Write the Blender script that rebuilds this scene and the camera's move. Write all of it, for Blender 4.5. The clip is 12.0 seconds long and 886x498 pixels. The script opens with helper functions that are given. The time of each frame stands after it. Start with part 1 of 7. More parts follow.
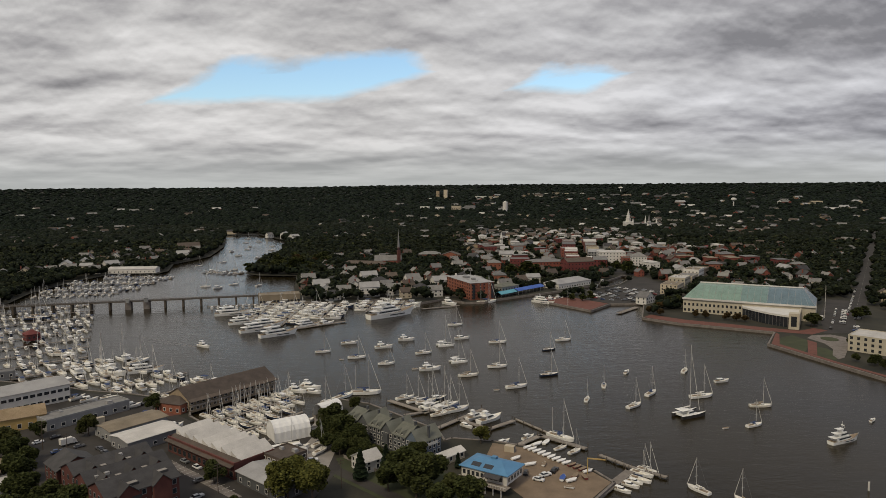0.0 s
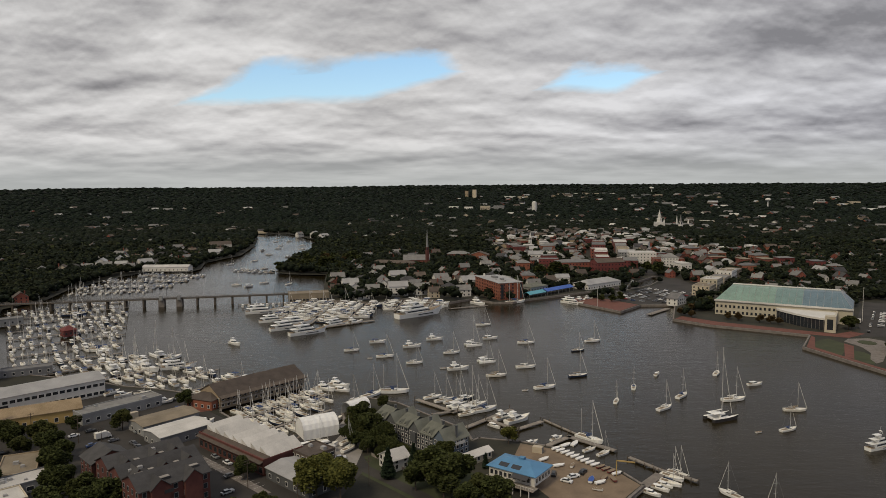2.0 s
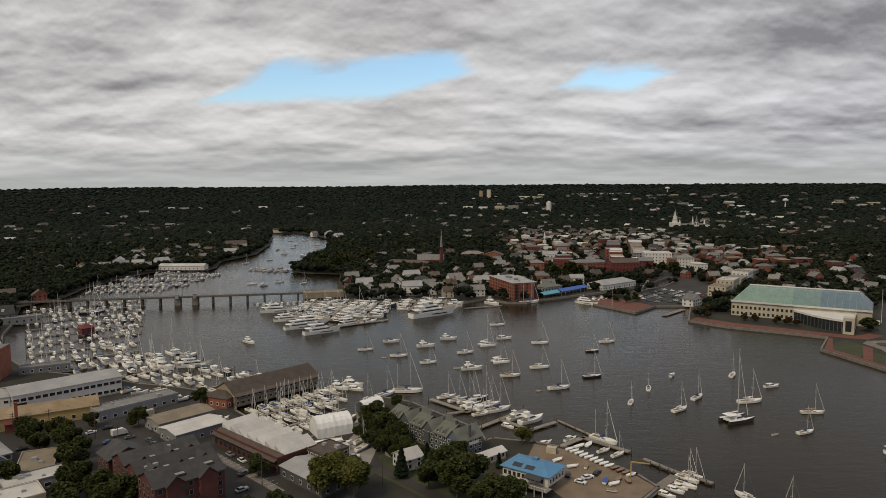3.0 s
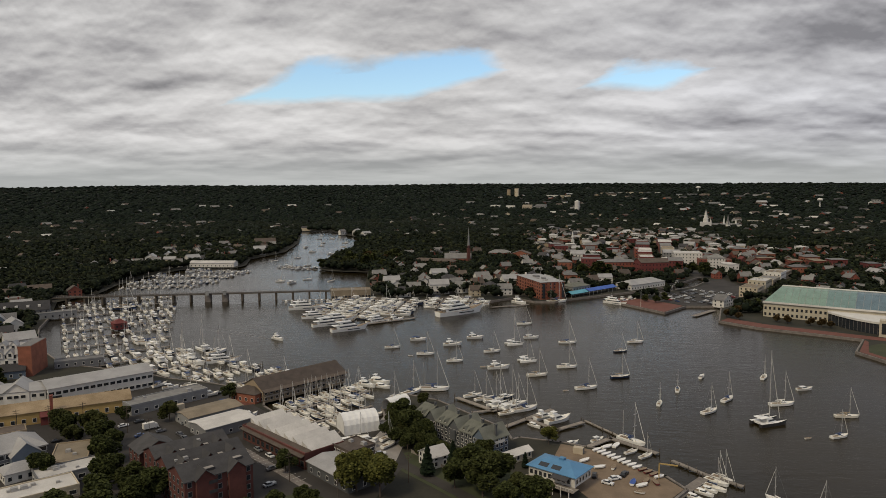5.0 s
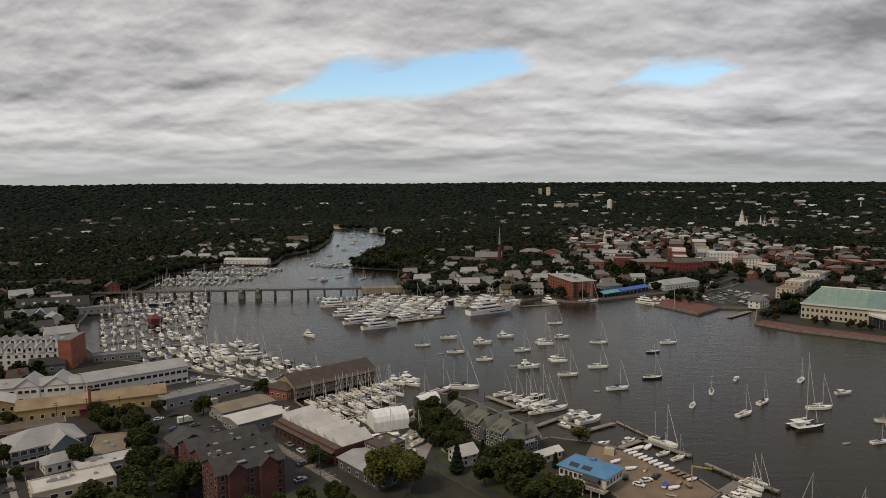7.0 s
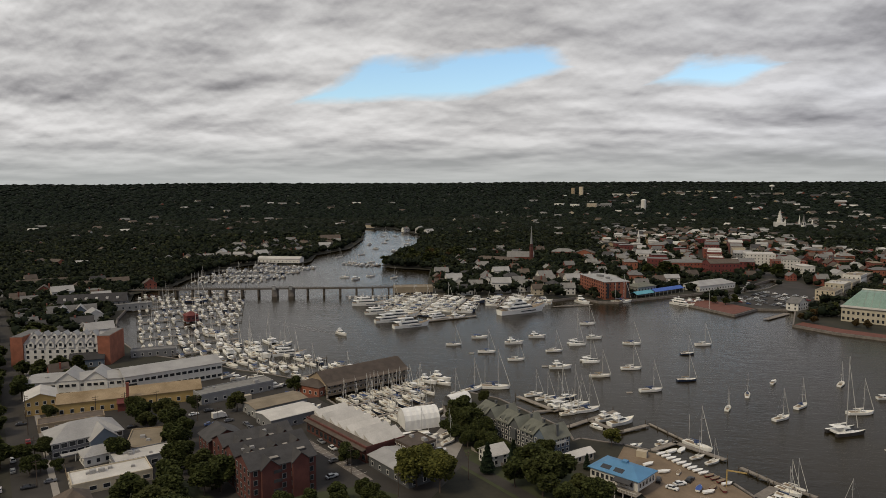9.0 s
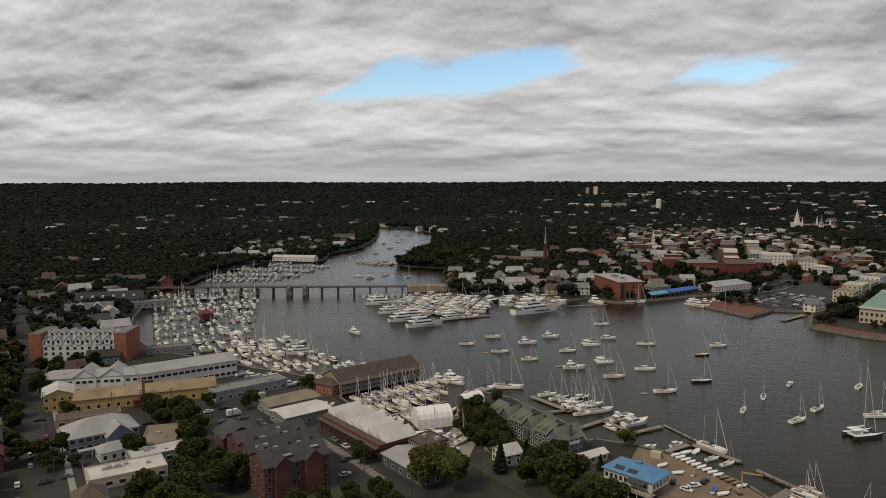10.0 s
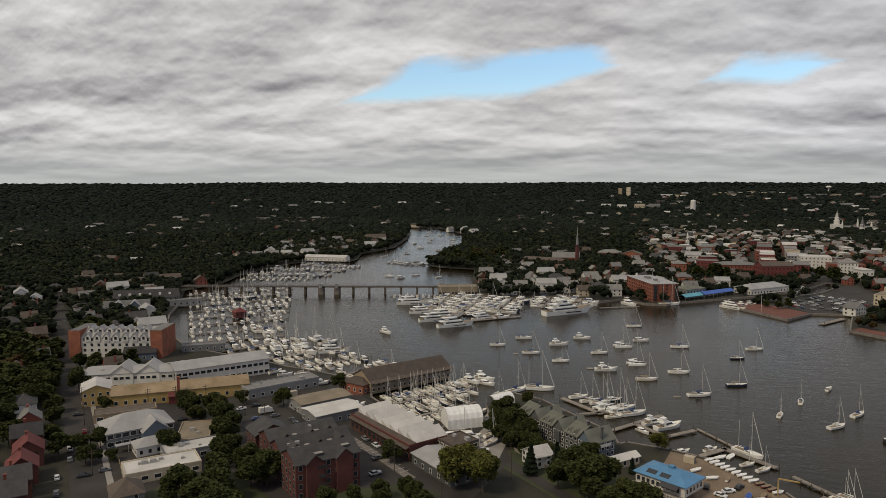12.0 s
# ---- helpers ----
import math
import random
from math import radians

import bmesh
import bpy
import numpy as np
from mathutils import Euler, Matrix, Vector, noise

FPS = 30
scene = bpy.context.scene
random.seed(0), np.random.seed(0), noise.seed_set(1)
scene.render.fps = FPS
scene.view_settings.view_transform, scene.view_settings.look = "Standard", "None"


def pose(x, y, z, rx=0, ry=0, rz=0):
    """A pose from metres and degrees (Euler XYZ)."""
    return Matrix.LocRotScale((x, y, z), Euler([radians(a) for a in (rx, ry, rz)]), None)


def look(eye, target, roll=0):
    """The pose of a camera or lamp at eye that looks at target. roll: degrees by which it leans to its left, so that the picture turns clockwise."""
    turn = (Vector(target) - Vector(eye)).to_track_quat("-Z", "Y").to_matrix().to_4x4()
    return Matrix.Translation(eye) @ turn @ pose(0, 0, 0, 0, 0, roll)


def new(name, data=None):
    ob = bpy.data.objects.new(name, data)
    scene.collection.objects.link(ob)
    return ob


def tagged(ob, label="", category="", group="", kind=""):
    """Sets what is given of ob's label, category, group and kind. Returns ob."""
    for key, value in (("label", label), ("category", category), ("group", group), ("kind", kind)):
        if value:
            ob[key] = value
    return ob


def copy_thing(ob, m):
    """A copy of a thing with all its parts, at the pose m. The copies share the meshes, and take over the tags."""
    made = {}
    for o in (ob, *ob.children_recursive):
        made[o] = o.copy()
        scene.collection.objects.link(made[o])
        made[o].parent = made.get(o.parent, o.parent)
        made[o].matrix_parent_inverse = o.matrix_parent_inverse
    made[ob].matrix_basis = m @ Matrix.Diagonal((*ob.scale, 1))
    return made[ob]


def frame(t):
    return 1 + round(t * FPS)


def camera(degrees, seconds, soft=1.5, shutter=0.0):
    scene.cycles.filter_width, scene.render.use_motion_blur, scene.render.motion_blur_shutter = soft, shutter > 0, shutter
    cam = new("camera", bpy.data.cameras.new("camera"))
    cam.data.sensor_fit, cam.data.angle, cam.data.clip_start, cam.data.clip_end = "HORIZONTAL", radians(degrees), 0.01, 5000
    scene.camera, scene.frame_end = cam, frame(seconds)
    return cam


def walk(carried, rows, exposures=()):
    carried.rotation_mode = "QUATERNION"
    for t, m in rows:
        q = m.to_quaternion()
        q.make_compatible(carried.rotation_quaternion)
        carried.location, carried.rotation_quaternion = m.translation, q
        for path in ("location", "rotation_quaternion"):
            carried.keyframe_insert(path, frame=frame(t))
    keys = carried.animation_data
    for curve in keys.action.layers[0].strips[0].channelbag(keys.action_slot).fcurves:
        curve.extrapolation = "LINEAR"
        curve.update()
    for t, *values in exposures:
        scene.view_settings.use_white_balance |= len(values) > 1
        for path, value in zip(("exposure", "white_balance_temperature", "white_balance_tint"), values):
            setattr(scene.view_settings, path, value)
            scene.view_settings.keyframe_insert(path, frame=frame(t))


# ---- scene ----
cam = camera(64.17, 12.0, soft=0.85)
PATH = [
    (0.0, 0.0, 0.0, 110.0, 84.618, 0.512, -0.048),
    (0.5, 0.01, 0.05, 109.94, 84.584, 0.537, 0.53),
    (1.0, 0.03, 0.1, 109.88, 84.597, 0.534, 1.112),
    (1.5, 0.04, 0.15, 109.82, 84.62, 0.501, 1.696),
    (2.0, 0.05, 0.19, 109.77, 84.633, 0.465, 2.288),
    (2.5, 0.06, 0.24, 109.71, 84.641, 0.423, 2.873),
    (3.0, 0.07, 0.28, 109.66, 84.63, 0.398, 3.447),
    (5.0, 0.11, 0.44, 109.46, 84.542, 0.295, 5.674),
    (5.5, 0.12, 0.48, 109.42, 84.501, 0.262, 6.275),
    (6.0, 0.13, 0.51, 109.37, 84.488, 0.232, 6.878),
    (6.5, 0.14, 0.54, 109.33, 84.469, 0.256, 7.495),
    (7.0, 0.14, 0.58, 109.29, 84.444, 0.224, 8.194),
    (9.0, 0.16, 0.69, 109.13, 84.415, 0.192, 10.765),
    (9.5, 0.17, 0.72, 109.1, 84.391, 0.136, 11.303),
    (10.0, 0.17, 0.74, 109.07, 84.364, 0.089, 11.9),
    (10.5, 0.17, 0.77, 109.04, 84.381, 0.09, 12.53),
    (11.0, 0.17, 0.79, 109.0, 84.403, 0.059, 13.153),
    (11.5, 0.17, 0.81, 108.98, 84.416, 0.056, 13.788),
    (12.0, 0.17, 0.83, 108.95, 84.414, 0.058, 14.422),
]
walk(cam, [(t, pose(x, y, z, rx, ry, rz)) for t, x, y, z, rx, ry, rz in PATH])

# ---- sky and sun ----
world = bpy.data.worlds.new("overcast_sky")
scene.world = world
world.use_nodes = True
wt = world.node_tree
wt.nodes.clear()


def wire(tree, node, **sockets):
    """Link or set the inputs of a node, named by index (i0, i1 ...)."""
    for key, value in sockets.items():
        slot = node.inputs[int(key[1:])]
        if isinstance(value, bpy.types.NodeSocket):
            tree.links.new(value, slot)
        else:
            slot.default_value = value
    return node


def calc(tree, op, a, b=0.0, c=0.0, clamp=False):
    n = tree.nodes.new("ShaderNodeMath")
    n.operation, n.use_clamp = op, clamp
    return wire(tree, n, i0=a, i1=b, i2=c).outputs[0]


def ramp(tree, value, stops):
    n = tree.nodes.new("ShaderNodeValToRGB")
    while len(n.color_ramp.elements) < len(stops):
        n.color_ramp.elements.new(0.5)
    for e, (p, c) in zip(n.color_ramp.elements, stops):
        e.position, e.color = p, (*c, 1)
    tree.links.new(value, n.inputs[0])
    return n.outputs[0]


def blend(tree, fac, a, b, kind="MIX"):
    n = tree.nodes.new("ShaderNodeMix")
    n.data_type, n.blend_type = "RGBA", kind
    return wire(tree, n, i0=fac, i6=a, i7=b).outputs[2]


def fbm(tree, vec, scale, detail=5.0, rough=0.55, distort=0.0):
    n = tree.nodes.new("ShaderNodeTexNoise")
    n.inputs["Scale"].default_value, n.inputs["Detail"].default_value = scale, detail
    n.inputs["Roughness"].default_value, n.inputs["Distortion"].default_value = rough, distort
    tree.links.new(vec, n.inputs["Vector"])
    return n.outputs[0]


def make_sky():
    t = wt
    coord = t.nodes.new("ShaderNodeTexCoord").outputs["Generated"]
    sep = t.nodes.new("ShaderNodeSeparateXYZ")
    t.links.new(coord, sep.inputs[0])
    x, y, z = sep.outputs
    up = calc(t, "MAXIMUM", z, 0.0)
    yy = calc(t, "MAXIMUM", y, 0.05)
    b, e = calc(t, "DIVIDE", x, yy), calc(t, "DIVIDE", up, yy)

    # the cloud deck flattens towards the horizon
    def billow(de, wide=0.4):
        n = t.nodes.new("ShaderNodeCombineXYZ")
        wire(t, n, i0=calc(t, "MULTIPLY", b, wide), i1=calc(t, "POWER", calc(t, "ADD", e, 0.004 + de), 0.5), i2=1.3)
        return n.outputs[0]
    ang_low, ang_high = billow(0.0), billow(0.012)
    big = fbm(t, billow(0.0, 0.34), 4.2, 3.0, 0.5, 0.1)
    roll = fbm(t, ang_low, 10.0, 4.0, 0.48, 0.1)
    roll_up = fbm(t, ang_high, 10.0, 4.0, 0.48, 0.1)
    puff = fbm(t, billow(0.0, 0.5), 22.0, 5.0, 0.52, 0.1)
    puff_up = fbm(t, billow(0.006, 0.5), 22.0, 5.0, 0.52, 0.1)
    dens = calc(t, "ADD", calc(t, "MULTIPLY", big, 0.46), calc(t, "ADD", calc(t, "MULTIPLY", roll, 0.34), calc(t, "MULTIPLY", puff, 0.2)))
    edge = calc(t, "ADD", calc(t, "MULTIPLY", calc(t, "SUBTRACT", roll, roll_up), 0.42), calc(t, "MULTIPLY", calc(t, "SUBTRACT", puff, puff_up), 0.3))
    shade = calc(t, "ADD", dens, edge, clamp=True)
    cloud = ramp(t, shade, [(0.35, (0.235, 0.23, 0.238)), (0.44, (0.38, 0.371, 0.376)), (0.52, (0.53, 0.52, 0.516)), (0.64, (0.745, 0.732, 0.723))])
    # thin lilac-blue veil that thickens to one side
    veil = calc(t, "MULTIPLY", calc(t, "ADD", b, 0.1), calc(t, "MULTIPLY", big, 1.3), clamp=True)
    cloud = blend(t, veil, cloud, blend(t, 1.0, cloud, (0.9, 0.95, 1.09, 1), "MULTIPLY"))
    haze = calc(t, "SUBTRACT", 1.0, calc(t, "DIVIDE", up, 0.06), clamp=True)
    cloud = blend(t, calc(t, "MULTIPLY", haze, 0.85), cloud, (0.45, 0.465, 0.455, 1))
    # breaks in the deck where the blue shows: flat below, rising and ragged above, with wisps drawn across
    rag = calc(t, "SUBTRACT", fbm(t, ang_low, 17.0, 7.0, 0.6, 0.5), 0.5)
    wisp = calc(t, "SUBTRACT", fbm(t, ang_low, 7.0, 6.0, 0.6, 0.8), 0.5)

    def over(value, knee, slope):
        return calc(t, "MULTIPLY", calc(t, "MAXIMUM", calc(t, "SUBTRACT", value, knee), 0.0), slope)

    def under(value, knee, slope):
        return calc(t, "MULTIPLY", calc(t, "MAXIMUM", calc(t, "SUBTRACT", knee, value), 0.0), slope)

    def gap(lo, lo_knee, lo_slope, hi, left, left_slope, right, right_slope, soft):
        floor_e = calc(t, "ADD", over(b, lo_knee, lo_slope), lo)
        roof_e = calc(t, "SUBTRACT", calc(t, "SUBTRACT", hi, under(b, left, left_slope)), over(b, right, right_slope))
        below = calc(t, "ADD", calc(t, "SUBTRACT", e, floor_e), calc(t, "MULTIPLY", rag, 0.022))
        above = calc(t, "ADD", calc(t, "SUBTRACT", roof_e, e), calc(t, "ADD", calc(t, "MULTIPLY", rag, 0.05), calc(t, "MULTIPLY", wisp, 0.05)))
        return calc(t, "DIVIDE", calc(t, "MINIMUM", calc(t, "MULTIPLY", below, 1.6), above), soft, clamp=True)
    hole = calc(t, "MAXIMUM", gap(0.111, -0.15, 0.27, 0.184, -0.29, 0.55, -0.05, 0.5, 0.018), gap(0.122, 0.2, 0.4, 0.163, 0.14, 0.65, 0.22, 0.3, 0.018))
    hole = calc(t, "MAXIMUM", hole, calc(t, "MULTIPLY", gap(0.252, 0.3, 0.4, 0.275, 0.2, 0.3, 0.26, 0.3, 0.03), 0.7))
    sky = t.nodes.new("ShaderNodeTexSky")
    sky.sky_type, sky.sun_disc = "NISHITA", False
    sky.sun_elevation, sky.sun_rotation = SUN_EL, SUN_ROT
    blue = blend(t, 1.0, sky.outputs[0], (0.135, 0.15, 0.155, 1), "MULTIPLY")
    col = blend(t, hole, cloud, blue)
    bg = t.nodes.new("ShaderNodeBackground")
    t.links.new(col, bg.inputs[0])
    bg.inputs[1].default_value = 1.0
    out = t.nodes.new("ShaderNodeOutputWorld")
    t.links.new(bg.outputs[0], out.inputs[0])


SUN_EL, SUN_ROT = radians(48), radians(215)
make_sky()
sun = new("sun", bpy.data.lights.new("sun", "SUN"))
sun.data.energy, sun.data.angle, sun.data.color = 1.85, radians(12), (1.0, 0.86, 0.62)
toward = Vector((math.sin(SUN_ROT) * math.cos(SUN_EL), math.cos(SUN_ROT) * math.cos(SUN_EL), math.sin(SUN_EL)))
sun.matrix_world = look(toward * 300, (0, 0, 0))

# ---- materials ----
def surface(name, col, rough=0.8, vary=0.25, scale=0.3, fine=4.0, bump=0.15, metal=0.0, island=0.0, thing=0.0, tint=None, spec=0.4):
    """A surface with stains (scale, per metre), fine grain and relief; island / thing: how far pieces / objects differ."""
    m = bpy.data.materials.new(name)
    m.use_nodes = True
    t = m.node_tree
    p = t.nodes["Principled BSDF"]
    where = t.nodes.new("ShaderNodeTexCoord").outputs["Object"]
    stain = fbm(t, where, scale, 4.0, 0.6)
    grain = fbm(t, where, fine, 3.0, 0.6)
    f = calc(t, "ADD", calc(t, "MULTIPLY", stain, 0.65), calc(t, "MULTIPLY", grain, 0.35))
    dark = tuple(c * (1 - vary) for c in col)
    light = tuple(min(1.0, c * (1 + vary * 0.9)) for c in (tint or col))
    out = ramp(t, f, [(0.34, dark), (0.66, light)])
    for amount, kind in ((island, "geo"), (thing, "ob")):
        if amount:
            r = t.nodes.new("ShaderNodeNewGeometry").outputs["Random Per Island"] if kind == "geo" else t.nodes.new("ShaderNodeObjectInfo").outputs["Random"]
            k = calc(t, "ADD", calc(t, "MULTIPLY", r, 2 * amount), 1 - amount)
            c = t.nodes.new("ShaderNodeCombineXYZ")
            wire(t, c, i0=k, i1=k, i2=calc(t, "POWER", k, 0.9))
            out = blend(t, 1.0, out, c.outputs[0], "MULTIPLY")
    t.links.new(out, p.inputs["Base Color"])
    rr = calc(t, "ADD", calc(t, "MULTIPLY", grain, 0.2), rough - 0.1, clamp=True)
    t.links.new(rr, p.inputs["Roughness"])
    p.inputs["Metallic"].default_value = metal
    p.inputs["Specular IOR Level"].default_value = spec
    if bump:
        b = t.nodes.new("ShaderNodeBump")
        b.inputs["Strength"].default_value, b.inputs["Distance"].default_value = bump, 0.1
        t.links.new(grain, b.inputs["Height"])
        t.links.new(b.outputs[0], p.inputs["Normal"])
    return m


def foliage(name, dark, light, warm, island=0.5):
    """Leaves: clumps differ from dark to light green, a few turned by autumn; trees differ too."""
    m = bpy.data.materials.new(name)
    m.use_nodes = True
    t = m.node_tree
    p = t.nodes["Principled BSDF"]
    isl = t.nodes.new("ShaderNodeNewGeometry").outputs["Random Per Island"]
    obj = t.nodes.new("ShaderNodeObjectInfo").outputs["Random"]
    where = t.nodes.new("ShaderNodeTexCoord").outputs["Object"]
    patch = fbm(t, where, 0.02, 3.0, 0.6)
    leaf = fbm(t, where, 1.6, 3.0, 0.7)
    f = calc(t, "ADD", calc(t, "MULTIPLY", isl, island), calc(t, "MULTIPLY", leaf, 1.0 - island))
    c = ramp(t, f, [(0.15, dark), (0.55, tuple((a + b) / 2 for a, b in zip(dark, light))), (0.9, light)])
    w = calc(t, "ADD", calc(t, "MULTIPLY", obj, 0.5), calc(t, "MULTIPLY", patch, 0.7))
    w = calc(t, "MULTIPLY", calc(t, "SUBTRACT", w, 0.62), 1.6, clamp=True)
    c = blend(t, w, c, (*warm, 1))
    t.links.new(c, p.inputs["Base Color"])
    p.inputs["Roughness"].default_value = 0.75
    p.inputs["Specular IOR Level"].default_value = 0.05
    return m


def water_surface():
    m = bpy.data.materials.new("harbour_water")
    m.use_nodes = True
    t = m.node_tree
    p = t.nodes["Principled BSDF"]
    where = t.nodes.new("ShaderNodeTexCoord").outputs["Object"]
    squash = t.nodes.new("ShaderNodeMapping")
    t.links.new(where, squash.inputs[0])
    squash.inputs["Rotation"].default_value, squash.inputs["Scale"].default_value = (0, 0, radians(-12)), (0.45, 1.0, 1.0)
    chop = calc(t, "ADD", fbm(t, squash.outputs[0], 0.2, 5.0, 0.62, 0.3), calc(t, "MULTIPLY", fbm(t, squash.outputs[0], 0.75, 3.0, 0.6, 0.2), 0.45))
    gust = fbm(t, where, 0.011, 4.0, 0.6, 0.5)
    c = ramp(t, gust, [(0.3, (0.011, 0.0085, 0.004)), (0.7, (0.021, 0.016, 0.007))])
    t.links.new(c, p.inputs["Base Color"])
    p.inputs["IOR"].default_value = 1.225
    p.inputs["Specular Tint"].default_value = (1.0, 0.935, 0.81, 1)
    r = ramp(t, gust, [(0.35, (0.09,) * 3), (0.65, (0.21,) * 3)])
    t.links.new(r, p.inputs["Roughness"])
    b = t.nodes.new("ShaderNodeBump")
    b.inputs["Strength"].default_value, b.inputs["Distance"].default_value = 0.4, 0.6
    t.links.new(chop, b.inputs["Height"])
    t.links.new(b.outputs[0], p.inputs["Normal"])
    return m


def glassy(name, col, rough=0.12, spec=0.6, metal=0.0):
    return surface(name, col, rough, 0.2, 0.2, 1.5, 0.03, metal, spec=spec)


WATER = water_surface()
GRASSY = surface("leaf_litter_ground", (0.016, 0.018, 0.011), 0.95, 0.45, 0.03, 0.6, 0.3, tint=(0.03, 0.027, 0.018))
ASPHALT = surface("worn_asphalt", (0.034, 0.03, 0.0265), 0.9, 0.45, 0.07, 2.5, 0.1)
CONCRETE = surface("pale_concrete", (0.24, 0.22, 0.2), 0.9, 0.2, 0.2, 3.0)
YARD = surface("sandy_boatyard_dirt", (0.17, 0.125, 0.085), 0.95, 0.25, 0.15, 2.0)
LAWN = surface("mown_lawn", (0.04, 0.046, 0.02), 0.95, 0.3, 0.1, 3.0)
PAVER = surface("red_brick_paving", (0.13, 0.05, 0.036), 0.9, 0.25, 0.3, 5.0)
SEAWALL = surface("seawall_concrete", (0.16, 0.14, 0.125), 0.9, 0.35, 0.4, 2.0)
TIMBER = surface("grey_dock_timber", (0.2, 0.175, 0.15), 0.9, 0.3, 0.6, 6.0, thing=0.15)
PILE = surface("wet_pile_timber", (0.08, 0.065, 0.05), 0.9, 0.3, 0.6, 6.0)
BRICK = surface("red_brick", (0.19, 0.058, 0.04), 0.9, 0.3, 0.25, 6.0, thing=0.2)
BRICK_DARK = surface("dark_red_brick", (0.088, 0.03, 0.024), 0.9, 0.3, 0.25, 6.0, thing=0.1)
BRICK_ORANGE = surface("orange_red_brick", (0.22, 0.08, 0.048), 0.9, 0.3, 0.25, 6.0)
WHITE = surface("white_paint", (0.54, 0.52, 0.485), 0.6, 0.12, 0.3, 5.0, 0.05, thing=0.1)
CREAM = surface("cream_paint", (0.42, 0.36, 0.27), 0.7, 0.15, 0.3, 5.0, 0.05, thing=0.15)
YELLOW = surface("yellow_paint", (0.37, 0.255, 0.095), 0.7, 0.2, 0.25, 5.0, 0.05)
GREYWALL = surface("grey_clapboard", (0.2, 0.2, 0.2), 0.8, 0.15, 0.3, 5.0, 0.05, thing=0.3)
SLATEWALL = surface("weathered_grey_shingle_wall", (0.085, 0.088, 0.09), 0.85, 0.25, 0.3, 5.0, 0.1, thing=0.2)
BLUEWALL = surface("slate_blue_clapboard", (0.10, 0.125, 0.16), 0.8, 0.15, 0.3, 5.0, 0.05)
TANWALL = surface("tan_stucco", (0.27, 0.21, 0.14), 0.8, 0.15, 0.3, 5.0, 0.05, thing=0.15)
STONE = surface("limestone_wall", (0.4, 0.36, 0.28), 0.8, 0.15, 0.2, 3.0, 0.1)
ROOF_DARK = surface("charcoal_shingles", (0.042, 0.04, 0.041), 0.85, 0.3, 0.3, 3.0, 0.2, thing=0.25)
ROOF_GREY = surface("grey_shingles", (0.15, 0.145, 0.14), 0.85, 0.25, 0.3, 3.0, 0.2, thing=0.3)
ROOF_BROWN = surface("brown_shingles", (0.078, 0.06, 0.048), 0.85, 0.3, 0.3, 3.0, 0.2, thing=0.25)
ROOF_TAN = surface("tan_roof_felt", (0.19, 0.155, 0.11), 0.9, 0.25, 0.15, 2.0, 0.1)
ROOF_OCHRE = surface("ochre_roof_felt", (0.23, 0.16, 0.085), 0.9, 0.3, 0.12, 2.0, 0.1, tint=(0.25, 0.19, 0.12))
ROOF_WHITE = surface("white_roof_membrane", (0.43, 0.41, 0.385), 0.7, 0.2, 0.12, 2.0, 0.05, thing=0.1)
ROOF_METAL = surface("weathered_metal_roof", (0.31, 0.3, 0.29), 0.5, 0.2, 0.12, 2.0, 0.05, metal=0.2)
ROOF_GREEN = surface("mossy_green_shingles", (0.125, 0.127, 0.104), 0.85, 0.25, 0.25, 3.0, 0.2)
ROOF_BLUE = surface("bright_blue_roof", (0.078, 0.2, 0.35), 0.6, 0.15, 0.2, 3.0, 0.05)
ROOF_RED = surface("oxide_red_roof", (0.125, 0.03, 0.027), 0.8, 0.25, 0.2, 3.0, 0.1)
AWNING_TEAL = surface("teal_canvas", (0.1, 0.3, 0.38), 0.7, 0.15, 0.3, 4.0, 0.05)
AWNING_BLUE = surface("blue_canvas", (0.045, 0.1, 0.34), 0.7, 0.2, 0.3, 4.0, 0.05, thing=0.15)
CANVAS = surface("white_shrink_wrap", (0.68, 0.67, 0.65), 0.55, 0.1, 0.3, 2.0, 0.1)
GLASS = glassy("dark_window_glass", (0.022, 0.025, 0.03))
ROOFGLASS = glassy("green_roof_glazing", (0.16, 0.24, 0.2), 0.3)
ROOFGLASS_MID = glassy("sea_green_roof_glazing", (0.13, 0.2, 0.19), 0.3)
ROOFGLASS_BLUE = glassy("blue_roof_glazing", (0.1, 0.15, 0.18), 0.3)
GELCOAT = surface("white_gelcoat", (0.7, 0.69, 0.66), 0.35, 0.08, 0.4, 3.0, 0.02, thing=0.12)
GELCOAT_CREAM = surface("cream_gelcoat", (0.62, 0.585, 0.51), 0.4, 0.1, 0.4, 3.0, 0.02, thing=0.12)
NAVY = surface("navy_hull_paint", (0.02, 0.03, 0.06), 0.3, 0.2, 0.4, 3.0, 0.02)
BOOT = surface("dark_bottom_paint", (0.03, 0.028, 0.03), 0.6, 0.3, 0.5, 3.0, 0.02)
TEAK = surface("teak_deck", (0.2, 0.15, 0.1), 0.8, 0.2, 0.6, 6.0)
ALLOY = surface("mast_alloy", (0.5, 0.49, 0.48), 0.4, 0.1, 0.5, 3.0, 0.0, metal=0.3)
RIG = surface("rigging_wire", (0.16, 0.16, 0.16), 0.5, 0.1, 0.5, 3.0, 0.0, metal=0.5)
COVER_BLUE = surface("blue_sail_cover", (0.03, 0.05, 0.12), 0.8, 0.2, 0.5, 3.0)
COVER_TAN = surface("tan_sail_cover", (0.25, 0.2, 0.14), 0.8, 0.2, 0.5, 3.0)
COVER_DARK = surface("black_canvas_and_door_shade", (0.02, 0.02, 0.022), 0.8, 0.2, 0.5, 3.0)
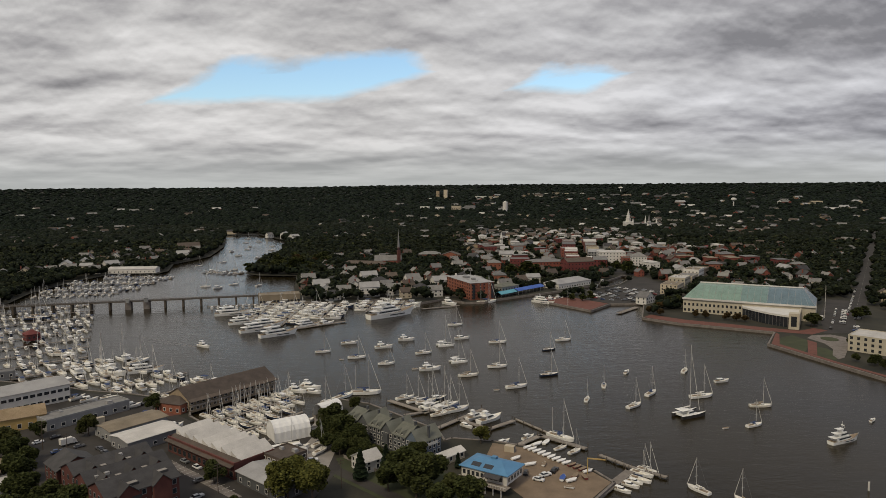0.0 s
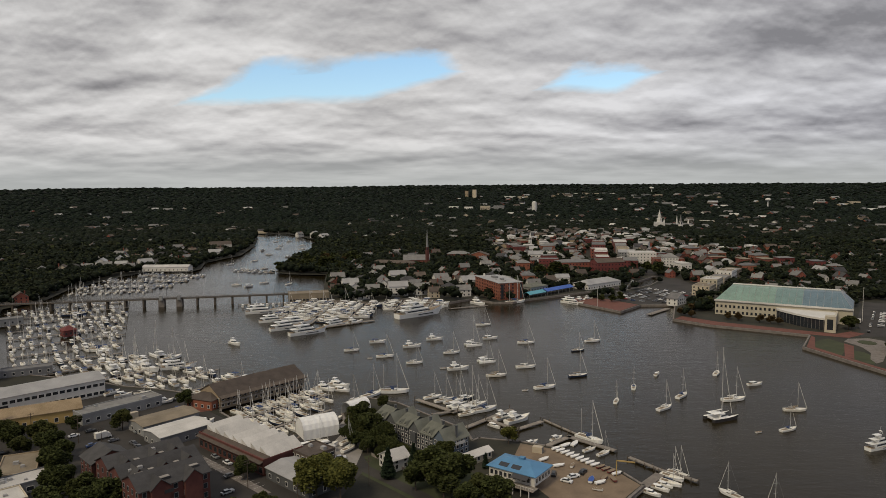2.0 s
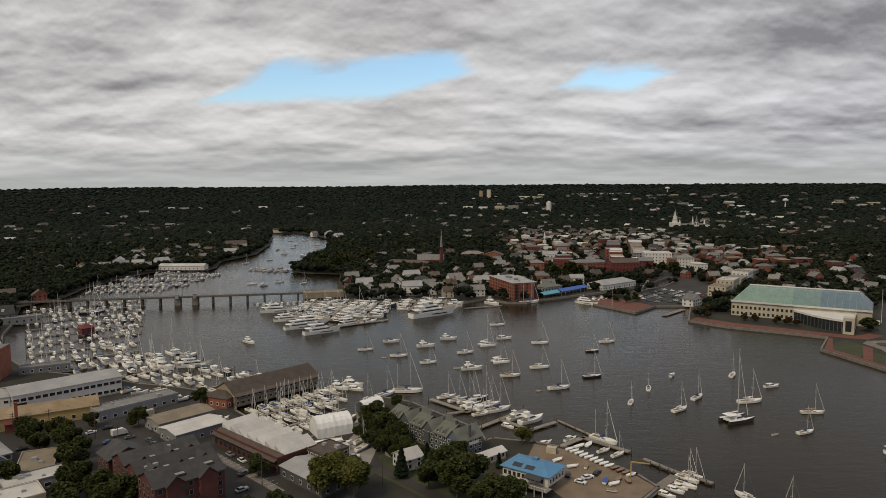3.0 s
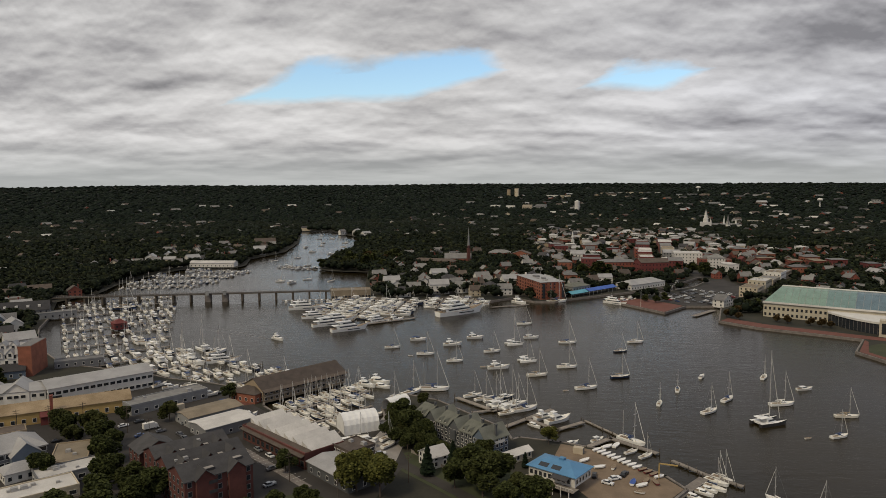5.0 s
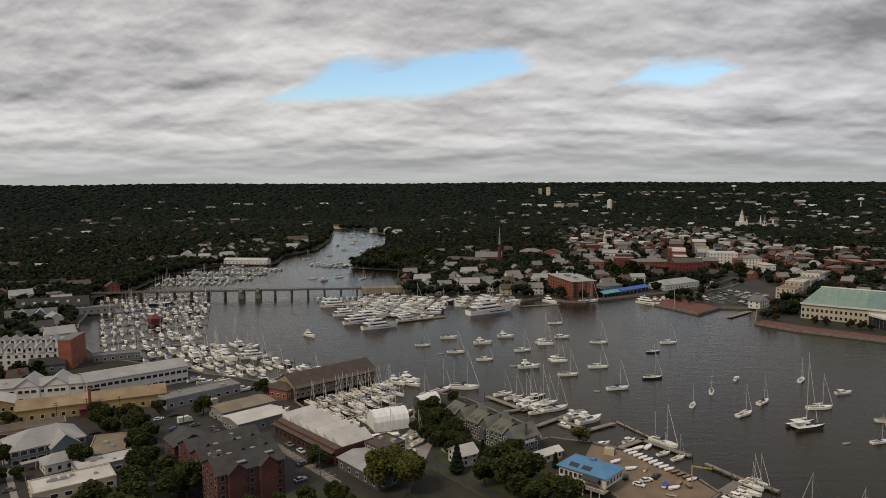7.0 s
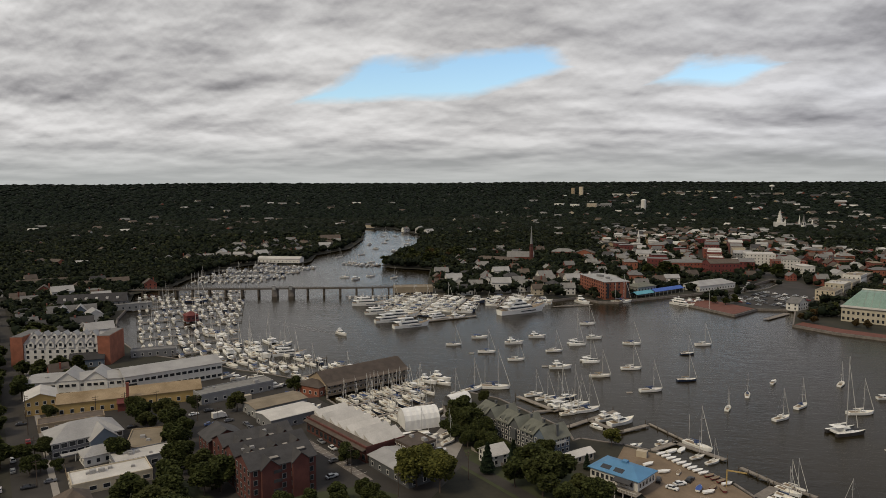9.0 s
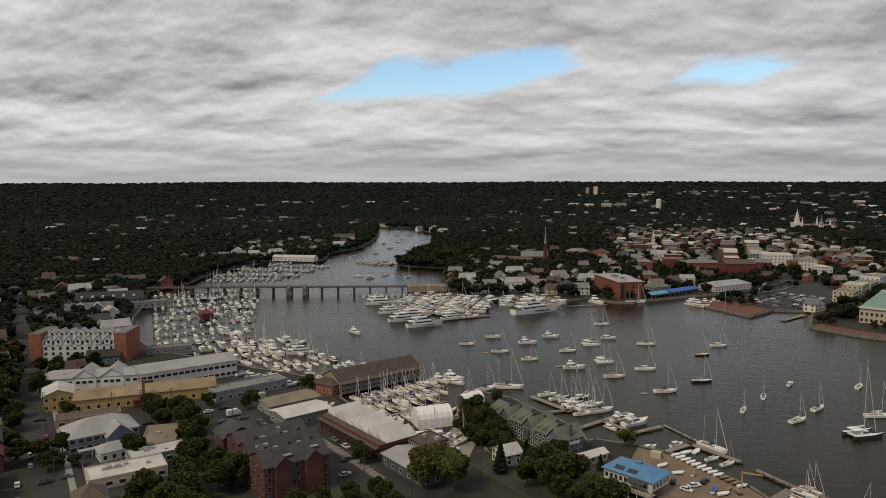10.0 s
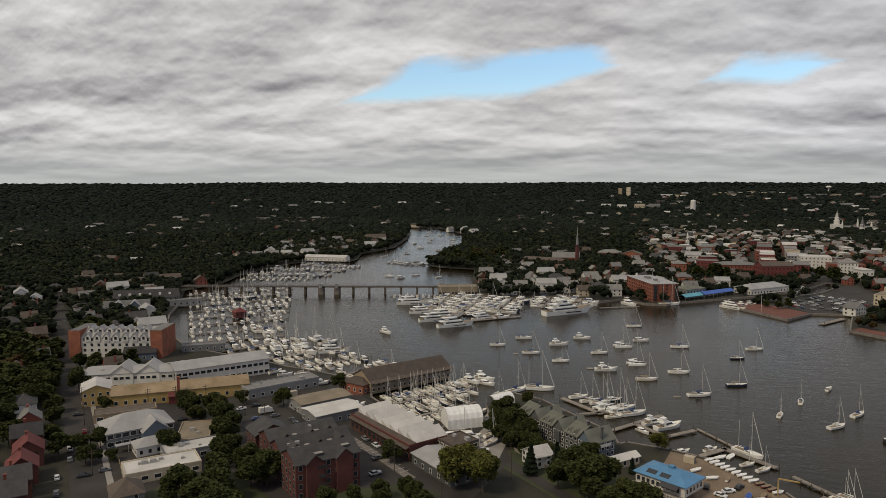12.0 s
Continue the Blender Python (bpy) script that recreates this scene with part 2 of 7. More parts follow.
SAILCLOTH = surface("furled_white_sail", (0.6, 0.58, 0.54), 0.7, 0.1, 0.5, 3.0)
BARK = surface("tree_bark", (0.07, 0.052, 0.04), 0.95, 0.3, 1.0, 6.0)
LEAF = foliage("broadleaf", (0.009, 0.012, 0.005), (0.07, 0.08, 0.026), (0.062, 0.058, 0.02))
LEAF_LIGHT = foliage("yellowing_leaf", (0.022, 0.027, 0.008), (0.135, 0.13, 0.034), (0.13, 0.105, 0.026))
LEAF_RUST = foliage("russet_leaf", (0.035, 0.025, 0.012), (0.095, 0.065, 0.028), (0.1, 0.06, 0.025))
NEEDLE = foliage("conifer_needle", (0.01, 0.017, 0.011), (0.035, 0.05, 0.028), (0.03, 0.04, 0.02))
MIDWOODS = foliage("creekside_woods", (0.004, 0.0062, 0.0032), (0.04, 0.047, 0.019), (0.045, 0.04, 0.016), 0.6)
# aerial haze is put into this colour: darker and bluer than the leaves
WOODS = foliage("haze_toned_woods", (0.002, 0.0042, 0.003), (0.0145, 0.021, 0.013), (0.019, 0.019, 0.009), 0.6)
TYRE = surface("tyre_rubber", (0.02, 0.02, 0.02), 0.9, 0.2, 1.0, 6.0, 0.0)
CAR_PAINTS = [surface("car_paint_" + n, c, 0.3, 0.08, 0.5, 3.0, 0.0, m) for n, c, m in (("white", (0.6, 0.6, 0.6), 0), ("silver", (0.35, 0.36, 0.37), 0.5), ("black", (0.02, 0.02, 0.022), 0), ("grey", (0.12, 0.12, 0.13), 0.4), ("red", (0.2, 0.02, 0.02), 0), ("blue", (0.03, 0.06, 0.16), 0.2))]

# ---- mesh helpers ----
rng = random.Random(7)
nrng = np.random.default_rng(7)


class Geo:
    """Collects faces for one mesh."""

    def __init__(self):
        self.v, self.f, self.m = [], [], []

    def add(self, verts, faces, mat=0):
        k = len(self.v)
        self.v += [tuple(p) for p in verts]
        self.f += [tuple(k + i for i in f) for f in faces]
        self.m += [mat] * len(faces)
        return self

    def box(self, x0, x1, y0, y1, z0, z1, mat=0, top=1.0):
        cx, cy = (x0 + x1) / 2, (y0 + y1) / 2
        up = [(cx + (x - cx) * top, cy + (y - cy) * top, z1) for x, y in ((x0, y0), (x1, y0), (x1, y1), (x0, y1))]
        return self.add([(x0, y0, z0), (x1, y0, z0), (x1, y1, z0), (x0, y1, z0), *up],
                        [(3, 2, 1, 0), (4, 5, 6, 7), (0, 1, 5, 4), (1, 2, 6, 5), (2, 3, 7, 6), (3, 0, 4, 7)], mat)

    def prism(self, outline, z0, z1, mat=0):
        n = len(outline)
        return self.add([(x, y, z0) for x, y in outline] + [(x, y, z1) for x, y in outline],
                        [tuple(range(n))[::-1], tuple(range(n, 2 * n))] + [(i, (i + 1) % n, n + (i + 1) % n, n + i) for i in range(n)], mat)

    def tube(self, a, b, r0, r1=None, n=6, mat=0):
        a, b = Vector(a), Vector(b)
        r1 = r0 if r1 is None else r1
        q = (b - a).to_track_quat("Z", "Y")
        ring = [q @ Vector((math.cos(2 * math.pi * i / n), math.sin(2 * math.pi * i / n), 0)) for i in range(n)]
        return self.add([a + r0 * p for p in ring] + [b + r1 * p for p in ring],
                        [tuple(range(n))[::-1], tuple(range(n, 2 * n))] + [(i, (i + 1) % n, n + (i + 1) % n, n + i) for i in range(n)], mat)

    def extrude_x(self, section, x0, x1, mat=0):
        """A section in (y, z) drawn out along x."""
        n = len(section)
        return self.add([(x0, y, z) for y, z in section] + [(x1, y, z) for y, z in section],
                        [tuple(range(n)), tuple(range(n, 2 * n))[::-1]] + [(i, n + i, n + (i + 1) % n, (i + 1) % n) for i in range(n)], mat)

    def loft(self, rings, mat=0, caps=True):
        n = len(rings[0])
        v = [p for r in rings for p in r]
        f = [(a * n + i, a * n + i + 1, (a + 1) * n + i + 1, (a + 1) * n + i) for a in range(len(rings) - 1) for i in range(n - 1)]
        if caps:
            f += [tuple(range(n))[::-1], tuple(range(len(v) - n, len(v)))]
        return self.add(v, f, mat)

    def mesh(self, name, *mats, smooth=False):
        me = bpy.data.meshes.new(name)
        me.from_pydata(self.v, [], self.f)
        for m in mats:
            me.materials.append(m)
        me.polygons.foreach_set("material_index", self.m)
        b = bmesh.new()
        b.from_mesh(me)
        bmesh.ops.recalc_face_normals(b, faces=b.faces)
        b.to_mesh(me)
        b.free()
        if smooth:
            me.shade_smooth()
        return me


def root(name, m, label, category, group="", kind=""):
    ob = new(name)
    ob.matrix_basis = m
    ob.empty_display_size = 0.5
    return tagged(ob, label, category, group, kind)


def part(name, data, parent, label="", at=None):
    ob = new(name, data)
    ob.parent = parent
    if at is not None:
        ob.matrix_basis = at
    if label:
        ob["label"] = label
    return ob


def setting(name, data, label, category, at=None, kind="structure"):
    ob = new(name, data)
    if at is not None:
        ob.matrix_basis = at
    return tagged(ob, label, category, kind=kind)


def inside(x, y, poly):
    hit = False
    for (x0, y0), (x1, y1) in zip(poly, poly[1:] + poly[:1]):
        if (y0 > y) != (y1 > y) and x < x0 + (y - y0) * (x1 - x0) / (y1 - y0):
            hit = not hit
    return hit


# ---- land and water ----
LAND = 1.6
SOUTH = [(60, -1500), (40, 0), (30, 150), (46, 225), (61, 246), (56, 257), (44, 270), (34, 282), (20, 288), (3, 292), (0, 289), (-3, 302), (-37, 340), (-53, 348),
         (-62, 326), (-57, 308), (-72, 299), (-75, 289), (-92, 294), (-104, 307), (-120, 324), (-123, 333), (-92, 369), (-97, 381), (-135, 349), (-166, 361), (-191, 367),
         (-209, 376), (-270, 392), (-315, 433), (-353, 489), (-376, 536), (-414, 600), (-405, 651), (-420, 713), (-418, 810), (-404, 862), (-350, 864), (-348, 890), (-369, 961), (-352, 1062), (-382, 1229), (-465, 1517)]
NORTH = [(-405, 1531), (-300, 1345), (-253, 1095), (-252, 967), (-242, 855), (-221, 836), (-173, 826), (-156, 733), (-138, 652), (-118, 640), (-87, 632), (-52, 661), (-20, 634), (0, 653), (20, 633), (37, 634),
         (52, 650), (94, 680), (122, 700), (164, 740), (178, 764), (206, 806), (213, 790), (186, 738), (132, 682), (104, 662), (84, 645), (124, 587), (148, 619), (178, 620), (158, 554), (179, 531), (213, 511), (236, 496),
         (215, 460), (230, 409), (240, 377), (300, 318), (440, 240), (760, 150), (1600, 60), (1600, -1500)]
HARBOUR = SOUTH + NORTH


def height(x, y):
    r = math.hypot(x, y)
    return LAND + (80 * ((r - 1700) / 3000) ** 1.5 if r > 1700 else 0) + (5 * noise.noise((x * 0.0016, y * 0.0016, 0)) * min(1, (r - 1700) / 800) if r > 1700 else 0)


def make_ground():
    from mathutils.geometry import delaunay_2d_cdt
    pts = [Vector(p) for p in HARBOUR]
    n = len(pts)
    edges = [(i, (i + 1) % n) for i in range(n)]
    r = 60.0
    while r < 4900:
        for k in range(120):
            a = 2 * math.pi * (k + 0.5 * (int(r) % 2)) / 120
            pts.append(Vector((r * math.sin(a), r * math.cos(a))))
        r *= 1.09
    v, e, f, *_ = delaunay_2d_cdt(pts, edges, [], 0, 0.001)
    faces = [t for t in f if not inside(sum(v[i][0] for i in t) / 3, sum(v[i][1] for i in t) / 3, HARBOUR)]
    g = Geo()
    g.add([(p[0], p[1], height(p[0], p[1])) for p in v], faces)
    setting("ground", g.mesh("ground", GRASSY), "dark green and brown land reaching the horizon", "ground")


make_ground()
g = Geo()
g.add([(1700, -1550, 0), (1700, 1560, 0), (-640, 1560, 0), (-640, -1550, 0)], [(0, 1, 2, 3)])
setting("water", g.mesh("water", WATER), "grey-brown rippled harbour and creek water", "water")


def seawall(name, line, label):
    g = Geo()
    for (x0, y0), (x1, y1) in zip(line, line[1:]):
        d = Vector((x1 - x0, y1 - y0))
        if d.length > 400:
            continue
        a = math.atan2(d.y, d.x)
        m = pose(x0, y0, 0, 0, 0, math.degrees(a))
        k = len(g.v)
        g.box(-0.4, d.length + 0.4, -0.5, 0.5, -2, LAND + 0.25)
        g.v[k:] = [tuple(m @ Vector(p)) for p in g.v[k:]]
    setting(name, g.mesh(name, SEAWALL), label, "seawall")


seawall("seawall_south", SOUTH[2:32], "weathered concrete and timber bulkhead along the shore")
seawall("seawall_north", NORTH[8:38], "pale concrete quay wall along the harbour")

TAKEN = set()


def take(x, y, ang, length, depth, grow=2.0):
    c, s = math.cos(radians(ang)), math.sin(radians(ang))
    for i in np.arange(-grow, length + grow, 2.0):
        for j in np.arange(-grow, depth + grow, 2.0):
            TAKEN.add((int((x + c * i - s * j) // 4), int((y + s * i + c * j) // 4)))


def clear(x, y):
    return (int(x // 4), int(y // 4)) not in TAKEN


def reserve(outline):
    """Keep scattered trees and houses off a piece of ground."""
    xs, ys = [p[0] for p in outline], [p[1] for p in outline]
    for x in np.arange(min(xs), max(xs), 2.0):
        for y in np.arange(min(ys), max(ys), 2.0):
            if inside(x, y, outline):
                TAKEN.add((int(x // 4), int(y // 4)))


def paving(name, outline, mat, label, z, category="pavement", block=True):
    g = Geo()
    g.prism(outline, LAND - 0.4, LAND + z)
    setting(name, g.mesh(name, mat), label, category)
    if block:
        reserve(outline)


def road(name, x0, y0, x1, y1, width, mat=None, z=0.12, label="grey asphalt street", category="road"):
    d = Vector((x1 - x0, y1 - y0)).normalized() * width / 2
    paving(name, [(x0 + d.y, y0 - d.x), (x1 + d.y, y1 - d.x), (x1 - d.y, y1 + d.x), (x0 - d.y, y0 + d.x)], mat or ASPHALT, label, z, category)


paving("yard_eastport", [(-262, 296), (-246, 262), (-165, 178), (-100, 192), (-48, 222), (-40, 262), (-56, 306), (-72, 297), (-76, 287), (-94, 292), (-105, 306), (-125, 324), (-128, 344), (-166, 358), (-200, 364)], ASPHALT, "worn asphalt yards between waterfront workshops", 0.04, block=False)
paving("yard_club", [(28, 232), (45, 226), (60, 246), (55, 256), (43, 269), (33, 280), (20, 286), (14, 262)], YARD, "sandy dirt boat yard beside the sailing club", 0.06)
paving("court_tent", [(-62, 262), (-45, 250), (-44, 300), (-58, 322), (-60, 306), (-56, 300)], CONCRETE, "pale gravel and concrete boatyard court", 0.08, block=False)
paving("plaza_dock", [(87, 645), (124, 590), (146, 620), (122, 652), (100, 660)], PAVER, "red brick paved waterfront plaza", 0.06)
paving("parking_dock", [(124, 654), (148, 623), (178, 623), (196, 640), (236, 700), (228, 792), (215, 786), (190, 736)], ASPHALT, "asphalt car park beside the town dock", 0.05)
paving("promenade_quay", [(160, 556), (180, 533), (214, 513), (237, 498), (258, 487), (276, 500), (270, 508), (256, 500), (241, 509), (218, 524), (188, 544), (168, 566)], PAVER, "red brick promenade along the quay", 0.1)
paving("lawn_quay", [(222, 463), (232, 478), (243, 485), (246, 470), (240, 456), (227, 436)], LAWN, "dull green lawn behind the quay", 0.05)
paving("path_quay", [(217, 460), (231, 411), (242, 379), (245, 380), (234, 412), (222, 459), (236, 489), (236, 494)], PAVER, "red brick footpath along the quay edge", 0.09)
paving("lawn_drive", [(241, 452), (230, 428), (235, 415), (246, 432), (246, 446)], LAWN, "dull green lawn between the footpath and the drive", 0.05)
paving("path_cross", [(228, 434), (231, 429), (248, 462), (246, 470)], PAVER, "red brick footpath across the lawn", 0.1)
paving("drive_circle", [(249, 476), (256, 484), (270, 486), (276, 478), (272, 462), (256, 440), (244, 422), (238, 418), (240, 428), (249, 444), (252, 460)], SEAWALL, "pale grey turning circle and drive", 0.11, "road")
paving("island_circle", [(262 + 5.5 * math.cos(k * 0.628), 472 + 6.5 * math.sin(k * 0.628)) for k in range(10)], LAWN, "planted island in the turning circle", 0.3)
paving("parking_academy", [(268, 490), (292, 492), (366, 622), (346, 632), (300, 556)], ASPHALT, "asphalt car park and roadway", 0.06)
reserve([(158, 552), (236, 494), (214, 458), (242, 374), (300, 330), (330, 470), (372, 620), (346, 634), (300, 570), (280, 560), (200, 580)])
road("road_avenue", 318, 540, 900, 1465, 13, label="long straight town street between trees")
road("road_eastport", -150, 168, -520, 552, 9, label="narrow grey residential street")
road("pavement_eastport", -148, 178, -330, 367, 2.2, CONCRETE, 0.2, "pale concrete footpath beside the street", "pavement")
road("road_main", 205, 800, 250, 1180, 11, label="town main street rising from the dock")
road("road_bridge_west", -418, 604, -640, 560, 9, label="road leading off the bridge")
paving("court_brick", [(-150, 322), (-142, 316), (-126, 326), (-124, 334), (-138, 330)], PAVER, "orange brick court beside the wharf building", 0.09, block=False)
road("lane_shed", -108, 268, -72, 236, 3.5, SEAWALL, 0.07, "pale dirt lane beside the boat shed", "pavement")
road("lane_cottage", -44, 262, -8, 226, 5.0, ASPHALT, 0.06, "narrow lane past the cottage", "road")
paving("lawn_cottage", [(-48, 268), (-46, 258), (-30, 242), (-14, 226), (4, 222), (12, 238), (0, 256), (-14, 262), (-34, 276)], LAWN, "rough dull green lawn between cottages", 0.03, block=False)
paving("lawn_condominium", [(-160, 182), (-128, 182), (-96, 192), (-70, 212), (-58, 226), (-72, 232), (-90, 222), (-106, 204), (-124, 216), (-140, 226), (-156, 212)], LAWN, "shaded lawn and shrub bed round the condominium", 0.09, block=False)
g = Geo()
for k in range(15):
    m = pose(-110 + 2.5 * k, 272 - 2.05 * k, LAND, 0, 0, 50)
    q = Geo().box(-4.5, 0, -0.06, 0.06, 0.05, 0.075)
    g.add([m @ Vector(v) for v in q.v], q.f)
tagged(new("parking_lines", g.mesh("parking_lines", WHITE)), "faded white parking lines on asphalt", "markings", kind="stuff")
g = Geo()
for k in range(60):
    m = pose(318 + k * 9 * 0.5323, 540 + k * 9 * 0.8466, LAND, 0, 0, 57.8)
    q = Geo().box(0, 4, -0.12, 0.12, 0.1, 0.14)
    g.add([m @ Vector(v) for v in q.v], q.f)
tagged(new("lane_markings", g.mesh("lane_markings", CONCRETE)), "pale centre line dashes on the street", "markings", kind="stuff")

# ---- boats ----
def hull_rings(L, B, fb, bow=0.22, stern=0.8, n=9, z0=-0.4, flare=0.86, sheer=0.25):
    """Half-round stations from stern to bow; each runs from port sheer under the keel to starboard sheer."""
    rings = []
    for i in range(n):
        s = i / (n - 1)
        b = B / 2 * (stern + (1 - stern) * math.sin(math.pi * min(s / 0.55, 1) / 2)) * (1 if s < 0.55 else max(0.03, math.cos((s - 0.55) / 0.45 * math.pi / 2) ** 0.8))
        z = fb * (1 + sheer * (2 * s - 0.8) ** 2 * (1 if s > 0.4 else 0.3))
        x = -L / 2 + L * s
        xl = x - (bow * fb * 3 if s > 0.9 else 0) * (s - 0.9) * 10
        rings.append([(x, -b, z), (xl, -b * flare, 0.05), (xl, -b * 0.4, z0), (xl, b * 0.4, z0), (xl, b * flare, 0.05), (x, b, z)])
    return rings


def deck_from(rings, drop=0.06, inset=0.94):
    g = Geo()
    l = [(r[0][0] * 0.985, r[0][1] * inset, r[0][2] - drop) for r in rings]
    r2 = [(r[-1][0] * 0.985, r[-1][1] * inset, r[-1][2] - drop) for r in rings]
    n = len(l)
    g.add(l + r2, [(i, i + 1, n + i + 1, n + i) for i in range(n - 1)])
    return g


def furled(g, a, b, r, mat=0):
    """A lumpy furled sail along a spar."""
    a, b = Vector(a), Vector(b)
    k = 5
    for i in range(k):
        p, q = a.lerp(b, i / k), a.lerp(b, (i + 1) / k)
        g.tube(p, q, r * (1 - 0.12 * i) * (1.05 if i % 2 else 0.95), r * (1 - 0.12 * (i + 1)), 6, mat)


def sailboat(m, L, hull, cover, label, ketch=False, dodger=True):
    B, fb, H = L * 0.31, L * 0.095, L * 1.3
    ob = root("sailboat", m, label, "sailboat", "boats in the harbour")
    rings = hull_rings(L, B, fb)
    part("hull", Geo().loft(rings).mesh("hull", hull, smooth=False), ob)
    part("boot_stripe", Geo().loft([[(x * 1.003, y * 1.02, min(z, 0.16)) for x, y, z in r] for r in hull_rings(L, B, fb, z0=-0.3, flare=0.87)], caps=False).mesh("boot_stripe", BOOT), ob)
    part("deck", deck_from(rings).mesh("deck", GELCOAT_CREAM), ob)
    g = Geo()
    c0, c1, w = -L * 0.08, L * 0.22, B * 0.3
    g.add([(c0, -w, fb), (c1, -w * 0.6, fb), (c1, w * 0.6, fb), (c0, w, fb), (c0 + 0.1, -w * 0.85, fb + L * 0.042), (c1 - 0.6, -w * 0.45, fb + L * 0.03), (c1 - 0.6, w * 0.45, fb + L * 0.03), (c0 + 0.1, w * 0.85, fb + L * 0.042)],
          [(4, 5, 6, 7), (0, 1, 5, 4), (1, 2, 6, 5), (2, 3, 7, 6), (3, 0, 4, 7)])
    cabin = part("cabin", g.mesh("cabin", GELCOAT), ob)
    for s in (-1, 1):
        part("cabin_window", Geo().box(c0 + 0.5, c1 - L * 0.12, s * w * 0.88 - 0.04, s * w * 0.88 + 0.04, fb + 0.1, fb + L * 0.026).mesh("cabin_window", GLASS), cabin)
    part("cockpit", Geo().box(-L * 0.42, c0 - 0.2, -w * 0.75, w * 0.75, fb - 0.1, fb + 0.04).mesh("cockpit", TEAK), ob, "shadowed teak cockpit well")
    if dodger:
        part("spray_hood", Geo().loft([[(c0 - 0.2 + dx, y * w, fb + L * 0.04 + z) for y, z in ((-0.95, 0), (-0.8, 0.7 * k), (0, 0.95 * k), (0.8, 0.7 * k), (0.95, 0))] for dx, k in ((0, 1), (L * 0.05, 0.95), (L * 0.09, 0.2))]).mesh("spray_hood", cover), ob)
    mx, r = L * 0.1, 0.05 + L * 0.0075
    mast = part("mast", Geo().tube((mx, 0, fb), (mx, 0, H), r, r * 0.75).mesh("mast", ALLOY), ob)
    for k in (0.42, 0.7):
        part("spreader", Geo().tube((mx, -B * 0.3, H * k), (mx, B * 0.3, H * k), 0.05, n=4).mesh("spreader", ALLOY), mast)
    part("boom", Geo().tube((mx, 0, fb + L * 0.1), (-L * 0.3, 0, fb + L * 0.095), 0.1).mesh("boom", ALLOY), ob)
    g = Geo()
    furled(g, (mx - 0.1, 0, fb + L * 0.118), (-L * 0.29, 0, fb + L * 0.11), 0.27)
    part("sail_cover", g.mesh("sail_cover", cover), ob)
    part("furled_jib", Geo().tube((L * 0.48, 0, fb + 0.5), (mx, 0, H * 0.96), 0.13, 0.07, 5).mesh("furled_jib", SAILCLOTH), ob)
    g = Geo().tube((-L * 0.49, 0, fb), (mx, 0, H), 0.025, n=3)
    for s in (-1, 1):
        g.tube((mx - 0.2, s * B * 0.46, fb), (mx, 0, H * 0.97), 0.022, n=3)
    part("rigging", g.mesh("rigging", RIG), ob)
    if ketch:
        part("mizzen_mast", Geo().tube((-L * 0.33, 0, fb), (-L * 0.33, 0, H * 0.72), r * 0.8, r * 0.6).mesh("mizzen_mast", ALLOY), ob)
    return ob


def motorboat(m, L, hull, label, fly=True, canvas=None):
    B, fb = L * 0.31, L * 0.11
    ob = root("motorboat", m, label, "motorboat", "boats in the harbour")
    rings = hull_rings(L, B, fb, stern=0.9, flare=0.78, sheer=0.5)
    part("hull", Geo().loft(rings).mesh("hull", hull), ob)
    part("deck", deck_from(rings).mesh("deck", GELCOAT_CREAM), ob)
    w, z = B * 0.38, fb
    h = L * 0.115

    def tier(x0, x1, w, z0, z1, rake, ahead):
        return Geo().add([(x0, -w, z0), (x1, -w * 0.75, z0), (x1, w * 0.75, z0), (x0, w, z0), (x0 - ahead, -w * 0.92, z1), (x1 - rake, -w * 0.7, z1), (x1 - rake, w * 0.7, z1), (x0 - ahead, w * 0.92, z1)],
                         [(4, 5, 6, 7), (0, 1, 5, 4), (1, 2, 6, 5), (2, 3, 7, 6), (3, 0, 4, 7), (3, 2, 1, 0)])
    part("trunk", tier(-L * 0.1, L * 0.3, w * 0.9, z, z + h * 0.5, L * 0.1, 0).mesh("trunk", GELCOAT), ob)
    cab = part("cabin", tier(-L * 0.24, L * 0.1, w, z, z + h, L * 0.09, 0).mesh("cabin", GELCOAT), ob)
    part("windscreen", tier(-L * 0.18, L * 0.105, w * 1.02, z + h * 0.48, z + h * 0.86, L * 0.05, -0.05).mesh("windscreen", GLASS), cab)
    part("hardtop", tier(-L * 0.36, L * 0.03, w * 1.03, z + h, z + h * 1.1, 0.2, 0).mesh("hardtop", canvas or GELCOAT), ob)
    part("cockpit", Geo().box(-L * 0.47, -L * 0.25, -w * 0.95, w * 0.95, z - 0.05, z + 0.03).mesh("cockpit", TEAK), ob)
    if fly:
        part("flybridge", tier(-L * 0.26, -L * 0.02, w * 0.85, z + h * 1.1, z + h * 1.5, L * 0.05, 0).mesh("flybridge", GELCOAT), ob)
        g = Geo()
        for s in (-1, 1):
            g.tube((-L * 0.24, s * w * 0.8, z + h * 1.4), (-L * 0.26, s * w * 0.6, z + h * 2.15), 0.07, n=4)
        g.box(-L * 0.29, -L * 0.12, -w * 0.75, w * 0.75, z + h * 2.12, z + h * 2.22)
        part("radar_arch", g.mesh("radar_arch", canvas or GELCOAT), ob)
    g = Geo()
    for i in range(5):
        x = L * (0.12 + 0.08 * i)
        b = B * 0.46 * (1 - ((i + 0.5) / 5.4) ** 2)
        for s in (-1, 1):
            g.tube((x, s * b, fb), (x, s * b, fb + 0.65), 0.025, n=3)
    part("bow_rail", g.mesh("bow_rail", ALLOY), ob)
    return ob


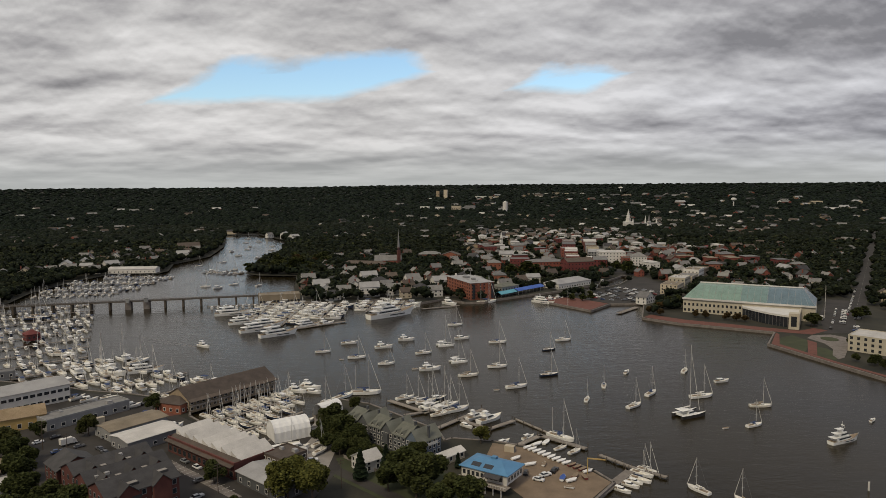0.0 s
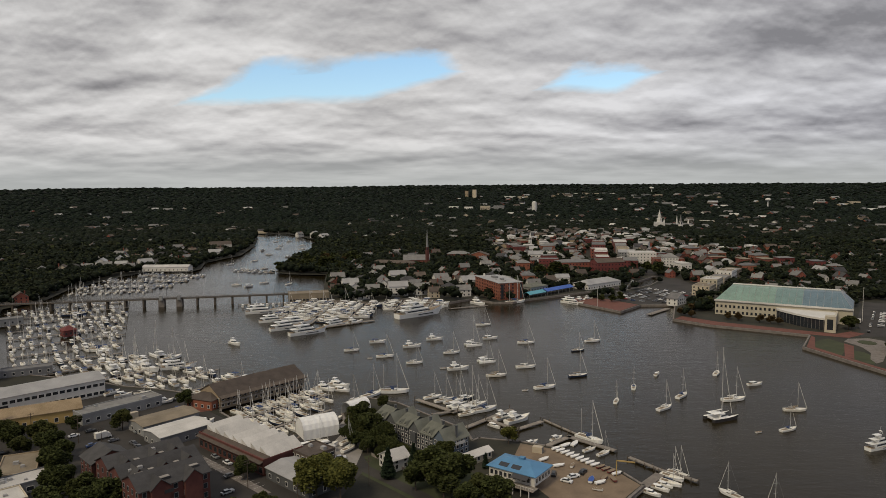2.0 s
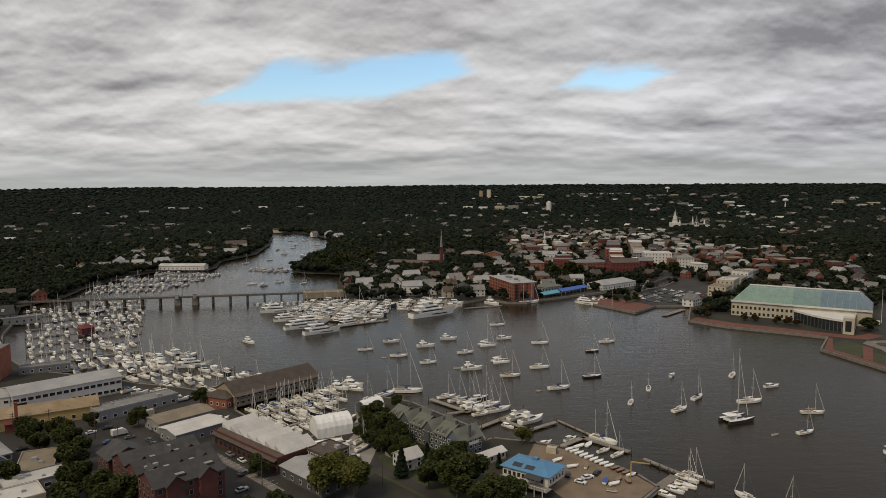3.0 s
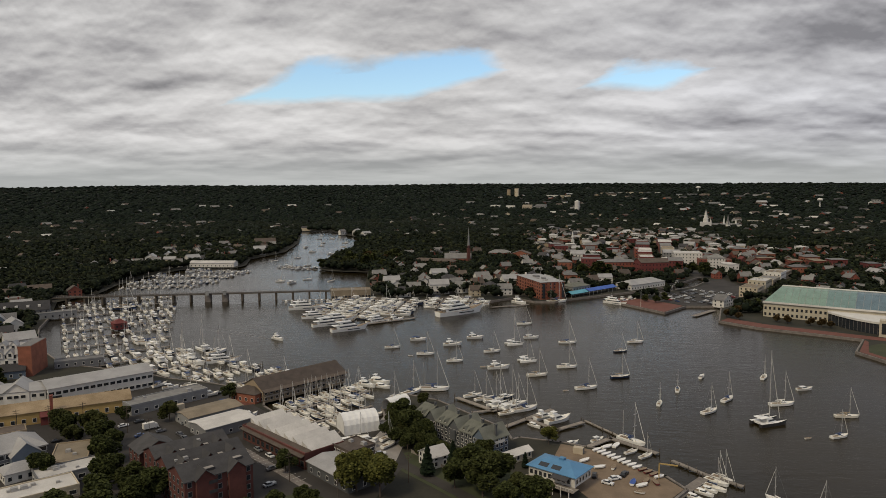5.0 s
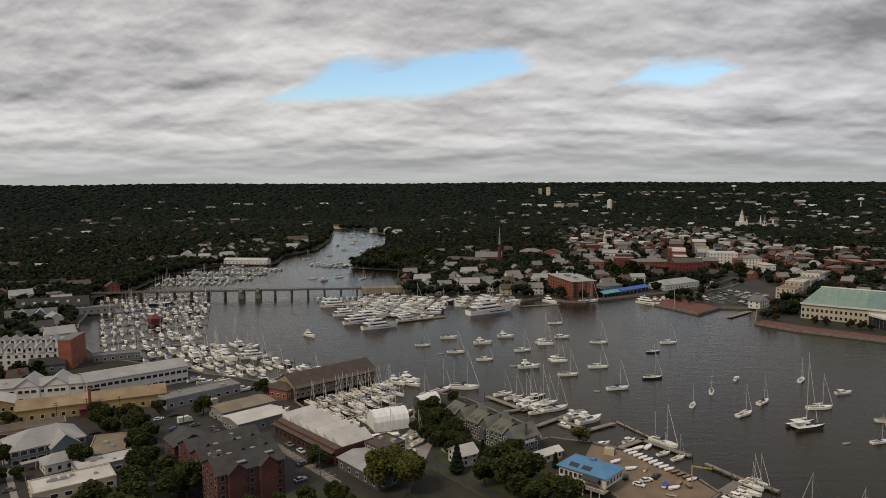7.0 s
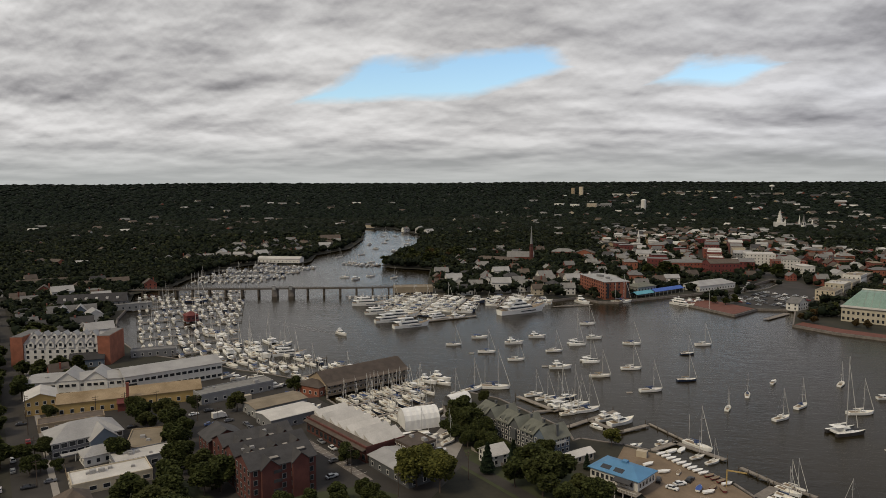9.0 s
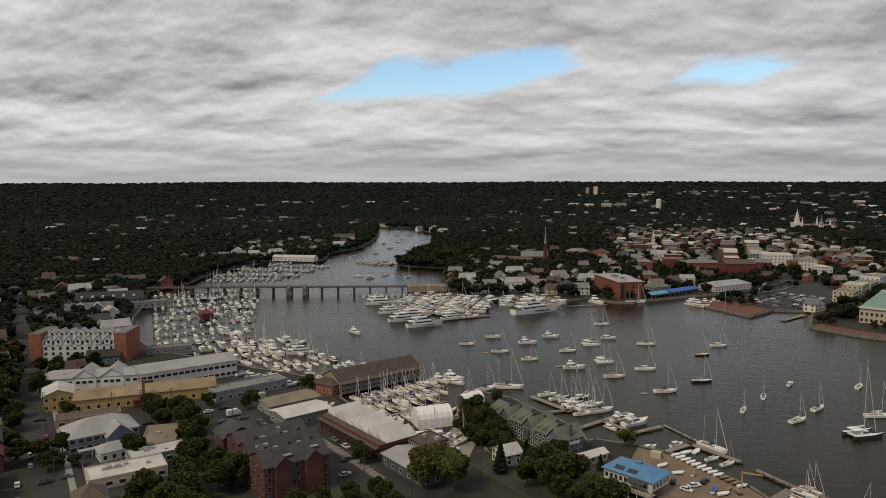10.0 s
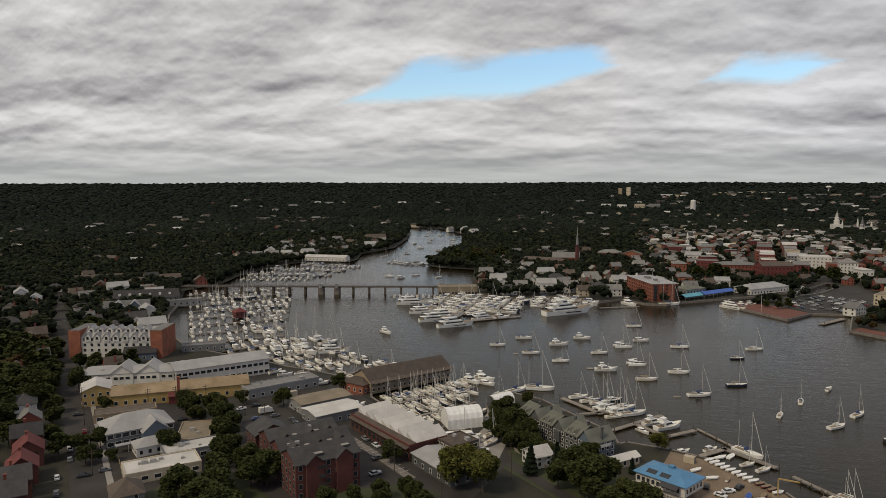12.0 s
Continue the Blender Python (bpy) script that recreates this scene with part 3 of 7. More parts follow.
def yacht(m, L, label, decks=3):
    B, fb = L * 0.21, L * 0.075
    ob = root("motor_yacht", m, label, "yacht", "boats in the harbour")
    rings = hull_rings(L, B, fb, bow=0.75, stern=0.92, flare=0.85, sheer=0.7, n=12)
    part("hull", Geo().loft(rings).mesh("hull", GELCOAT), ob)
    part("hull_window", Geo().box(-L * 0.1, L * 0.22, -B * 0.492, B * 0.492, fb * 0.5, fb * 0.72).mesh("hull_window", GLASS), ob)
    part("deck", deck_from(rings).mesh("deck", TEAK), ob)
    z, x0, x1, w = fb, -L * 0.36, L * 0.2, B * 0.42
    for k in range(decks):
        h = 2.3
        body = Geo().add([(x0, -w, z), (x1, -w * 0.7, z), (x1, w * 0.7, z), (x0, w, z), (x0 - 1.2, -w, z + h), (x1 - 2.4, -w * 0.66, z + h), (x1 - 2.4, w * 0.66, z + h), (x0 - 1.2, w, z + h)],
                         [(4, 5, 6, 7), (0, 1, 5, 4), (1, 2, 6, 5), (2, 3, 7, 6), (3, 0, 4, 7)])
        d = part("deckhouse", body.mesh("deckhouse", GELCOAT), ob)
        part("window_band", Geo().add([(x0 + 1.5, -w * 1.02, z + 0.9), (x1 - 0.8, -w * 0.73, z + 0.9), (x1 - 0.8, w * 0.73, z + 0.9), (x0 + 1.5, w * 1.02, z + 0.9), (x0 + 1.8, -w * 1.02, z + 1.75), (x1 - 1.7, -w * 0.71, z + 1.75), (x1 - 1.7, w * 0.71, z + 1.75), (x0 + 1.8, w * 1.02, z + 1.75)],
                                      [(4, 5, 6, 7), (0, 1, 5, 4), (1, 2, 6, 5), (2, 3, 7, 6), (3, 0, 4, 7)]).mesh("window_band", GLASS), d)
        part("deck_overhang", Geo().add([(x0 - 3, -w * 1.1, z + h), (x1 - 2, -w * 0.72, z + h), (x1 - 2, w * 0.72, z + h), (x0 - 3, w * 1.1, z + h), (x0 - 3, -w * 1.1, z + h + 0.18), (x1 - 2, -w * 0.72, z + h + 0.18), (x1 - 2, w * 0.72, z + h + 0.18), (x0 - 3, w * 1.1, z + h + 0.18)],
                                        [(3, 2, 1, 0), (4, 5, 6, 7), (0, 1, 5, 4), (1, 2, 6, 5), (2, 3, 7, 6), (3, 0, 4, 7)]).mesh("deck_overhang", GELCOAT), d)
        z, x0, x1, w = z + h + 0.18, x0 + L * 0.09, x1 - L * 0.11, w * 0.84
    g = Geo().tube((x0 + 1, -w * 0.6, z), (x0, -w * 0.5, z + 1.8), 0.15, n=5).tube((x0 + 1, w * 0.6, z), (x0, w * 0.5, z + 1.8), 0.15, n=5).box(x0 - 0.4, x0 + 0.5, -w * 0.7, w * 0.7, z + 1.7, z + 2.0).tube((x0, 0, z + 2), (x0, 0, z + 4.5), 0.08, n=4)
    part("radar_mast", g.mesh("radar_mast", GELCOAT), ob)
    return ob


def catamaran(m, L, hull, label, rig=1.8):
    B, fb, H = L * 0.52, L * 0.1, L * rig
    ob = root("catamaran", m, label, "catamaran", "boats in the harbour")
    for s in (-1, 1):
        rings = [[(x, y + s * B * 0.38, z) for x, y, z in r] for r in hull_rings(L, B * 0.24, fb, stern=0.85)]
        h = part("hull", Geo().loft(rings).mesh("hull", hull), ob)
        part("deck", Geo().loft([[(x, s * B * 0.38 + (y - s * B * 0.38) * 0.98, max(z, fb * 0.98) + 0.03) for x, y, z in r] for r in rings]).mesh("deck", GELCOAT), h)
    part("bridge_deck", Geo().box(-L * 0.42, L * 0.18, -B * 0.36, B * 0.36, fb * 0.55, fb * 1.05).mesh("bridge_deck", GELCOAT), ob)
    part("trampoline", Geo().box(L * 0.18, L * 0.42, -B * 0.3, B * 0.3, fb * 0.9, fb * 0.95).mesh("trampoline", COVER_DARK), ob)
    w = B * 0.33
    cab = part("cabin", Geo().add([(-L * 0.2, -w, fb), (L * 0.16, -w * 0.8, fb), (L * 0.16, w * 0.8, fb), (-L * 0.2, w, fb), (-L * 0.2, -w * 0.9, fb + 1.5), (L * 0.04, -w * 0.7, fb + 1.5), (L * 0.04, w * 0.7, fb + 1.5), (-L * 0.2, w * 0.9, fb + 1.5)],
                                  [(4, 5, 6, 7), (0, 1, 5, 4), (1, 2, 6, 5), (2, 3, 7, 6), (3, 0, 4, 7)]).mesh("cabin", GELCOAT), ob)
    part("cabin_window", Geo().add([(-L * 0.16, -w * 0.99, fb + 0.5), (L * 0.125, -w * 0.79, fb + 0.5), (L * 0.125, w * 0.79, fb + 0.5), (-L * 0.16, w * 0.99, fb + 0.5), (-L * 0.16, -w * 0.95, fb + 1.15), (L * 0.075, -w * 0.75, fb + 1.15), (L * 0.075, w * 0.75, fb + 1.15), (-L * 0.16, w * 0.95, fb + 1.15)],
                                   [(0, 1, 5, 4), (1, 2, 6, 5), (2, 3, 7, 6), (3, 0, 4, 7)]).mesh("cabin_window", GLASS), cab)
    part("hardtop", Geo().box(-L * 0.44, -L * 0.12, -w * 0.95, w * 0.95, fb + 2.0, fb + 2.15).mesh("hardtop", GELCOAT), ob)
    part("mast", Geo().tube((L * 0.02, 0, fb + 1.4), (L * 0.02, 0, H), 0.2, 0.14).mesh("mast", ALLOY), ob)
    g = Geo()
    furled(g, (L * 0.0, 0, fb + 3.0), (-L * 0.4, 0, fb + 2.9), 0.36)
    part("sail_cover", g.mesh("sail_cover", SAILCLOTH), ob)
    part("furled_jib", Geo().tube((L * 0.42, 0, fb + 0.3), (L * 0.02, 0, H * 0.92), 0.14, 0.08, 5).mesh("furled_jib", SAILCLOTH), ob)
    g = Geo()
    for s in (-1, 1):
        g.tube((-L * 0.08, s * B * 0.48, fb), (L * 0.02, 0, H * 0.92), 0.025, n=3)
    part("rigging", g.mesh("rigging", RIG), ob)
    return ob


def dinghy(m, L, mat, label, cover=None):
    ob = root("dinghy", m, label, "dinghy", "small boats")
    rings = hull_rings(L, L * 0.4, L * 0.12, stern=0.8, n=7, z0=-0.12)
    part("hull", Geo().loft(rings).mesh("hull", mat), ob)
    part("cover" if cover else "thwart", deck_from(rings, 0.02, 0.98).mesh("deck", cover or TEAK), ob)
    return ob


MADE = {}


def moor(kind, x, y, ang, size=1.0, z=0.0):
    """Builds the first boat of a kind and copies it from then on. size scales it."""
    m = pose(x, y, z, 0, 0, ang) @ Matrix.Scale(size, 4)
    if kind not in MADE:
        MADE[kind] = KINDS[kind](m)
        return MADE[kind]
    src = MADE[kind]
    keep = src.scale.copy()
    src.scale = (1, 1, 1)
    ob = copy_thing(src, m)
    src.scale = keep
    return ob


KINDS = {
    "sail_blue": lambda m: sailboat(m, 11, GELCOAT, COVER_BLUE, "white sailing yacht with blue sail cover, sails furled"),
    "sail_white": lambda m: sailboat(m, 11, GELCOAT, SAILCLOTH, "white sailing yacht with pale furled sails"),
    "sail_tan": lambda m: sailboat(m, 11, GELCOAT_CREAM, COVER_TAN, "cream sailing yacht with tan sail cover"),
    "sail_navy": lambda m: sailboat(m, 11, NAVY, COVER_TAN, "dark blue hulled sailing yacht, sails furled", dodger=False),
    "sail_ketch": lambda m: sailboat(m, 13, GELCOAT, COVER_BLUE, "white two-masted ketch with furled sails", ketch=True),
    "motor_fly": lambda m: motorboat(m, 12, GELCOAT, "white motor cruiser with a flybridge"),
    "motor_open": lambda m: motorboat(m, 9, GELCOAT, "small white cabin motorboat", fly=False),
    "motor_blue": lambda m: motorboat(m, 10, GELCOAT, "white motorboat with a blue canvas top", fly=False, canvas=COVER_BLUE),
    "motor_navy": lambda m: motorboat(m, 11, NAVY, "dark hulled motor cruiser with white cabin", fly=False),
    "yacht": lambda m: yacht(m, 30, "long white motor yacht with dark window bands", 2),
    "yacht_big": lambda m: yacht(m, 40, "large white three-deck motor yacht", 3),
    "cruiser": lambda m: yacht(m, 26, "white sport-fishing cruiser with stacked flybridge", 3),
    "cat_white": lambda m: catamaran(m, 13, GELCOAT, "white sailing catamaran with tall mast"),
    "cat_dark": lambda m: catamaran(m, 15, BOOT, "sailing catamaran with dark hulls and very tall mast", 2.25),
    "dinghy": lambda m: dinghy(m, 3.4, GELCOAT, "small pale open dinghy"),
    "dinghy_red": lambda m: dinghy(m, 4.2, ROOF_RED, "small dinghy with a red hull"),
    "dinghy_blue": lambda m: dinghy(m, 4.6, GELCOAT, "small sailing dinghy under a blue cover", AWNING_BLUE),
    "dinghy_white": lambda m: dinghy(m, 4.4, GELCOAT, "small sailing dinghy under a white cover", CANVAS),
}
# boats on moorings in the open harbour: kind, x, y, heading, size
MOORED = [
    ("sail_blue", -79, 454, 15, 0.95), ("sail_blue", -55, 438, 12, 1.05), ("sail_white", -35, 422, 15, 0.95), ("sail_white", -13, 448, 20, 1.0),
    ("sail_tan", 14, 394, 15, 1.1), ("sail_white", 32, 413, 12, 1.1), ("sail_blue", 39, 371, 20, 1.15), ("sail_navy", 60, 394, 18, 1.05),
    ("sail_white", 83, 482, 15, 1.05), ("sail_navy", 69, 455, 20, 0.85), ("sail_white", 72, 348, 70, 0.75), ("sail_blue", 86, 372, 75, 0.8),
    ("sail_white", 93, 337, 40, 1.0), ("sail_blue", 107, 357, 50, 1.0), ("sail_white", 131, 351, 15, 1.2), ("sail_tan", 154, 335, 0, 1.0),
    ("sail_blue", 139, 308, 25, 0.85), ("sail_blue", 9, 538, 10, 1.05), ("sail_blue", 37, 477, 5, 1.1), ("sail_ketch", -41, 362, 3, 1.25)]
MOORED_MOTOR = [
    ("motor_blue", -65, 478, 12, 1.15), ("motor_fly", -40, 465, 15, 1.05), ("motor_fly", -26, 487, 8, 1.0), ("cat_white", 1, 470, 20, 0.9),
    ("motor_open", 13, 490, 12, 1.2), ("cat_white", 9, 426, 20, 0.85), ("motor_fly", -8, 408, 15, 1.1), ("motor_open", 105, 398, 60, 0.8),
    ("motor_open", 152, 378, 15, 1.0), ("cruiser", 168, 288, 24, 0.66), ("cat_dark", 115, 323, 25, 1.0), ("sail_white", 139, 400, 60, 0.9),
    ("motor_fly", -163, 472, -35, 1.0), ("motor_open", -271, 509, 180, 0.7), ("dinghy", 125, 305, 20, 1.0), ("dinghy", 28, 366, 10, 1.0),
    ("dinghy", -64, 434, 5, 1.0), ("dinghy", -17, 410, 10, 1.2), ("sail_white", 90, 242, 125, 0.85), ("sail_tan", 102, 232, 110, 0.85), ("motor_open", 195, 313, 40, 0.6)]
for row in MOORED + MOORED_MOTOR:
    moor(*row)

# foam trailing behind the boat under way
FOAM = surface("wake_foam", (0.16, 0.155, 0.145), 0.7, 0.4, 0.2, 1.5, 0.0)
g = Geo()
for side, spread in ((1, 7.0), (-1, 4.0)):
    for k in range(14):
        u0, u1 = k / 14, (k + 0.75) / 14
        ax, ay = -168 - 66 * u0, 473 + 34 * u0 + side * spread * u0 ** 0.7
        bx, by = -168 - 66 * u1, 473 + 34 * u1 + side * spread * u1 ** 0.7
        w = 0.55 * (1 - 0.6 * u0)
        g.add([(ax, ay - w, 0.03), (bx, by - w, 0.03), (bx, by + w, 0.03), (ax, ay + w, 0.03)], [(0, 1, 2, 3)])
tagged(new("wake", g.mesh("wake", FOAM)), "faint broken foam lines trailing behind a motorboat", "wake", kind="stuff")

# ---- buildings ----
PANES = {}


def pane_mesh(w, h, frame_mat):
    """A window: a proud frame, a set-back dark pane and one glazing bar."""
    key = (round(w, 1), round(h, 1), frame_mat.name)
    if key not in PANES:
        g, t, d = Geo(), 0.14, 0.1
        rings = [[(-w / 2 - t, d * 0.4, -t), (w / 2 + t, d * 0.4, -t), (w / 2 + t, d * 0.4, h + t), (-w / 2 - t, d * 0.4, h + t)],
                 [(-w / 2 - t, -d, -t), (w / 2 + t, -d, -t), (w / 2 + t, -d, h + t), (-w / 2 - t, -d, h + t)],
                 [(-w / 2, -d, 0), (w / 2, -d, 0), (w / 2, -d, h), (-w / 2, -d, h)],
                 [(-w / 2, -0.03, 0), (w / 2, -0.03, 0), (w / 2, -0.03, h), (-w / 2, -0.03, h)]]
        g.add([q for r in rings for q in r], [(k * 4 + i, k * 4 + (i + 1) % 4, k * 4 + 4 + (i + 1) % 4, k * 4 + 4 + i) for k in range(3) for i in range(4)])
        g.f.append((12, 13, 14, 15))
        g.m.append(1)
        PANES[key] = g.mesh("window", frame_mat, GLASS)
    return PANES[key]


def windows(ob, length, depth, floors, fh, sides="fs", gap=3.6, w=1.2, h=1.5, sill=1.0, frame_mat=None, z0=0.0, joined=False):
    """Rows of windows: f front, b back, s both ends."""
    me = pane_mesh(w, h, frame_mat or WHITE)
    runs, all_panes = [], Geo()
    if "f" in sides:
        runs.append((length, lambda s: (s, -0.02, 0)))
    if "b" in sides:
        runs.append((length, lambda s: (s, depth + 0.02, 180)))
    if "s" in sides or "l" in sides:
        runs.append((depth, lambda s: (-0.02, s, -90)))
    if "s" in sides or "r" in sides:
        runs.append((depth, lambda s: (length + 0.02, s, 90)))
    for run, at in runs:
        n = max(1, int(run / gap))
        for k in range(n):
            for fl in range(floors):
                x, y, a = at(run * (k + 0.5) / n)
                m = pose(x, y, z0 + fl * fh + sill, 0, 0, a)
                if joined:
                    q = Geo().box(-w / 2, w / 2, -0.04, 0.04, 0, h)
                    all_panes.add([m @ Vector(v) for v in q.v], q.f)
                else:
                    part("window", me, ob, at=m)
    if joined:
        part("window_panes", all_panes.mesh("window_panes", GLASS), ob)["kind"] = "stuff"


def gable_wall(length, depth, h, rh, axis="x"):
    g = Geo()
    if axis == "x":
        g.extrude_x([(0, -0.5), (depth, -0.5), (depth, h), (depth / 2, h + rh), (0, h)], 0, length)
    else:
        g.extrude_x([(0, -0.5), (length, -0.5), (length, h), (length / 2, h + rh), (0, h)], 0, depth)
        g.v = [(y, depth - x, z) for x, y, z in g.v]
    return g


def gable_roof(length, depth, h, rh, over=0.5, th=0.25, axis="x"):
    if axis == "y":
        g = gable_roof(depth, length, h, rh, over, th)
        g.v = [(y, depth - x, z) for x, y, z in g.v]
        return g
    s = over * rh / (depth / 2)
    g = Geo()
    g.extrude_x([(-over, h - s + 0.02), (depth / 2, h + rh + 0.02), (depth / 2, h + rh + th), (-over, h - s + th)], -over, length + over)
    g.extrude_x([(depth + over, h - s + 0.02), (depth + over, h - s + th), (depth / 2, h + rh + th), (depth / 2, h + rh + 0.02)], -over, length + over)
    return g


def hip_roof(length, depth, h, rh, over=0.5):
    o, k = over, min(length, depth) / 2 * 0.9
    g = Geo()
    g.box(-o, length + o, -o, depth + o, h, h + 0.2)
    a = [(-o, -o, h + 0.2), (length + o, -o, h + 0.2), (length + o, depth + o, h + 0.2), (-o, depth + o, h + 0.2)]
    b = [(k, depth / 2, h + rh), (length - k, depth / 2, h + rh)] if length >= depth else [(length / 2, k, h + rh), (length / 2, depth - k, h + rh)]
    g.add(a + b, [(0, 1, 5, 4), (2, 3, 4, 5), (1, 2, 5), (3, 0, 4)] if length >= depth else [(0, 1, 4), (1, 2, 5, 4), (2, 3, 5), (3, 0, 4, 5)])
    return g


def flat_roof(ob, length, depth, h, mat, rim_mat, rim=0.5):
    part("roof", Geo().box(0.3, length - 0.3, 0.3, depth - 0.3, h, h + 0.12).mesh("roof", mat), ob)
    g = Geo()
    for a in ((-0.1, length + 0.1, -0.1, 0.3), (-0.1, length + 0.1, depth - 0.3, depth + 0.1), (-0.1, 0.3, 0.3, depth - 0.3), (length - 0.3, length + 0.1, 0.3, depth - 0.3)):
        g.box(*a, h - 0.3, h + rim)
    part("parapet", g.mesh("parapet", rim_mat), ob)


def block(name, label, x, y, ang, length, depth, h, wall, roof, roof_mat, rh=3.0, floors=2, sides="fs", gap=3.6, win=(1.2, 1.5), rim_mat=None, category="building", axis="x", vents=0, group="", sill=1.0, frame_mat=None):
    ob = root(name, pose(x, y, LAND, 0, 0, ang), label, category, group)
    take(x, y, ang, length, depth)
    if roof == "gable":
        part("wall", gable_wall(length, depth, h, rh, axis).mesh("wall", wall), ob)
        part("roof", gable_roof(length, depth, h, rh, axis=axis).mesh("roof", roof_mat), ob)
    else:
        part("wall", Geo().box(0, length, 0, depth, -0.5, h).mesh("wall", wall), ob)
        if roof == "hip":
            part("roof", hip_roof(length, depth, h, rh).mesh("roof", roof_mat), ob)
        else:
            flat_roof(ob, length, depth, h, roof_mat, rim_mat or wall)
    if floors:
        windows(ob, length, depth, floors, h / floors, sides, gap, *win, sill=sill, frame_mat=frame_mat, joined=math.hypot(x, y) > 560 and name != "hotel" or name == "academy_building")
    r = random.Random(int(abs(x * 31 + y)))
    for k in range(vents):
        px, py = r.uniform(0.1, 0.9) * length, r.uniform(0.25, 0.75) * depth
        s = r.uniform(0.5, 1.2)
        part("roof_vent", Geo().box(-s, s, -s * 0.8, s * 0.8, 0, s * 1.1, top=0.9).mesh("roof_vent", ROOF_METAL), ob, at=pose(px, py, h + (0.1 if roof == "flat" else rh * 0.45)))
    return ob


def chimney(ob, x, y, z0, z1, w=0.9, mat=None):
    g = Geo().box(x - w / 2, x + w / 2, y - w / 2, y + w / 2, z0, z1).box(x - w / 2 - 0.12, x + w / 2 + 0.12, y - w / 2 - 0.12, y + w / 2 + 0.12, z1, z1 + 0.25)
    part("chimney", g.mesh("chimney", mat or BRICK), ob)


# -- the near shore: workshops, boatyard, condominiums
w = block("warehouse", "long white two-storey waterfront warehouse with metal roof", -224, 314, 47, 50, 20, 8.5, WHITE, "gable", ROOF_METAL, 2.2, 2, "fsr", 3.0, (2.3, 1.5), vents=4)
# no opening is cut: a black slab gives the dark interior of the doorway
part("loading_door", Geo().box(1.5, 6, -0.08, 0.05, 0, 4.6).mesh("loading_door", COVER_DARK), w, "black panel painted as the shade inside an open loading door")
w = block("warehouse", "white gabled workshop range with skylit metal roof", -266, 297, 24.5, 44, 18, 8, WHITE, "gable", ROOF_METAL, 1.6, 2, "f", 3.2, (2.0, 1.4), vents=5)
for k in (13, 26):
    g = gable_wall(11, 15, 8, 4, "y")
    g.v = [(px + k, py - 0.3, pz) for px, py, pz in g.v]
    bay = part("gable_bay", g.mesh("gable_bay", WHITE), w)
    for d in (2.6, 5.5, 8.4):
        for z in (1.0, 5.0):
            part("window", pane_mesh(2.0, 1.4, WHITE), bay, at=pose(k + d, -0.33, z))
    g = gable_roof(11, 15, 8, 4, axis="y")
    g.v = [(px + k, py - 0.3, pz + 0.1) for px, py, pz in g.v]
    part("gable_roof", g.mesh("gable_roof", ROOF_METAL), bay)
w = block("workshop", "long yellow painted workshop with broad tan roof", -233, 277, 34, 63, 17, 5.6, YELLOW, "gable", ROOF_OCHRE, 2.6, 1, "fs", 4.2, (1.4, 1.8))
chimney(w, 30, -1.2, 0, 12.5, 1.3, BRICK)
part("brick_lean_to", Geo().box(25.5, 34, -3.5, -0.01, -0.3, 3.8).extrude_x([(-4.2, 3.7), (0, 5.2), (0, 5.4), (-4.2, 3.95)], 25.2, 34.3).mesh("brick_lean_to", ROOF_RED), w, "red painted lean-to")
block("workshop", "yellow end building with rounded pale gable", -247, 274, 40, 13, 16, 7.5, YELLOW, "gable", ROOF_WHITE, 2.5, 2, "fs", 3.2, axis="y")
block("garage", "low grey garage with brown flat roof", -225, 256, 40, 26, 9, 3.6, TANWALL, "flat", ROOF_BROWN, 0, 1, "f", 4.5, (2.6, 1.6))
block("workshop", "low grey workshop with pale flat roof", -176, 304, 52, 38, 11, 4.8, GREYWALL, "flat", ROOF_GREY, 0, 1, "fs", 4.5, (1.6, 1.4), vents=3)
block("shed", "low building with wide tan felt roof", -141.5, 290.5, 51, 26, 14, 4.4, GREYWALL, "gable", ROOF_TAN, 0.9, 1, "fs", 5)
block("shed", "low shed with clean white metal roof", -128, 277, 51, 23, 14.5, 4.6, GREYWALL, "gable", ROOF_WHITE, 1.0, 1, "fs", 4, (1.4, 1.2))
block("store", "low building with tan flat roof beside the club house", -172.5, 240, 27, 13, 22, 3.2, TANWALL, "flat", ROOF_TAN, 0, 1, "fs", 4, (1.6, 1.2), vents=2)

w = block("boat_shed", "long red-brown boat shed with stepped white saw-tooth roof", -113, 280, -39.5, 46, 18, 6.0, BRICK_DARK, "flat", ROOF_RED, 0, 1, "fs", 3.4, (2.0, 2.0), frame_mat=ROOF_BROWN)
for k in range(7):
    g = Geo().extrude_x([(3.2 - 0.0, 6.2), (18.6, 6.2), (18.6, 8.7), (3.2, 8.3)], 1 + k * 6.4, 1 + k * 6.4 + 6.3)
    g.v = [(px, py, pz + 0.6 - 3.0 * (px - 1 - k * 6.4) / 6.3 if pz > 7 else pz) for px, py, pz in g.v]
    part("roof_bay", g.mesh("roof_bay", ROOF_WHITE), w)
part("lower_roof", Geo().extrude_x([(-1.6, 4.9), (3.1, 6.6), (3.1, 6.85), (-1.6, 5.15)], 0, 46).mesh("lower_roof", ROOF_BROWN), w, "brown felted lower roof slope")
block("brown_annex", "dark brown timber workshop annex beside the boat shed", -70, 262, -40, 12, 12, 6.0, ROOF_BROWN, "flat", ROOF_BROWN, 0, 2, "fs", 3.0, (1.6, 1.2), vents=2)
block("metal_shed", "shed with broad weathered metal roof over dark sides", -76, 249, -41, 26, 14, 4.2, SLATEWALL, "gable", ROOF_METAL, 1.2, 1, "fs", 4.5)

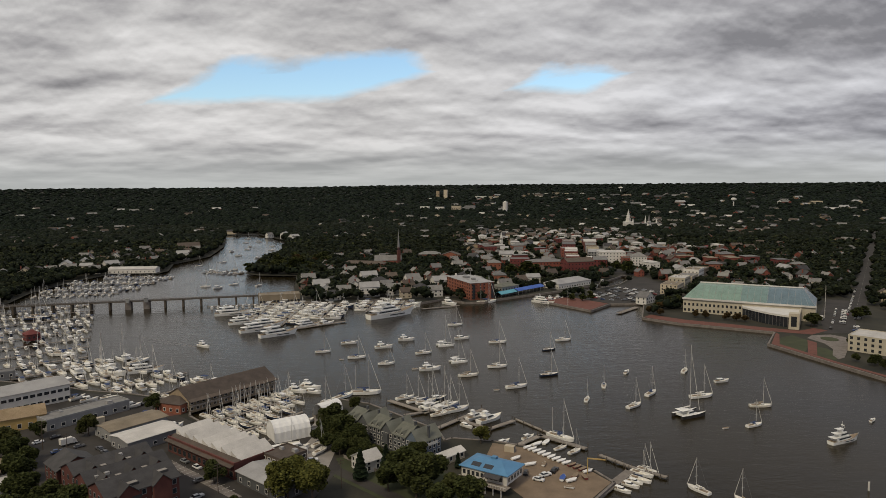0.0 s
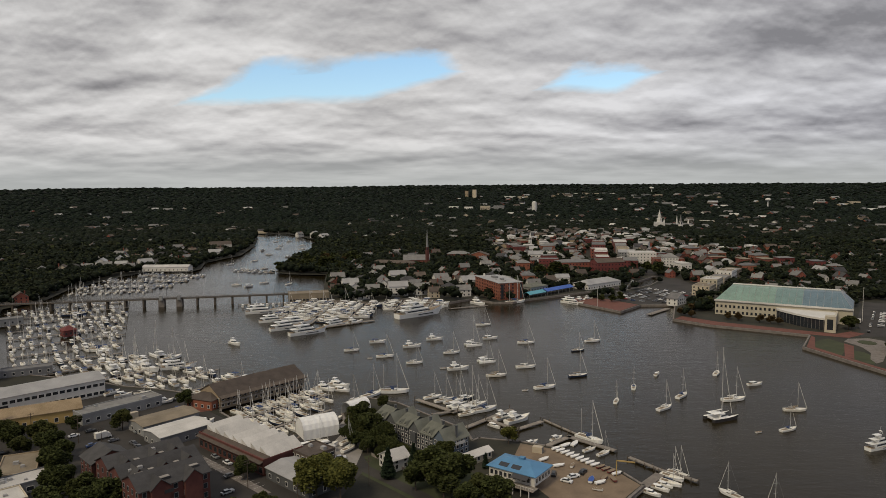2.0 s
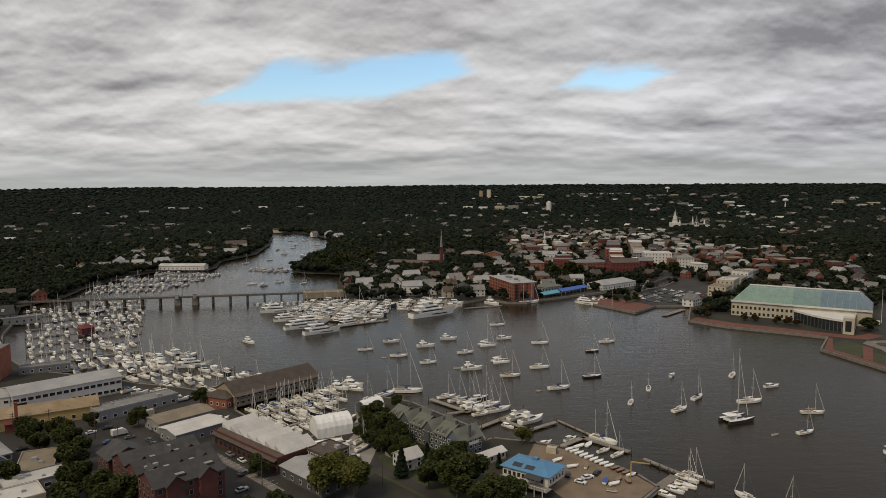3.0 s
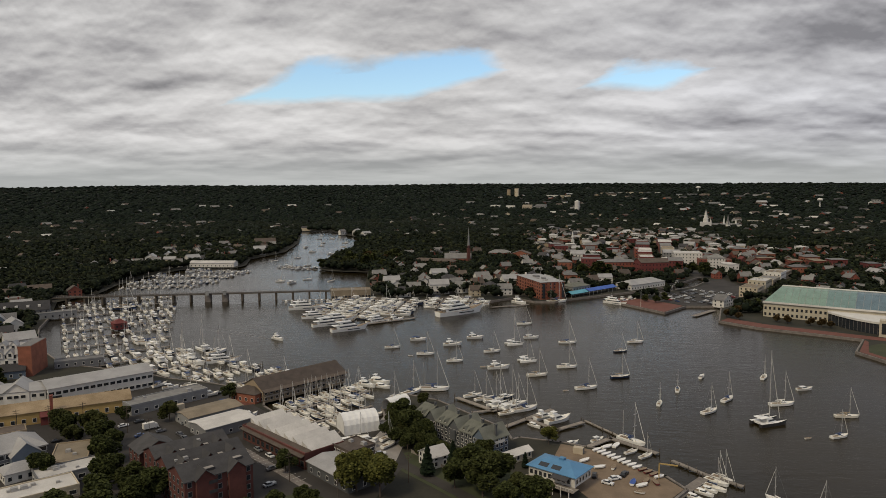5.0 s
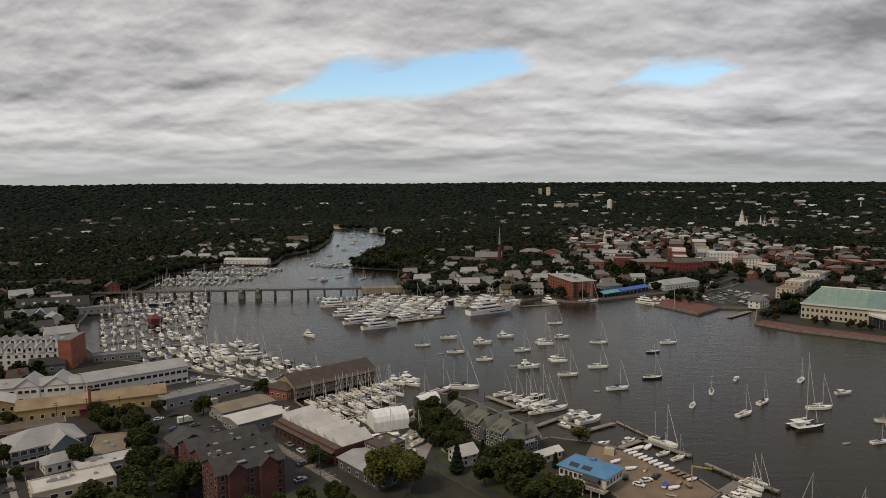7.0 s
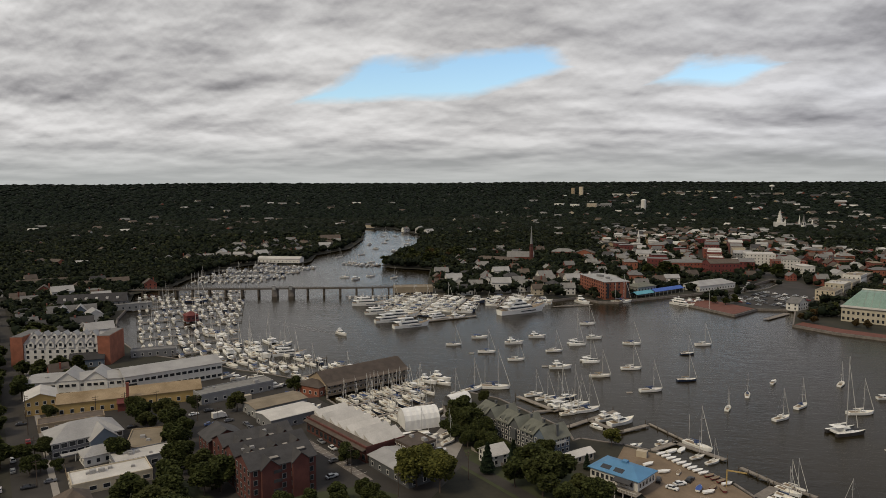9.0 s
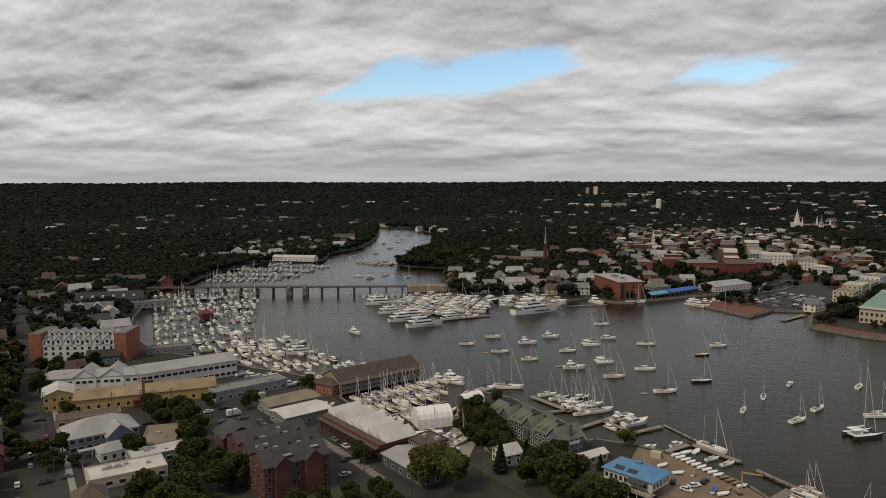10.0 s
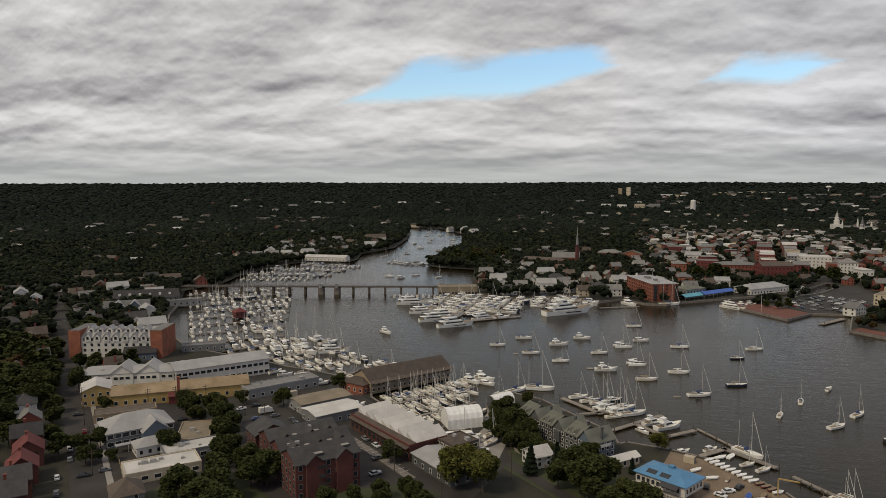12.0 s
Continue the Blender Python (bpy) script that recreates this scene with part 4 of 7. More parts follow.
# dark-roofed brick condominium in three wings
w = block("condominium", "four-storey red brick condominium with dark gabled roofs", -104, 208.5, 47, 23.5, 14, 12.6, BRICK_DARK, "gable", ROOF_DARK, 3.4, 4, "fs", 3.3, (1.2, 1.6), frame_mat=ROOF_GREY)
for k in range(4):
    part("balcony", Geo().box(7.5, 10.5, -1.4, 0, 3.25 * k + 0.5, 3.25 * k + 0.7).box(7.5, 10.5, -1.4, -1.3, 3.25 * k + 0.7, 3.25 * k + 1.6).mesh("balcony", ROOF_DARK), w)
for k in (3.5, 14.5):
    g = gable_wall(6, 7, 12.6, 2.6, "y")
    g.v = [(px + k, py - 1.2, pz) for px, py, pz in g.v]
    bay = part("gable_bay", g.mesh("gable_bay", BRICK_DARK), w)
    g = gable_roof(6, 9, 12.6, 2.6, axis="y")
    g.v = [(px + k, py - 1.2, pz + 0.05) for px, py, pz in g.v]
    part("gable_roof", g.mesh("gable_roof", ROOF_DARK), bay)
for k, (tx, ty) in enumerate(((9.2, 3.0), (19.5, 4.2), (4.0, 9.0))):
    part("roof_terrace", Geo().box(tx - 1.7, tx + 1.7, ty - 1.5, ty + 1.5, 13.2, 14.9 if k else 14.4).box(tx - 1.5, tx + 1.5, ty - 1.3, ty + 1.3, 14.9 if k else 14.4, 15.0 if k else 14.5, 1).mesh("roof_terrace", ROOF_DARK, CONCRETE), w, "pale sunken roof terrace")
rear = block("condominium", "brick condominium wing with charcoal roof", -114.5, 219.5, 47, 27, 13, 11.2, BRICK_DARK, "gable", ROOF_DARK, 3.4, 4, "fs", 3.4, (1.2, 1.5), vents=3, frame_mat=ROOF_GREY)
back = block("condominium", "rear brick condominium wing with charcoal roof", -125, 231, 47, 27, 14, 9.8, BRICK_DARK, "gable", ROOF_DARK, 3.2, 3, "fs", 3.6, (1.2, 1.5), vents=2, axis="x", frame_mat=ROOF_GREY)
for wing, wh, wr, spots in ((rear, 11.2, 3.0, (2.0, 11.0, 19.5)), (back, 9.8, 2.8, (3.0, 13.0, 20.0))):
    for k in spots:
        g = gable_wall(5.6, 6.4, wh, wr, "y")
        g.v = [(px + k, py - 0.9, pz) for px, py, pz in g.v]
        bay = part("gable_bay", g.mesh("gable_bay", BRICK_DARK), wing)
        g = gable_roof(5.6, 8.0, wh, wr, axis="y")
        g.v = [(px + k, py - 0.9, pz + 0.05) for px, py, pz in g.v]
        part("gable_roof", g.mesh("gable_roof", ROOF_DARK), bay)
        part("window", pane_mesh(1.2, 1.4, ROOF_GREY), bay, at=pose(k + 2.8, -0.95, wh - 0.6))
    for k in (8.6, 17.4):
        part("roof_terrace", Geo().box(k, k + 2.2, 1.0, 4.4, wh - 0.4, wh + 1.3).box(k + 0.2, k + 2.0, 0.9, 4.2, wh + 1.3, wh + 1.38, 1).mesh("roof_terrace", ROOF_DARK, CONCRETE), wing, "pale sunken roof terrace")
block("condominium", "small brick wing with gabled dark roof", -137, 241, 47, 14, 12, 8.0, BRICK_DARK, "gable", ROOF_DARK, 3.4, 3, "fs", 3.6, (1.2, 1.5), axis="y", frame_mat=ROOF_GREY)

# grey walls and wide dark windows stand in for the shade under the porch
w = block("club_house", "clapboard house greyed for porch shade, with broad pale hipped roof", -198, 232, 50, 26, 18, 6.2, GREYWALL, "hip", ROOF_METAL, 5.0, 2, "fs", 2.8, (2.2, 1.7))
g = gable_wall(10, 7, 5.6, 4.2, "y")
g.v = [(px + 13, py - 4, pz) for px, py, pz in g.v]
bay = part("gable_bay", g.mesh("gable_bay", BLUEWALL), w, "blue shingled front gable")
g = gable_roof(10, 10, 5.6, 4.2, axis="y")
g.v = [(px + 13, py - 4, pz) for px, py, pz in g.v]
part("gable_roof", g.mesh("gable_roof", ROOF_METAL), bay)
part("porch", Geo().box(2, 25, -7, -4.2, 2.9, 3.15).mesh("porch", ROOF_METAL), w)
for k in range(6):
    part("porch_post", Geo().box(2.2 + k * 4.4, 2.45 + k * 4.4, -6.9, -6.6, -0.3, 2.9).mesh("porch_post", WHITE), w)
block("club_annex", "low white annex with pale hipped roof", -181, 228, 50, 13, 9, 3.6, WHITE, "hip", ROOF_METAL, 2.6, 1, "fs", 3.0)
block("shop", "low building with flat white membrane roof", -166, 225, 46, 24, 11, 3.8, GREYWALL, "flat", ROOF_WHITE, 0, 1, "fs", 4, (2.2, 1.4), vents=5)
block("shop", "low building with long white membrane roof", -168, 205, 44, 26, 13, 3.8, CREAM, "flat", ROOF_WHITE, 0, 1, "fs", 4, (2.2, 1.4), vents=5)
block("house", "gabled house with steep brown roof", -158, 186, 44, 10, 11, 5, GREYWALL, "hip", ROOF_BROWN, 4, 2, "fs", 3.4)

# arched white tents and the brown wharf building
def arch_tent(x, y, ang, length, width, h, label):
    ob = root("boat_tent", pose(x, y, LAND, 0, 0, ang), label, "tent")
    take(x, y, ang, length, width)
    n = 9
    prof = [(width / 2 - width / 2 * math.cos(math.pi * i / n), h * math.sin(math.pi * i / n) ** 0.62) for i in range(n + 1)]
    inner = [(width / 2 + (py - width / 2) * 0.97, pz * 0.97) for py, pz in prof]
    g = Geo()
    bays = max(3, int(length / 2.5))
    hoops = []
    for k in range(2 * bays + 1):
        q = 1.0 if k % 2 == 0 else 0.98
        hoops.append([(length * k / (2 * bays), width / 2 + (py - width / 2) * q, pz * q) for py, pz in prof])
    g.loft(hoops, caps=False)
    part("cover", g.mesh("cover", CANVAS), ob)
    part("end_panel", Geo().extrude_x(prof, length - 0.3, length - 0.2).mesh("end_panel", CANVAS), ob)
    if length > 15:
        part("end_panel", Geo().extrude_x(prof, 0.2, 0.3).mesh("end_panel", CANVAS), ob)
    for k in range(bays + 1):
        xx = length * k / bays
        g = Geo()
        for (a, b), (c, d) in zip(inner, inner[1:]):
            g.tube((xx, a, b), (xx, c, d), 0.06, n=4)
        part("rib", g.mesh("rib", ALLOY), ob)
    return ob


arch_tent(-71, 287, 32, 16, 12, 8.2, "large white shrink-wrapped boat storage tent")
arch_tent(-56, 318, 50, 12, 7.5, 6.2, "smaller white arched boat tent with open dark end")
w = block("wharf_building", "long brown timber wharf building with dark gabled roof", -122, 329, 50.5, 50, 18, 5.8, TANWALL, "gable", ROOF_BROWN, 4.6, 2, "fs", 3.0, (1.4, 1.2), sill=0.8)
part("balcony", Geo().box(0, 50, -2.2, -0.02, 2.7, 2.9).box(0, 50, -2.2, -2.1, 2.9, 3.7).mesh("balcony", TIMBER), w)
part("lower_eave", Geo().extrude_x([(-2.6, 5.2), (0.1, 6.0), (0.1, 6.2), (-2.6, 5.4)], -0.4, 50.4).mesh("lower_eave", ROOF_BROWN), w)
block("brick_annex", "low brick annex beside the wharf building", -139, 331, -20, 15, 12, 4.6, BRICK_ORANGE, "hip", ROOF_BROWN, 2.2, 1, "fs", 3.4)

# grey townhouses on the point: six narrow units, gabled and dormered in turn
for k in range(6):
    u = 7.5 * k
    c, s = math.cos(radians(-44)), math.sin(radians(-44))
    bx, by = -42.5 + c * u, 299 + s * u
    hh = 7.4 - 0.5 * (k % 2)
    ob = block("townhouse", "grey shingled three-storey townhouse with mossy green gabled roof", bx, by, -44, 7.3, 12.5, hh, SLATEWALL if k < 5 else BLUEWALL, "gable", ROOF_GREEN, 3.2 + 0.9 * (k % 2), 3, "fr" if k == 5 else "f", 2.4, (1.2, 1.2), axis="y" if k % 2 else "x", group="townhouses on the point", sill=0.7)
    for d in (1.0, 4.2) if k % 2 == 0 else ():
        g = gable_wall(2.1, 4, hh, 1.7, "y")
        g.v = [(px + d, py + 0.4, pz) for px, py, pz in g.v]
        dorm = part("dormer", g.mesh("dormer", SLATEWALL), ob)
        g = gable_roof(2.1, 4.4, hh, 1.7, 0.3, axis="y")
        g.v = [(px + d, py + 0.4, pz + 0.03) for px, py, pz in g.v]
        part("dormer_roof", g.mesh("dormer_roof", ROOF_GREEN), dorm)
        part("dormer_window", pane_mesh(1.0, 1.1, WHITE), dorm, at=pose(d + 1.05, 0.36, hh - 0.6))
    if k % 2:
        part("bay_window", Geo().box(2.0, 5.3, -1.1, -0.02, 2.6, 6.6, top=0.9).mesh("bay_window", SLATEWALL), ob)
    chimney(ob, 6.7, 6.2, 7.4, 12.0, 0.8, SLATEWALL)
    part("balcony", Geo().box(7.4, 9.0, 2, 9, 5.2, 5.4).box(8.9, 9.0, 2, 9, 5.4, 6.3).mesh("balcony", WHITE), ob) if k == 5 else None
block("cottage", "small white-roofed cottage among trees", -30, 255, 40, 8, 9, 4.5, WHITE, "gable", ROOF_WHITE, 2.5, 2, "fs", 3.0)
block("shed", "low white-roofed long shed", -3, 260, 44, 15, 5, 3.0, CREAM, "gable", ROOF_WHITE, 1.2, 1, "fs", 3.0)

# sailing club with blue roof, raised on posts
ob = root("sailing_club", pose(6, 247.5, LAND, 0, 0, -33), "two-storey cream clubhouse with a bright blue roof", "building")
take(6, 247.5, -33, 20, 16, 4)
part("wall", Geo().box(0, 18.5, 0, 12, 2.8, 6.4).mesh("wall", WHITE), ob)
part("ground_floor", Geo().box(0.8, 15, 2, 12, -0.3, 2.78).mesh("ground_floor", CREAM), ob)
part("roof", hip_roof(18.5, 12, 6.4, 2.6, 0.8).mesh("roof", ROOF_BLUE), ob)
part("lower_roof", Geo().extrude_x([(-3.4, 5.6), (-0.05, 6.3), (-0.05, 6.5), (-3.4, 5.85)], 10.5, 17).mesh("lower_roof", ROOF_DARK), ob)
for k in (3.5, 8.5):
    part("solar_panel", Geo().extrude_x([(0.6, 6.98), (2.6, 7.78), (2.6, 7.9), (0.6, 7.1)], k, k + 3.6).mesh("solar_panel", GLASS), ob, "dark glossy solar panel")
part("cupola", Geo().box(9, 11, 5.6, 7.4, 8.6, 9.6).mesh("cupola", ROOF_BLUE), ob)
part("terrace", Geo().box(-1, 20, -4, -0.05, 2.6, 2.8).mesh("terrace", TIMBER), ob)
for k in range(7):
    part("post", Geo().box(-0.8 + k * 3.15, -0.55 + k * 3.15, -3.9, -3.6, -0.3, 2.6).mesh("post", WHITE), ob)
for k in range(9):
    part("window", pane_mesh(1.2, 1.6, WHITE), ob, at=pose(1.2 + k * 1.85, -0.03, 3.7))
for k in range(5):
    part("window", pane_mesh(1.2, 1.6, WHITE), ob, at=pose(-0.03, 1.4 + k * 2.3, 3.7, 0, 0, -90))
    part("window", pane_mesh(1.2, 1.6, WHITE), ob, at=pose(18.53, 1.4 + k * 2.3, 3.7, 0, 0, 90))
g = Geo()
for k in range(21):
    g.box(-0.9 + k, -0.82 + k, -3.95, -3.88, 2.8, 3.75)
g.box(-0.95, 20, -3.97, -3.85, 3.75, 3.85)
part("railing", g.mesh("railing", WHITE), ob)
g = Geo().box(-0.2, 0.2, -0.2, 0.2, 0, 6).box(-0.2, 6.5, -0.2, 0.2, 5.7, 6.1)
tagged(setting("hoist", g.mesh("hoist", YELLOW), "yellow steel boat hoist on the quay", "hoist", pose(53, 254, LAND, 0, 0, -15)), kind="thing")

# white-dormered condominium with brick ends, blue gables and dark roofs behind
w = block("condominium", "white condominium with rows of arched dormers and brick ends", -316, 352.5, 15, 42, 20, 12.8, WHITE, "gable", ROOF_METAL, 4.6, 4, "f", 4.2, (1.6, 1.8))
for k in range(7):
    for row, (yy, zz) in enumerate(((-0.6, 12.0), (4.2, 15.4))):
        g = gable_wall(3.6, 5, 2.4, 2.2, "y")
        g.v = [(px + 2.4 + k * 5.6, py + yy, pz + zz - 1.0) for px, py, pz in g.v]
        dorm = part("dormer", g.mesh("dormer", WHITE), w)
        g = gable_roof(3.6, 5.4, 2.4, 2.2, 0.35, axis="y")
        g.v = [(px + 2.4 + k * 5.6, py + yy, pz + zz - 1.0) for px, py, pz in g.v]
        part("dormer_roof", g.mesh("dormer_roof", ROOF_METAL), dorm)
        part("dormer_window", pane_mesh(1.3, 1.6, GREYWALL), dorm, at=pose(4.2 + k * 5.6, yy - 0.06, zz - 0.3))
for k in (-7.05, 42.05):
    part("brick_end", Geo().box(k, k + 7, -1, 21, -0.5, 17.2).mesh("brick_end", BRICK_ORANGE), w, "plain red brick end wing")
    part("end_roof", Geo().box(k + 0.3, k + 6.7, -0.7, 20.7, 17.2, 17.4).mesh("end_roof", ROOF_GREY), w)
w = block("blue_hall", "blue-grey hall with twin steep gables", -396, 466, 36, 34, 16, 6, BLUEWALL, "gable", ROOF_GREY, 5, 2, "fs", 3.5)
for k in (5, 17):
    g = gable_wall(12, 6, 6, 6, "y")
    g.v = [(px + k, py - 4, pz) for px, py, pz in g.v]
    bay = part("gable_bay", g.mesh("gable_bay", BLUEWALL), w)
    g = gable_roof(12, 10, 6, 6, axis="y")
    g.v = [(px + k, py - 4, pz) for px, py, pz in g.v]
    part("gable_roof", g.mesh("gable_roof", ROOF_METAL), bay)
w = block("apartment_block", "long dark-roofed apartment block with small dormers", -418, 504, 30, 52, 16, 7, GREYWALL, "gable", ROOF_DARK, 6, 2, "fs", 4)
for k in range(6):
    part("dormer", Geo().box(4 + k * 8, 6 + k * 8, 2.2, 5, 9, 10.6).mesh("dormer", WHITE), w)
block("shops", "long low brown-roofed shop row", -546, 604, 42, 46, 16, 5, TANWALL, "gable", ROOF_BROWN, 3.5, 1, "f", 5)
block("house", "white gabled house near the bridge", -458, 622, 38, 20, 13, 6, WHITE, "gable", ROOF_BROWN, 5, 2, "fs", 4)
block("house", "brown-roofed house near the bridge", -484, 606, 38, 20, 12, 5, TANWALL, "hip", ROOF_BROWN, 4, 1, "fs", 4)
block("shed", "low long shed with pale flat roof", -385, 512, 40, 40, 9, 4.5, GREYWALL, "flat", ROOF_GREY, 0, 1, "f", 5)
block("dock_house", "small dark red dock house with steep roof", -293, 489, 48, 9, 9, 4, ROOF_RED, "hip", ROOF_RED, 3, 1, "fs", 3)
block("green_house", "low dark green building", -286, 352, 30, 18, 10, 4.5, BLUEWALL, "gable", ROOF_DARK, 3, 1, "fs", 4)
block("marina_office", "long low marina building with pale flat roof", -266, 380, 32, 26, 8, 3.8, GREYWALL, "flat", ROOF_GREY, 0, 1, "fs", 4)

# -- the far shore
w = block("hotel", "five-storey red brick waterfront hotel with pale flat roof", 3.6, 696, -68, 57, 24, 15.2, BRICK_ORANGE, "flat", ROOF_METAL, 0, 5, "fr", 4.0, (1.5, 1.6), vents=6, frame_mat=BRICK)
part("roof_cap", Geo().box(-0.6, 57.6, -0.6, 24.6, 15.75, 16.0).mesh("roof_cap", ROOF_METAL), w, "pale metal roof edge")
for k in (2.0, 21.0):
    part("glazed_bay", Geo().box(57.02, 57.5, k, k + 2.4, 1.0, 14.6).mesh("glazed_bay", GLASS), w, "tall dark glazed bay")
for k in (6.5, 12.0, 17.5):
    part("brick_pier", Geo().box(57.02, 57.7, k - 0.5, k + 0.5, -0.3, 15.0).mesh("brick_pier", BRICK), w)
part("stair_tower", Geo().box(16, 24, 10, 14, 16, 17.6).box(34, 38, 11, 14, 16, 17.4).mesh("stair_tower", GREYWALL), w)
part("cooling_unit", Geo().tube((4, 8, 16), (4, 8, 18.6), 1.2, 0.9, 8).mesh("cooling_unit", WHITE), w, "white roof vent")
block("boat_club", "low grey-green boat club building", 56, 668, 42, 24, 16, 8, GREYWALL, "hip", ROOF_GREEN, 3, 2, "fs", 4)


def pavilion(x, y, ang, length, depth, h, mat, label):
    ob = root("awning", pose(x, y, LAND, 0, 0, ang), label, "awning")
    take(x, y, ang, length, depth)
    part("canopy", gable_roof(length, depth, h, 2.0, 0.4).mesh("canopy", mat), ob)
    for i in range(max(2, int(length / 6)) + 1):
        for yy in (0.2, depth - 0.2):
            px = 0.2 + (length - 0.4) * i / max(2, int(length / 6))
            part("pole", Geo().tube((px, yy, -0.3), (px, yy, h), 0.1, n=5).mesh("pole", WHITE), ob)


pavilion(54, 654, 46, 24, 8, 3.5, AWNING_TEAL, "teal canvas dockside awning on poles")
pavilion(72, 671, 46, 42, 9, 4, AWNING_BLUE, "long bright blue canvas awning by the quay")
w = block("restaurant", "flat tan-sided waterfront restaurant over the water", -168, 636, 17, 37, 16, 7, ROOF_TAN, "flat", ROOF_TAN, 0, 1, "fs", 3.0, (2.2, 1.6), vents=3, sill=0.6)
block("market_hall", "low market hall with grey hipped roof", 116, 704, 41, 52, 20, 5, WHITE, "hip", ROOF_METAL, 4, 1, "fs", 4)
block("town_block", "red painted brick commercial building", 83, 870, -4, 24, 20, 13, ROOF_RED, "flat", ROOF_GREY, 0, 3, "fs", 4)
block("town_block", "long brick shop row with pale eaves", 104, 842, 8, 44, 22, 12, BRICK, "hip", ROOF_GREY, 3, 3, "fs", 4)
block("town_block", "deep red brick corner building", 146, 822, 15, 34, 20, 14, ROOF_RED, "gable", ROOF_BROWN, 4, 3, "fs", 4)
block("town_block", "white fronted town hotel with flat roof", 206, 926, -4, 34, 26, 15, WHITE, "flat", ROOF_WHITE, 0, 4, "fs", 4)
block("town_block", "white hotel with red brick lower wing", 232, 905, -4, 38, 18, 9, BRICK, "flat", ROOF_BROWN, 0, 3, "fs", 4)
block("town_inn", "tall white inn with hipped roof", 236, 876, -6, 18, 16, 14, WHITE, "hip", ROOF_GREY, 5, 4, "fs", 3.6)
for k, (bx, by, bl, bh, wm, rm, lab) in enumerate(((222, 664, 26, 9, CREAM, ROOF_TAN, "cream dockside shop with tan flat roof"), (238, 690, 24, 12, STONE, ROOF_WHITE, "pale stone corner building with stepped flat roof"),
                                                  (254, 716, 30, 10, CREAM, ROOF_GREY, "cream painted shop row"), (272, 746, 24, 13, WHITE, ROOF_TAN, "tall white painted town building"), (286, 772, 30, 10, TANWALL, ROOF_GREY, "tan stucco shop building"))):
    block("town_block", lab, bx, by, 58, bl, 16, bh, wm, "flat", rm, 0, 3, "fs", 4, vents=3)
block("house", "white gabled quayside house", 178, 613, 48, 16, 10, 6, WHITE, "gable", ROOF_GREY, 4, 2, "fs", 4, axis="y")
# the main street: shop fronts down both sides
STREET = random.Random(17)
fronts = ((BRICK, ROOF_GREY, "red brick"), (WHITE, ROOF_WHITE, "white painted"), (ROOF_RED, ROOF_GREY, "deep red painted"), (CREAM, ROOF_TAN, "cream painted"), (BRICK_ORANGE, ROOF_BROWN, "orange brick"), (ROOF_RED, ROOF_WHITE, "dark red"), (GREYWALL, ROOF_METAL, "grey painted"))
for k in range(11):
    yy = 858 + k * 30
    cx = 180 + (yy - 884) * 0.155
    for side in (-1, 1):
        wm, rm, lab = fronts[STREET.randrange(7)]
        wide = STREET.uniform(15, 22)
        if side == 1 and 880 < yy < 960:
            continue
        block("shop_house", lab + " three-storey main street shop house", cx + (8 if side == 1 else -8 - wide), yy, -7, wide, 24, STREET.uniform(9.5, 14), wm, STREET.choice(("flat", "flat", "gable")), rm, 3, 3, "f", 3.4, (1.3, 1.7), group="main street shop houses")
block("church", "red brick church buildings with brown roof", -129, 890, -14, 56, 16, 7.5, BRICK_ORANGE, "hip", ROOF_BROWN, 3.2, 2, "f", 5, (1.6, 2.6))
block("church", "brick church nave under a long grey slate roof", -88, 905, 4, 34, 16, 9, BRICK, "gable", ROOF_GREY, 6, 1, "f", 5, (1.4, 3.6))
block("school", "red brick school building with grey roofs", -34, 978, -4, 30, 18, 9, BRICK, "hip", ROOF_GREY, 4, 3, "f", 4.5)
block("school", "brick school wing with gabled end", -3, 974, -8, 26, 18, 8, BRICK_ORANGE, "gable", ROOF_BROWN, 4.5, 2, "f", 4.5, axis="y")


def steeple(x, y, w, h, spire, mat, spire_mat, label):
    ob = root("steeple", pose(x, y, height(x, y), 0, 0, 30), label, "steeple")
    part("tower", Geo().box(-w / 2, w / 2, -w / 2, w / 2, -1, h).mesh("tower", mat), ob)
    part("belfry", Geo().box(-w * 0.42, w * 0.42, -w * 0.42, w * 0.42, h, h + w * 1.1).mesh("belfry", mat), ob)
    part("spire", Geo().tube((0, 0, h + w * 1.1), (0, 0, h + spire), w * 0.48, 0.12, 8).mesh("spire", spire_mat), ob)
    for a in range(4):
        part("louvre", Geo().box(-w * 0.18, w * 0.18, -w * 0.44, -w * 0.41, h + 0.5, h + w * 0.9).mesh("louvre", GLASS), ob, at=pose(0, 0, 0, 0, 0, 90 * a))
    take(x - w, y - w, 0, 2 * w, 2 * w)


steeple(-57, 903, 3.6, 22, 27, BRICK_DARK, GREYWALL, "tall red brick church steeple with slender spire")
steeple(96, 1160, 4.0, 13, 14, WHITE, WHITE, "small white church steeple")
for sx, sy, sh in ((450, 1540, 14),):
    steeple(sx, sy, 6, sh, 22, WHITE, ROOF_GREY, "distant white steeple above trees")

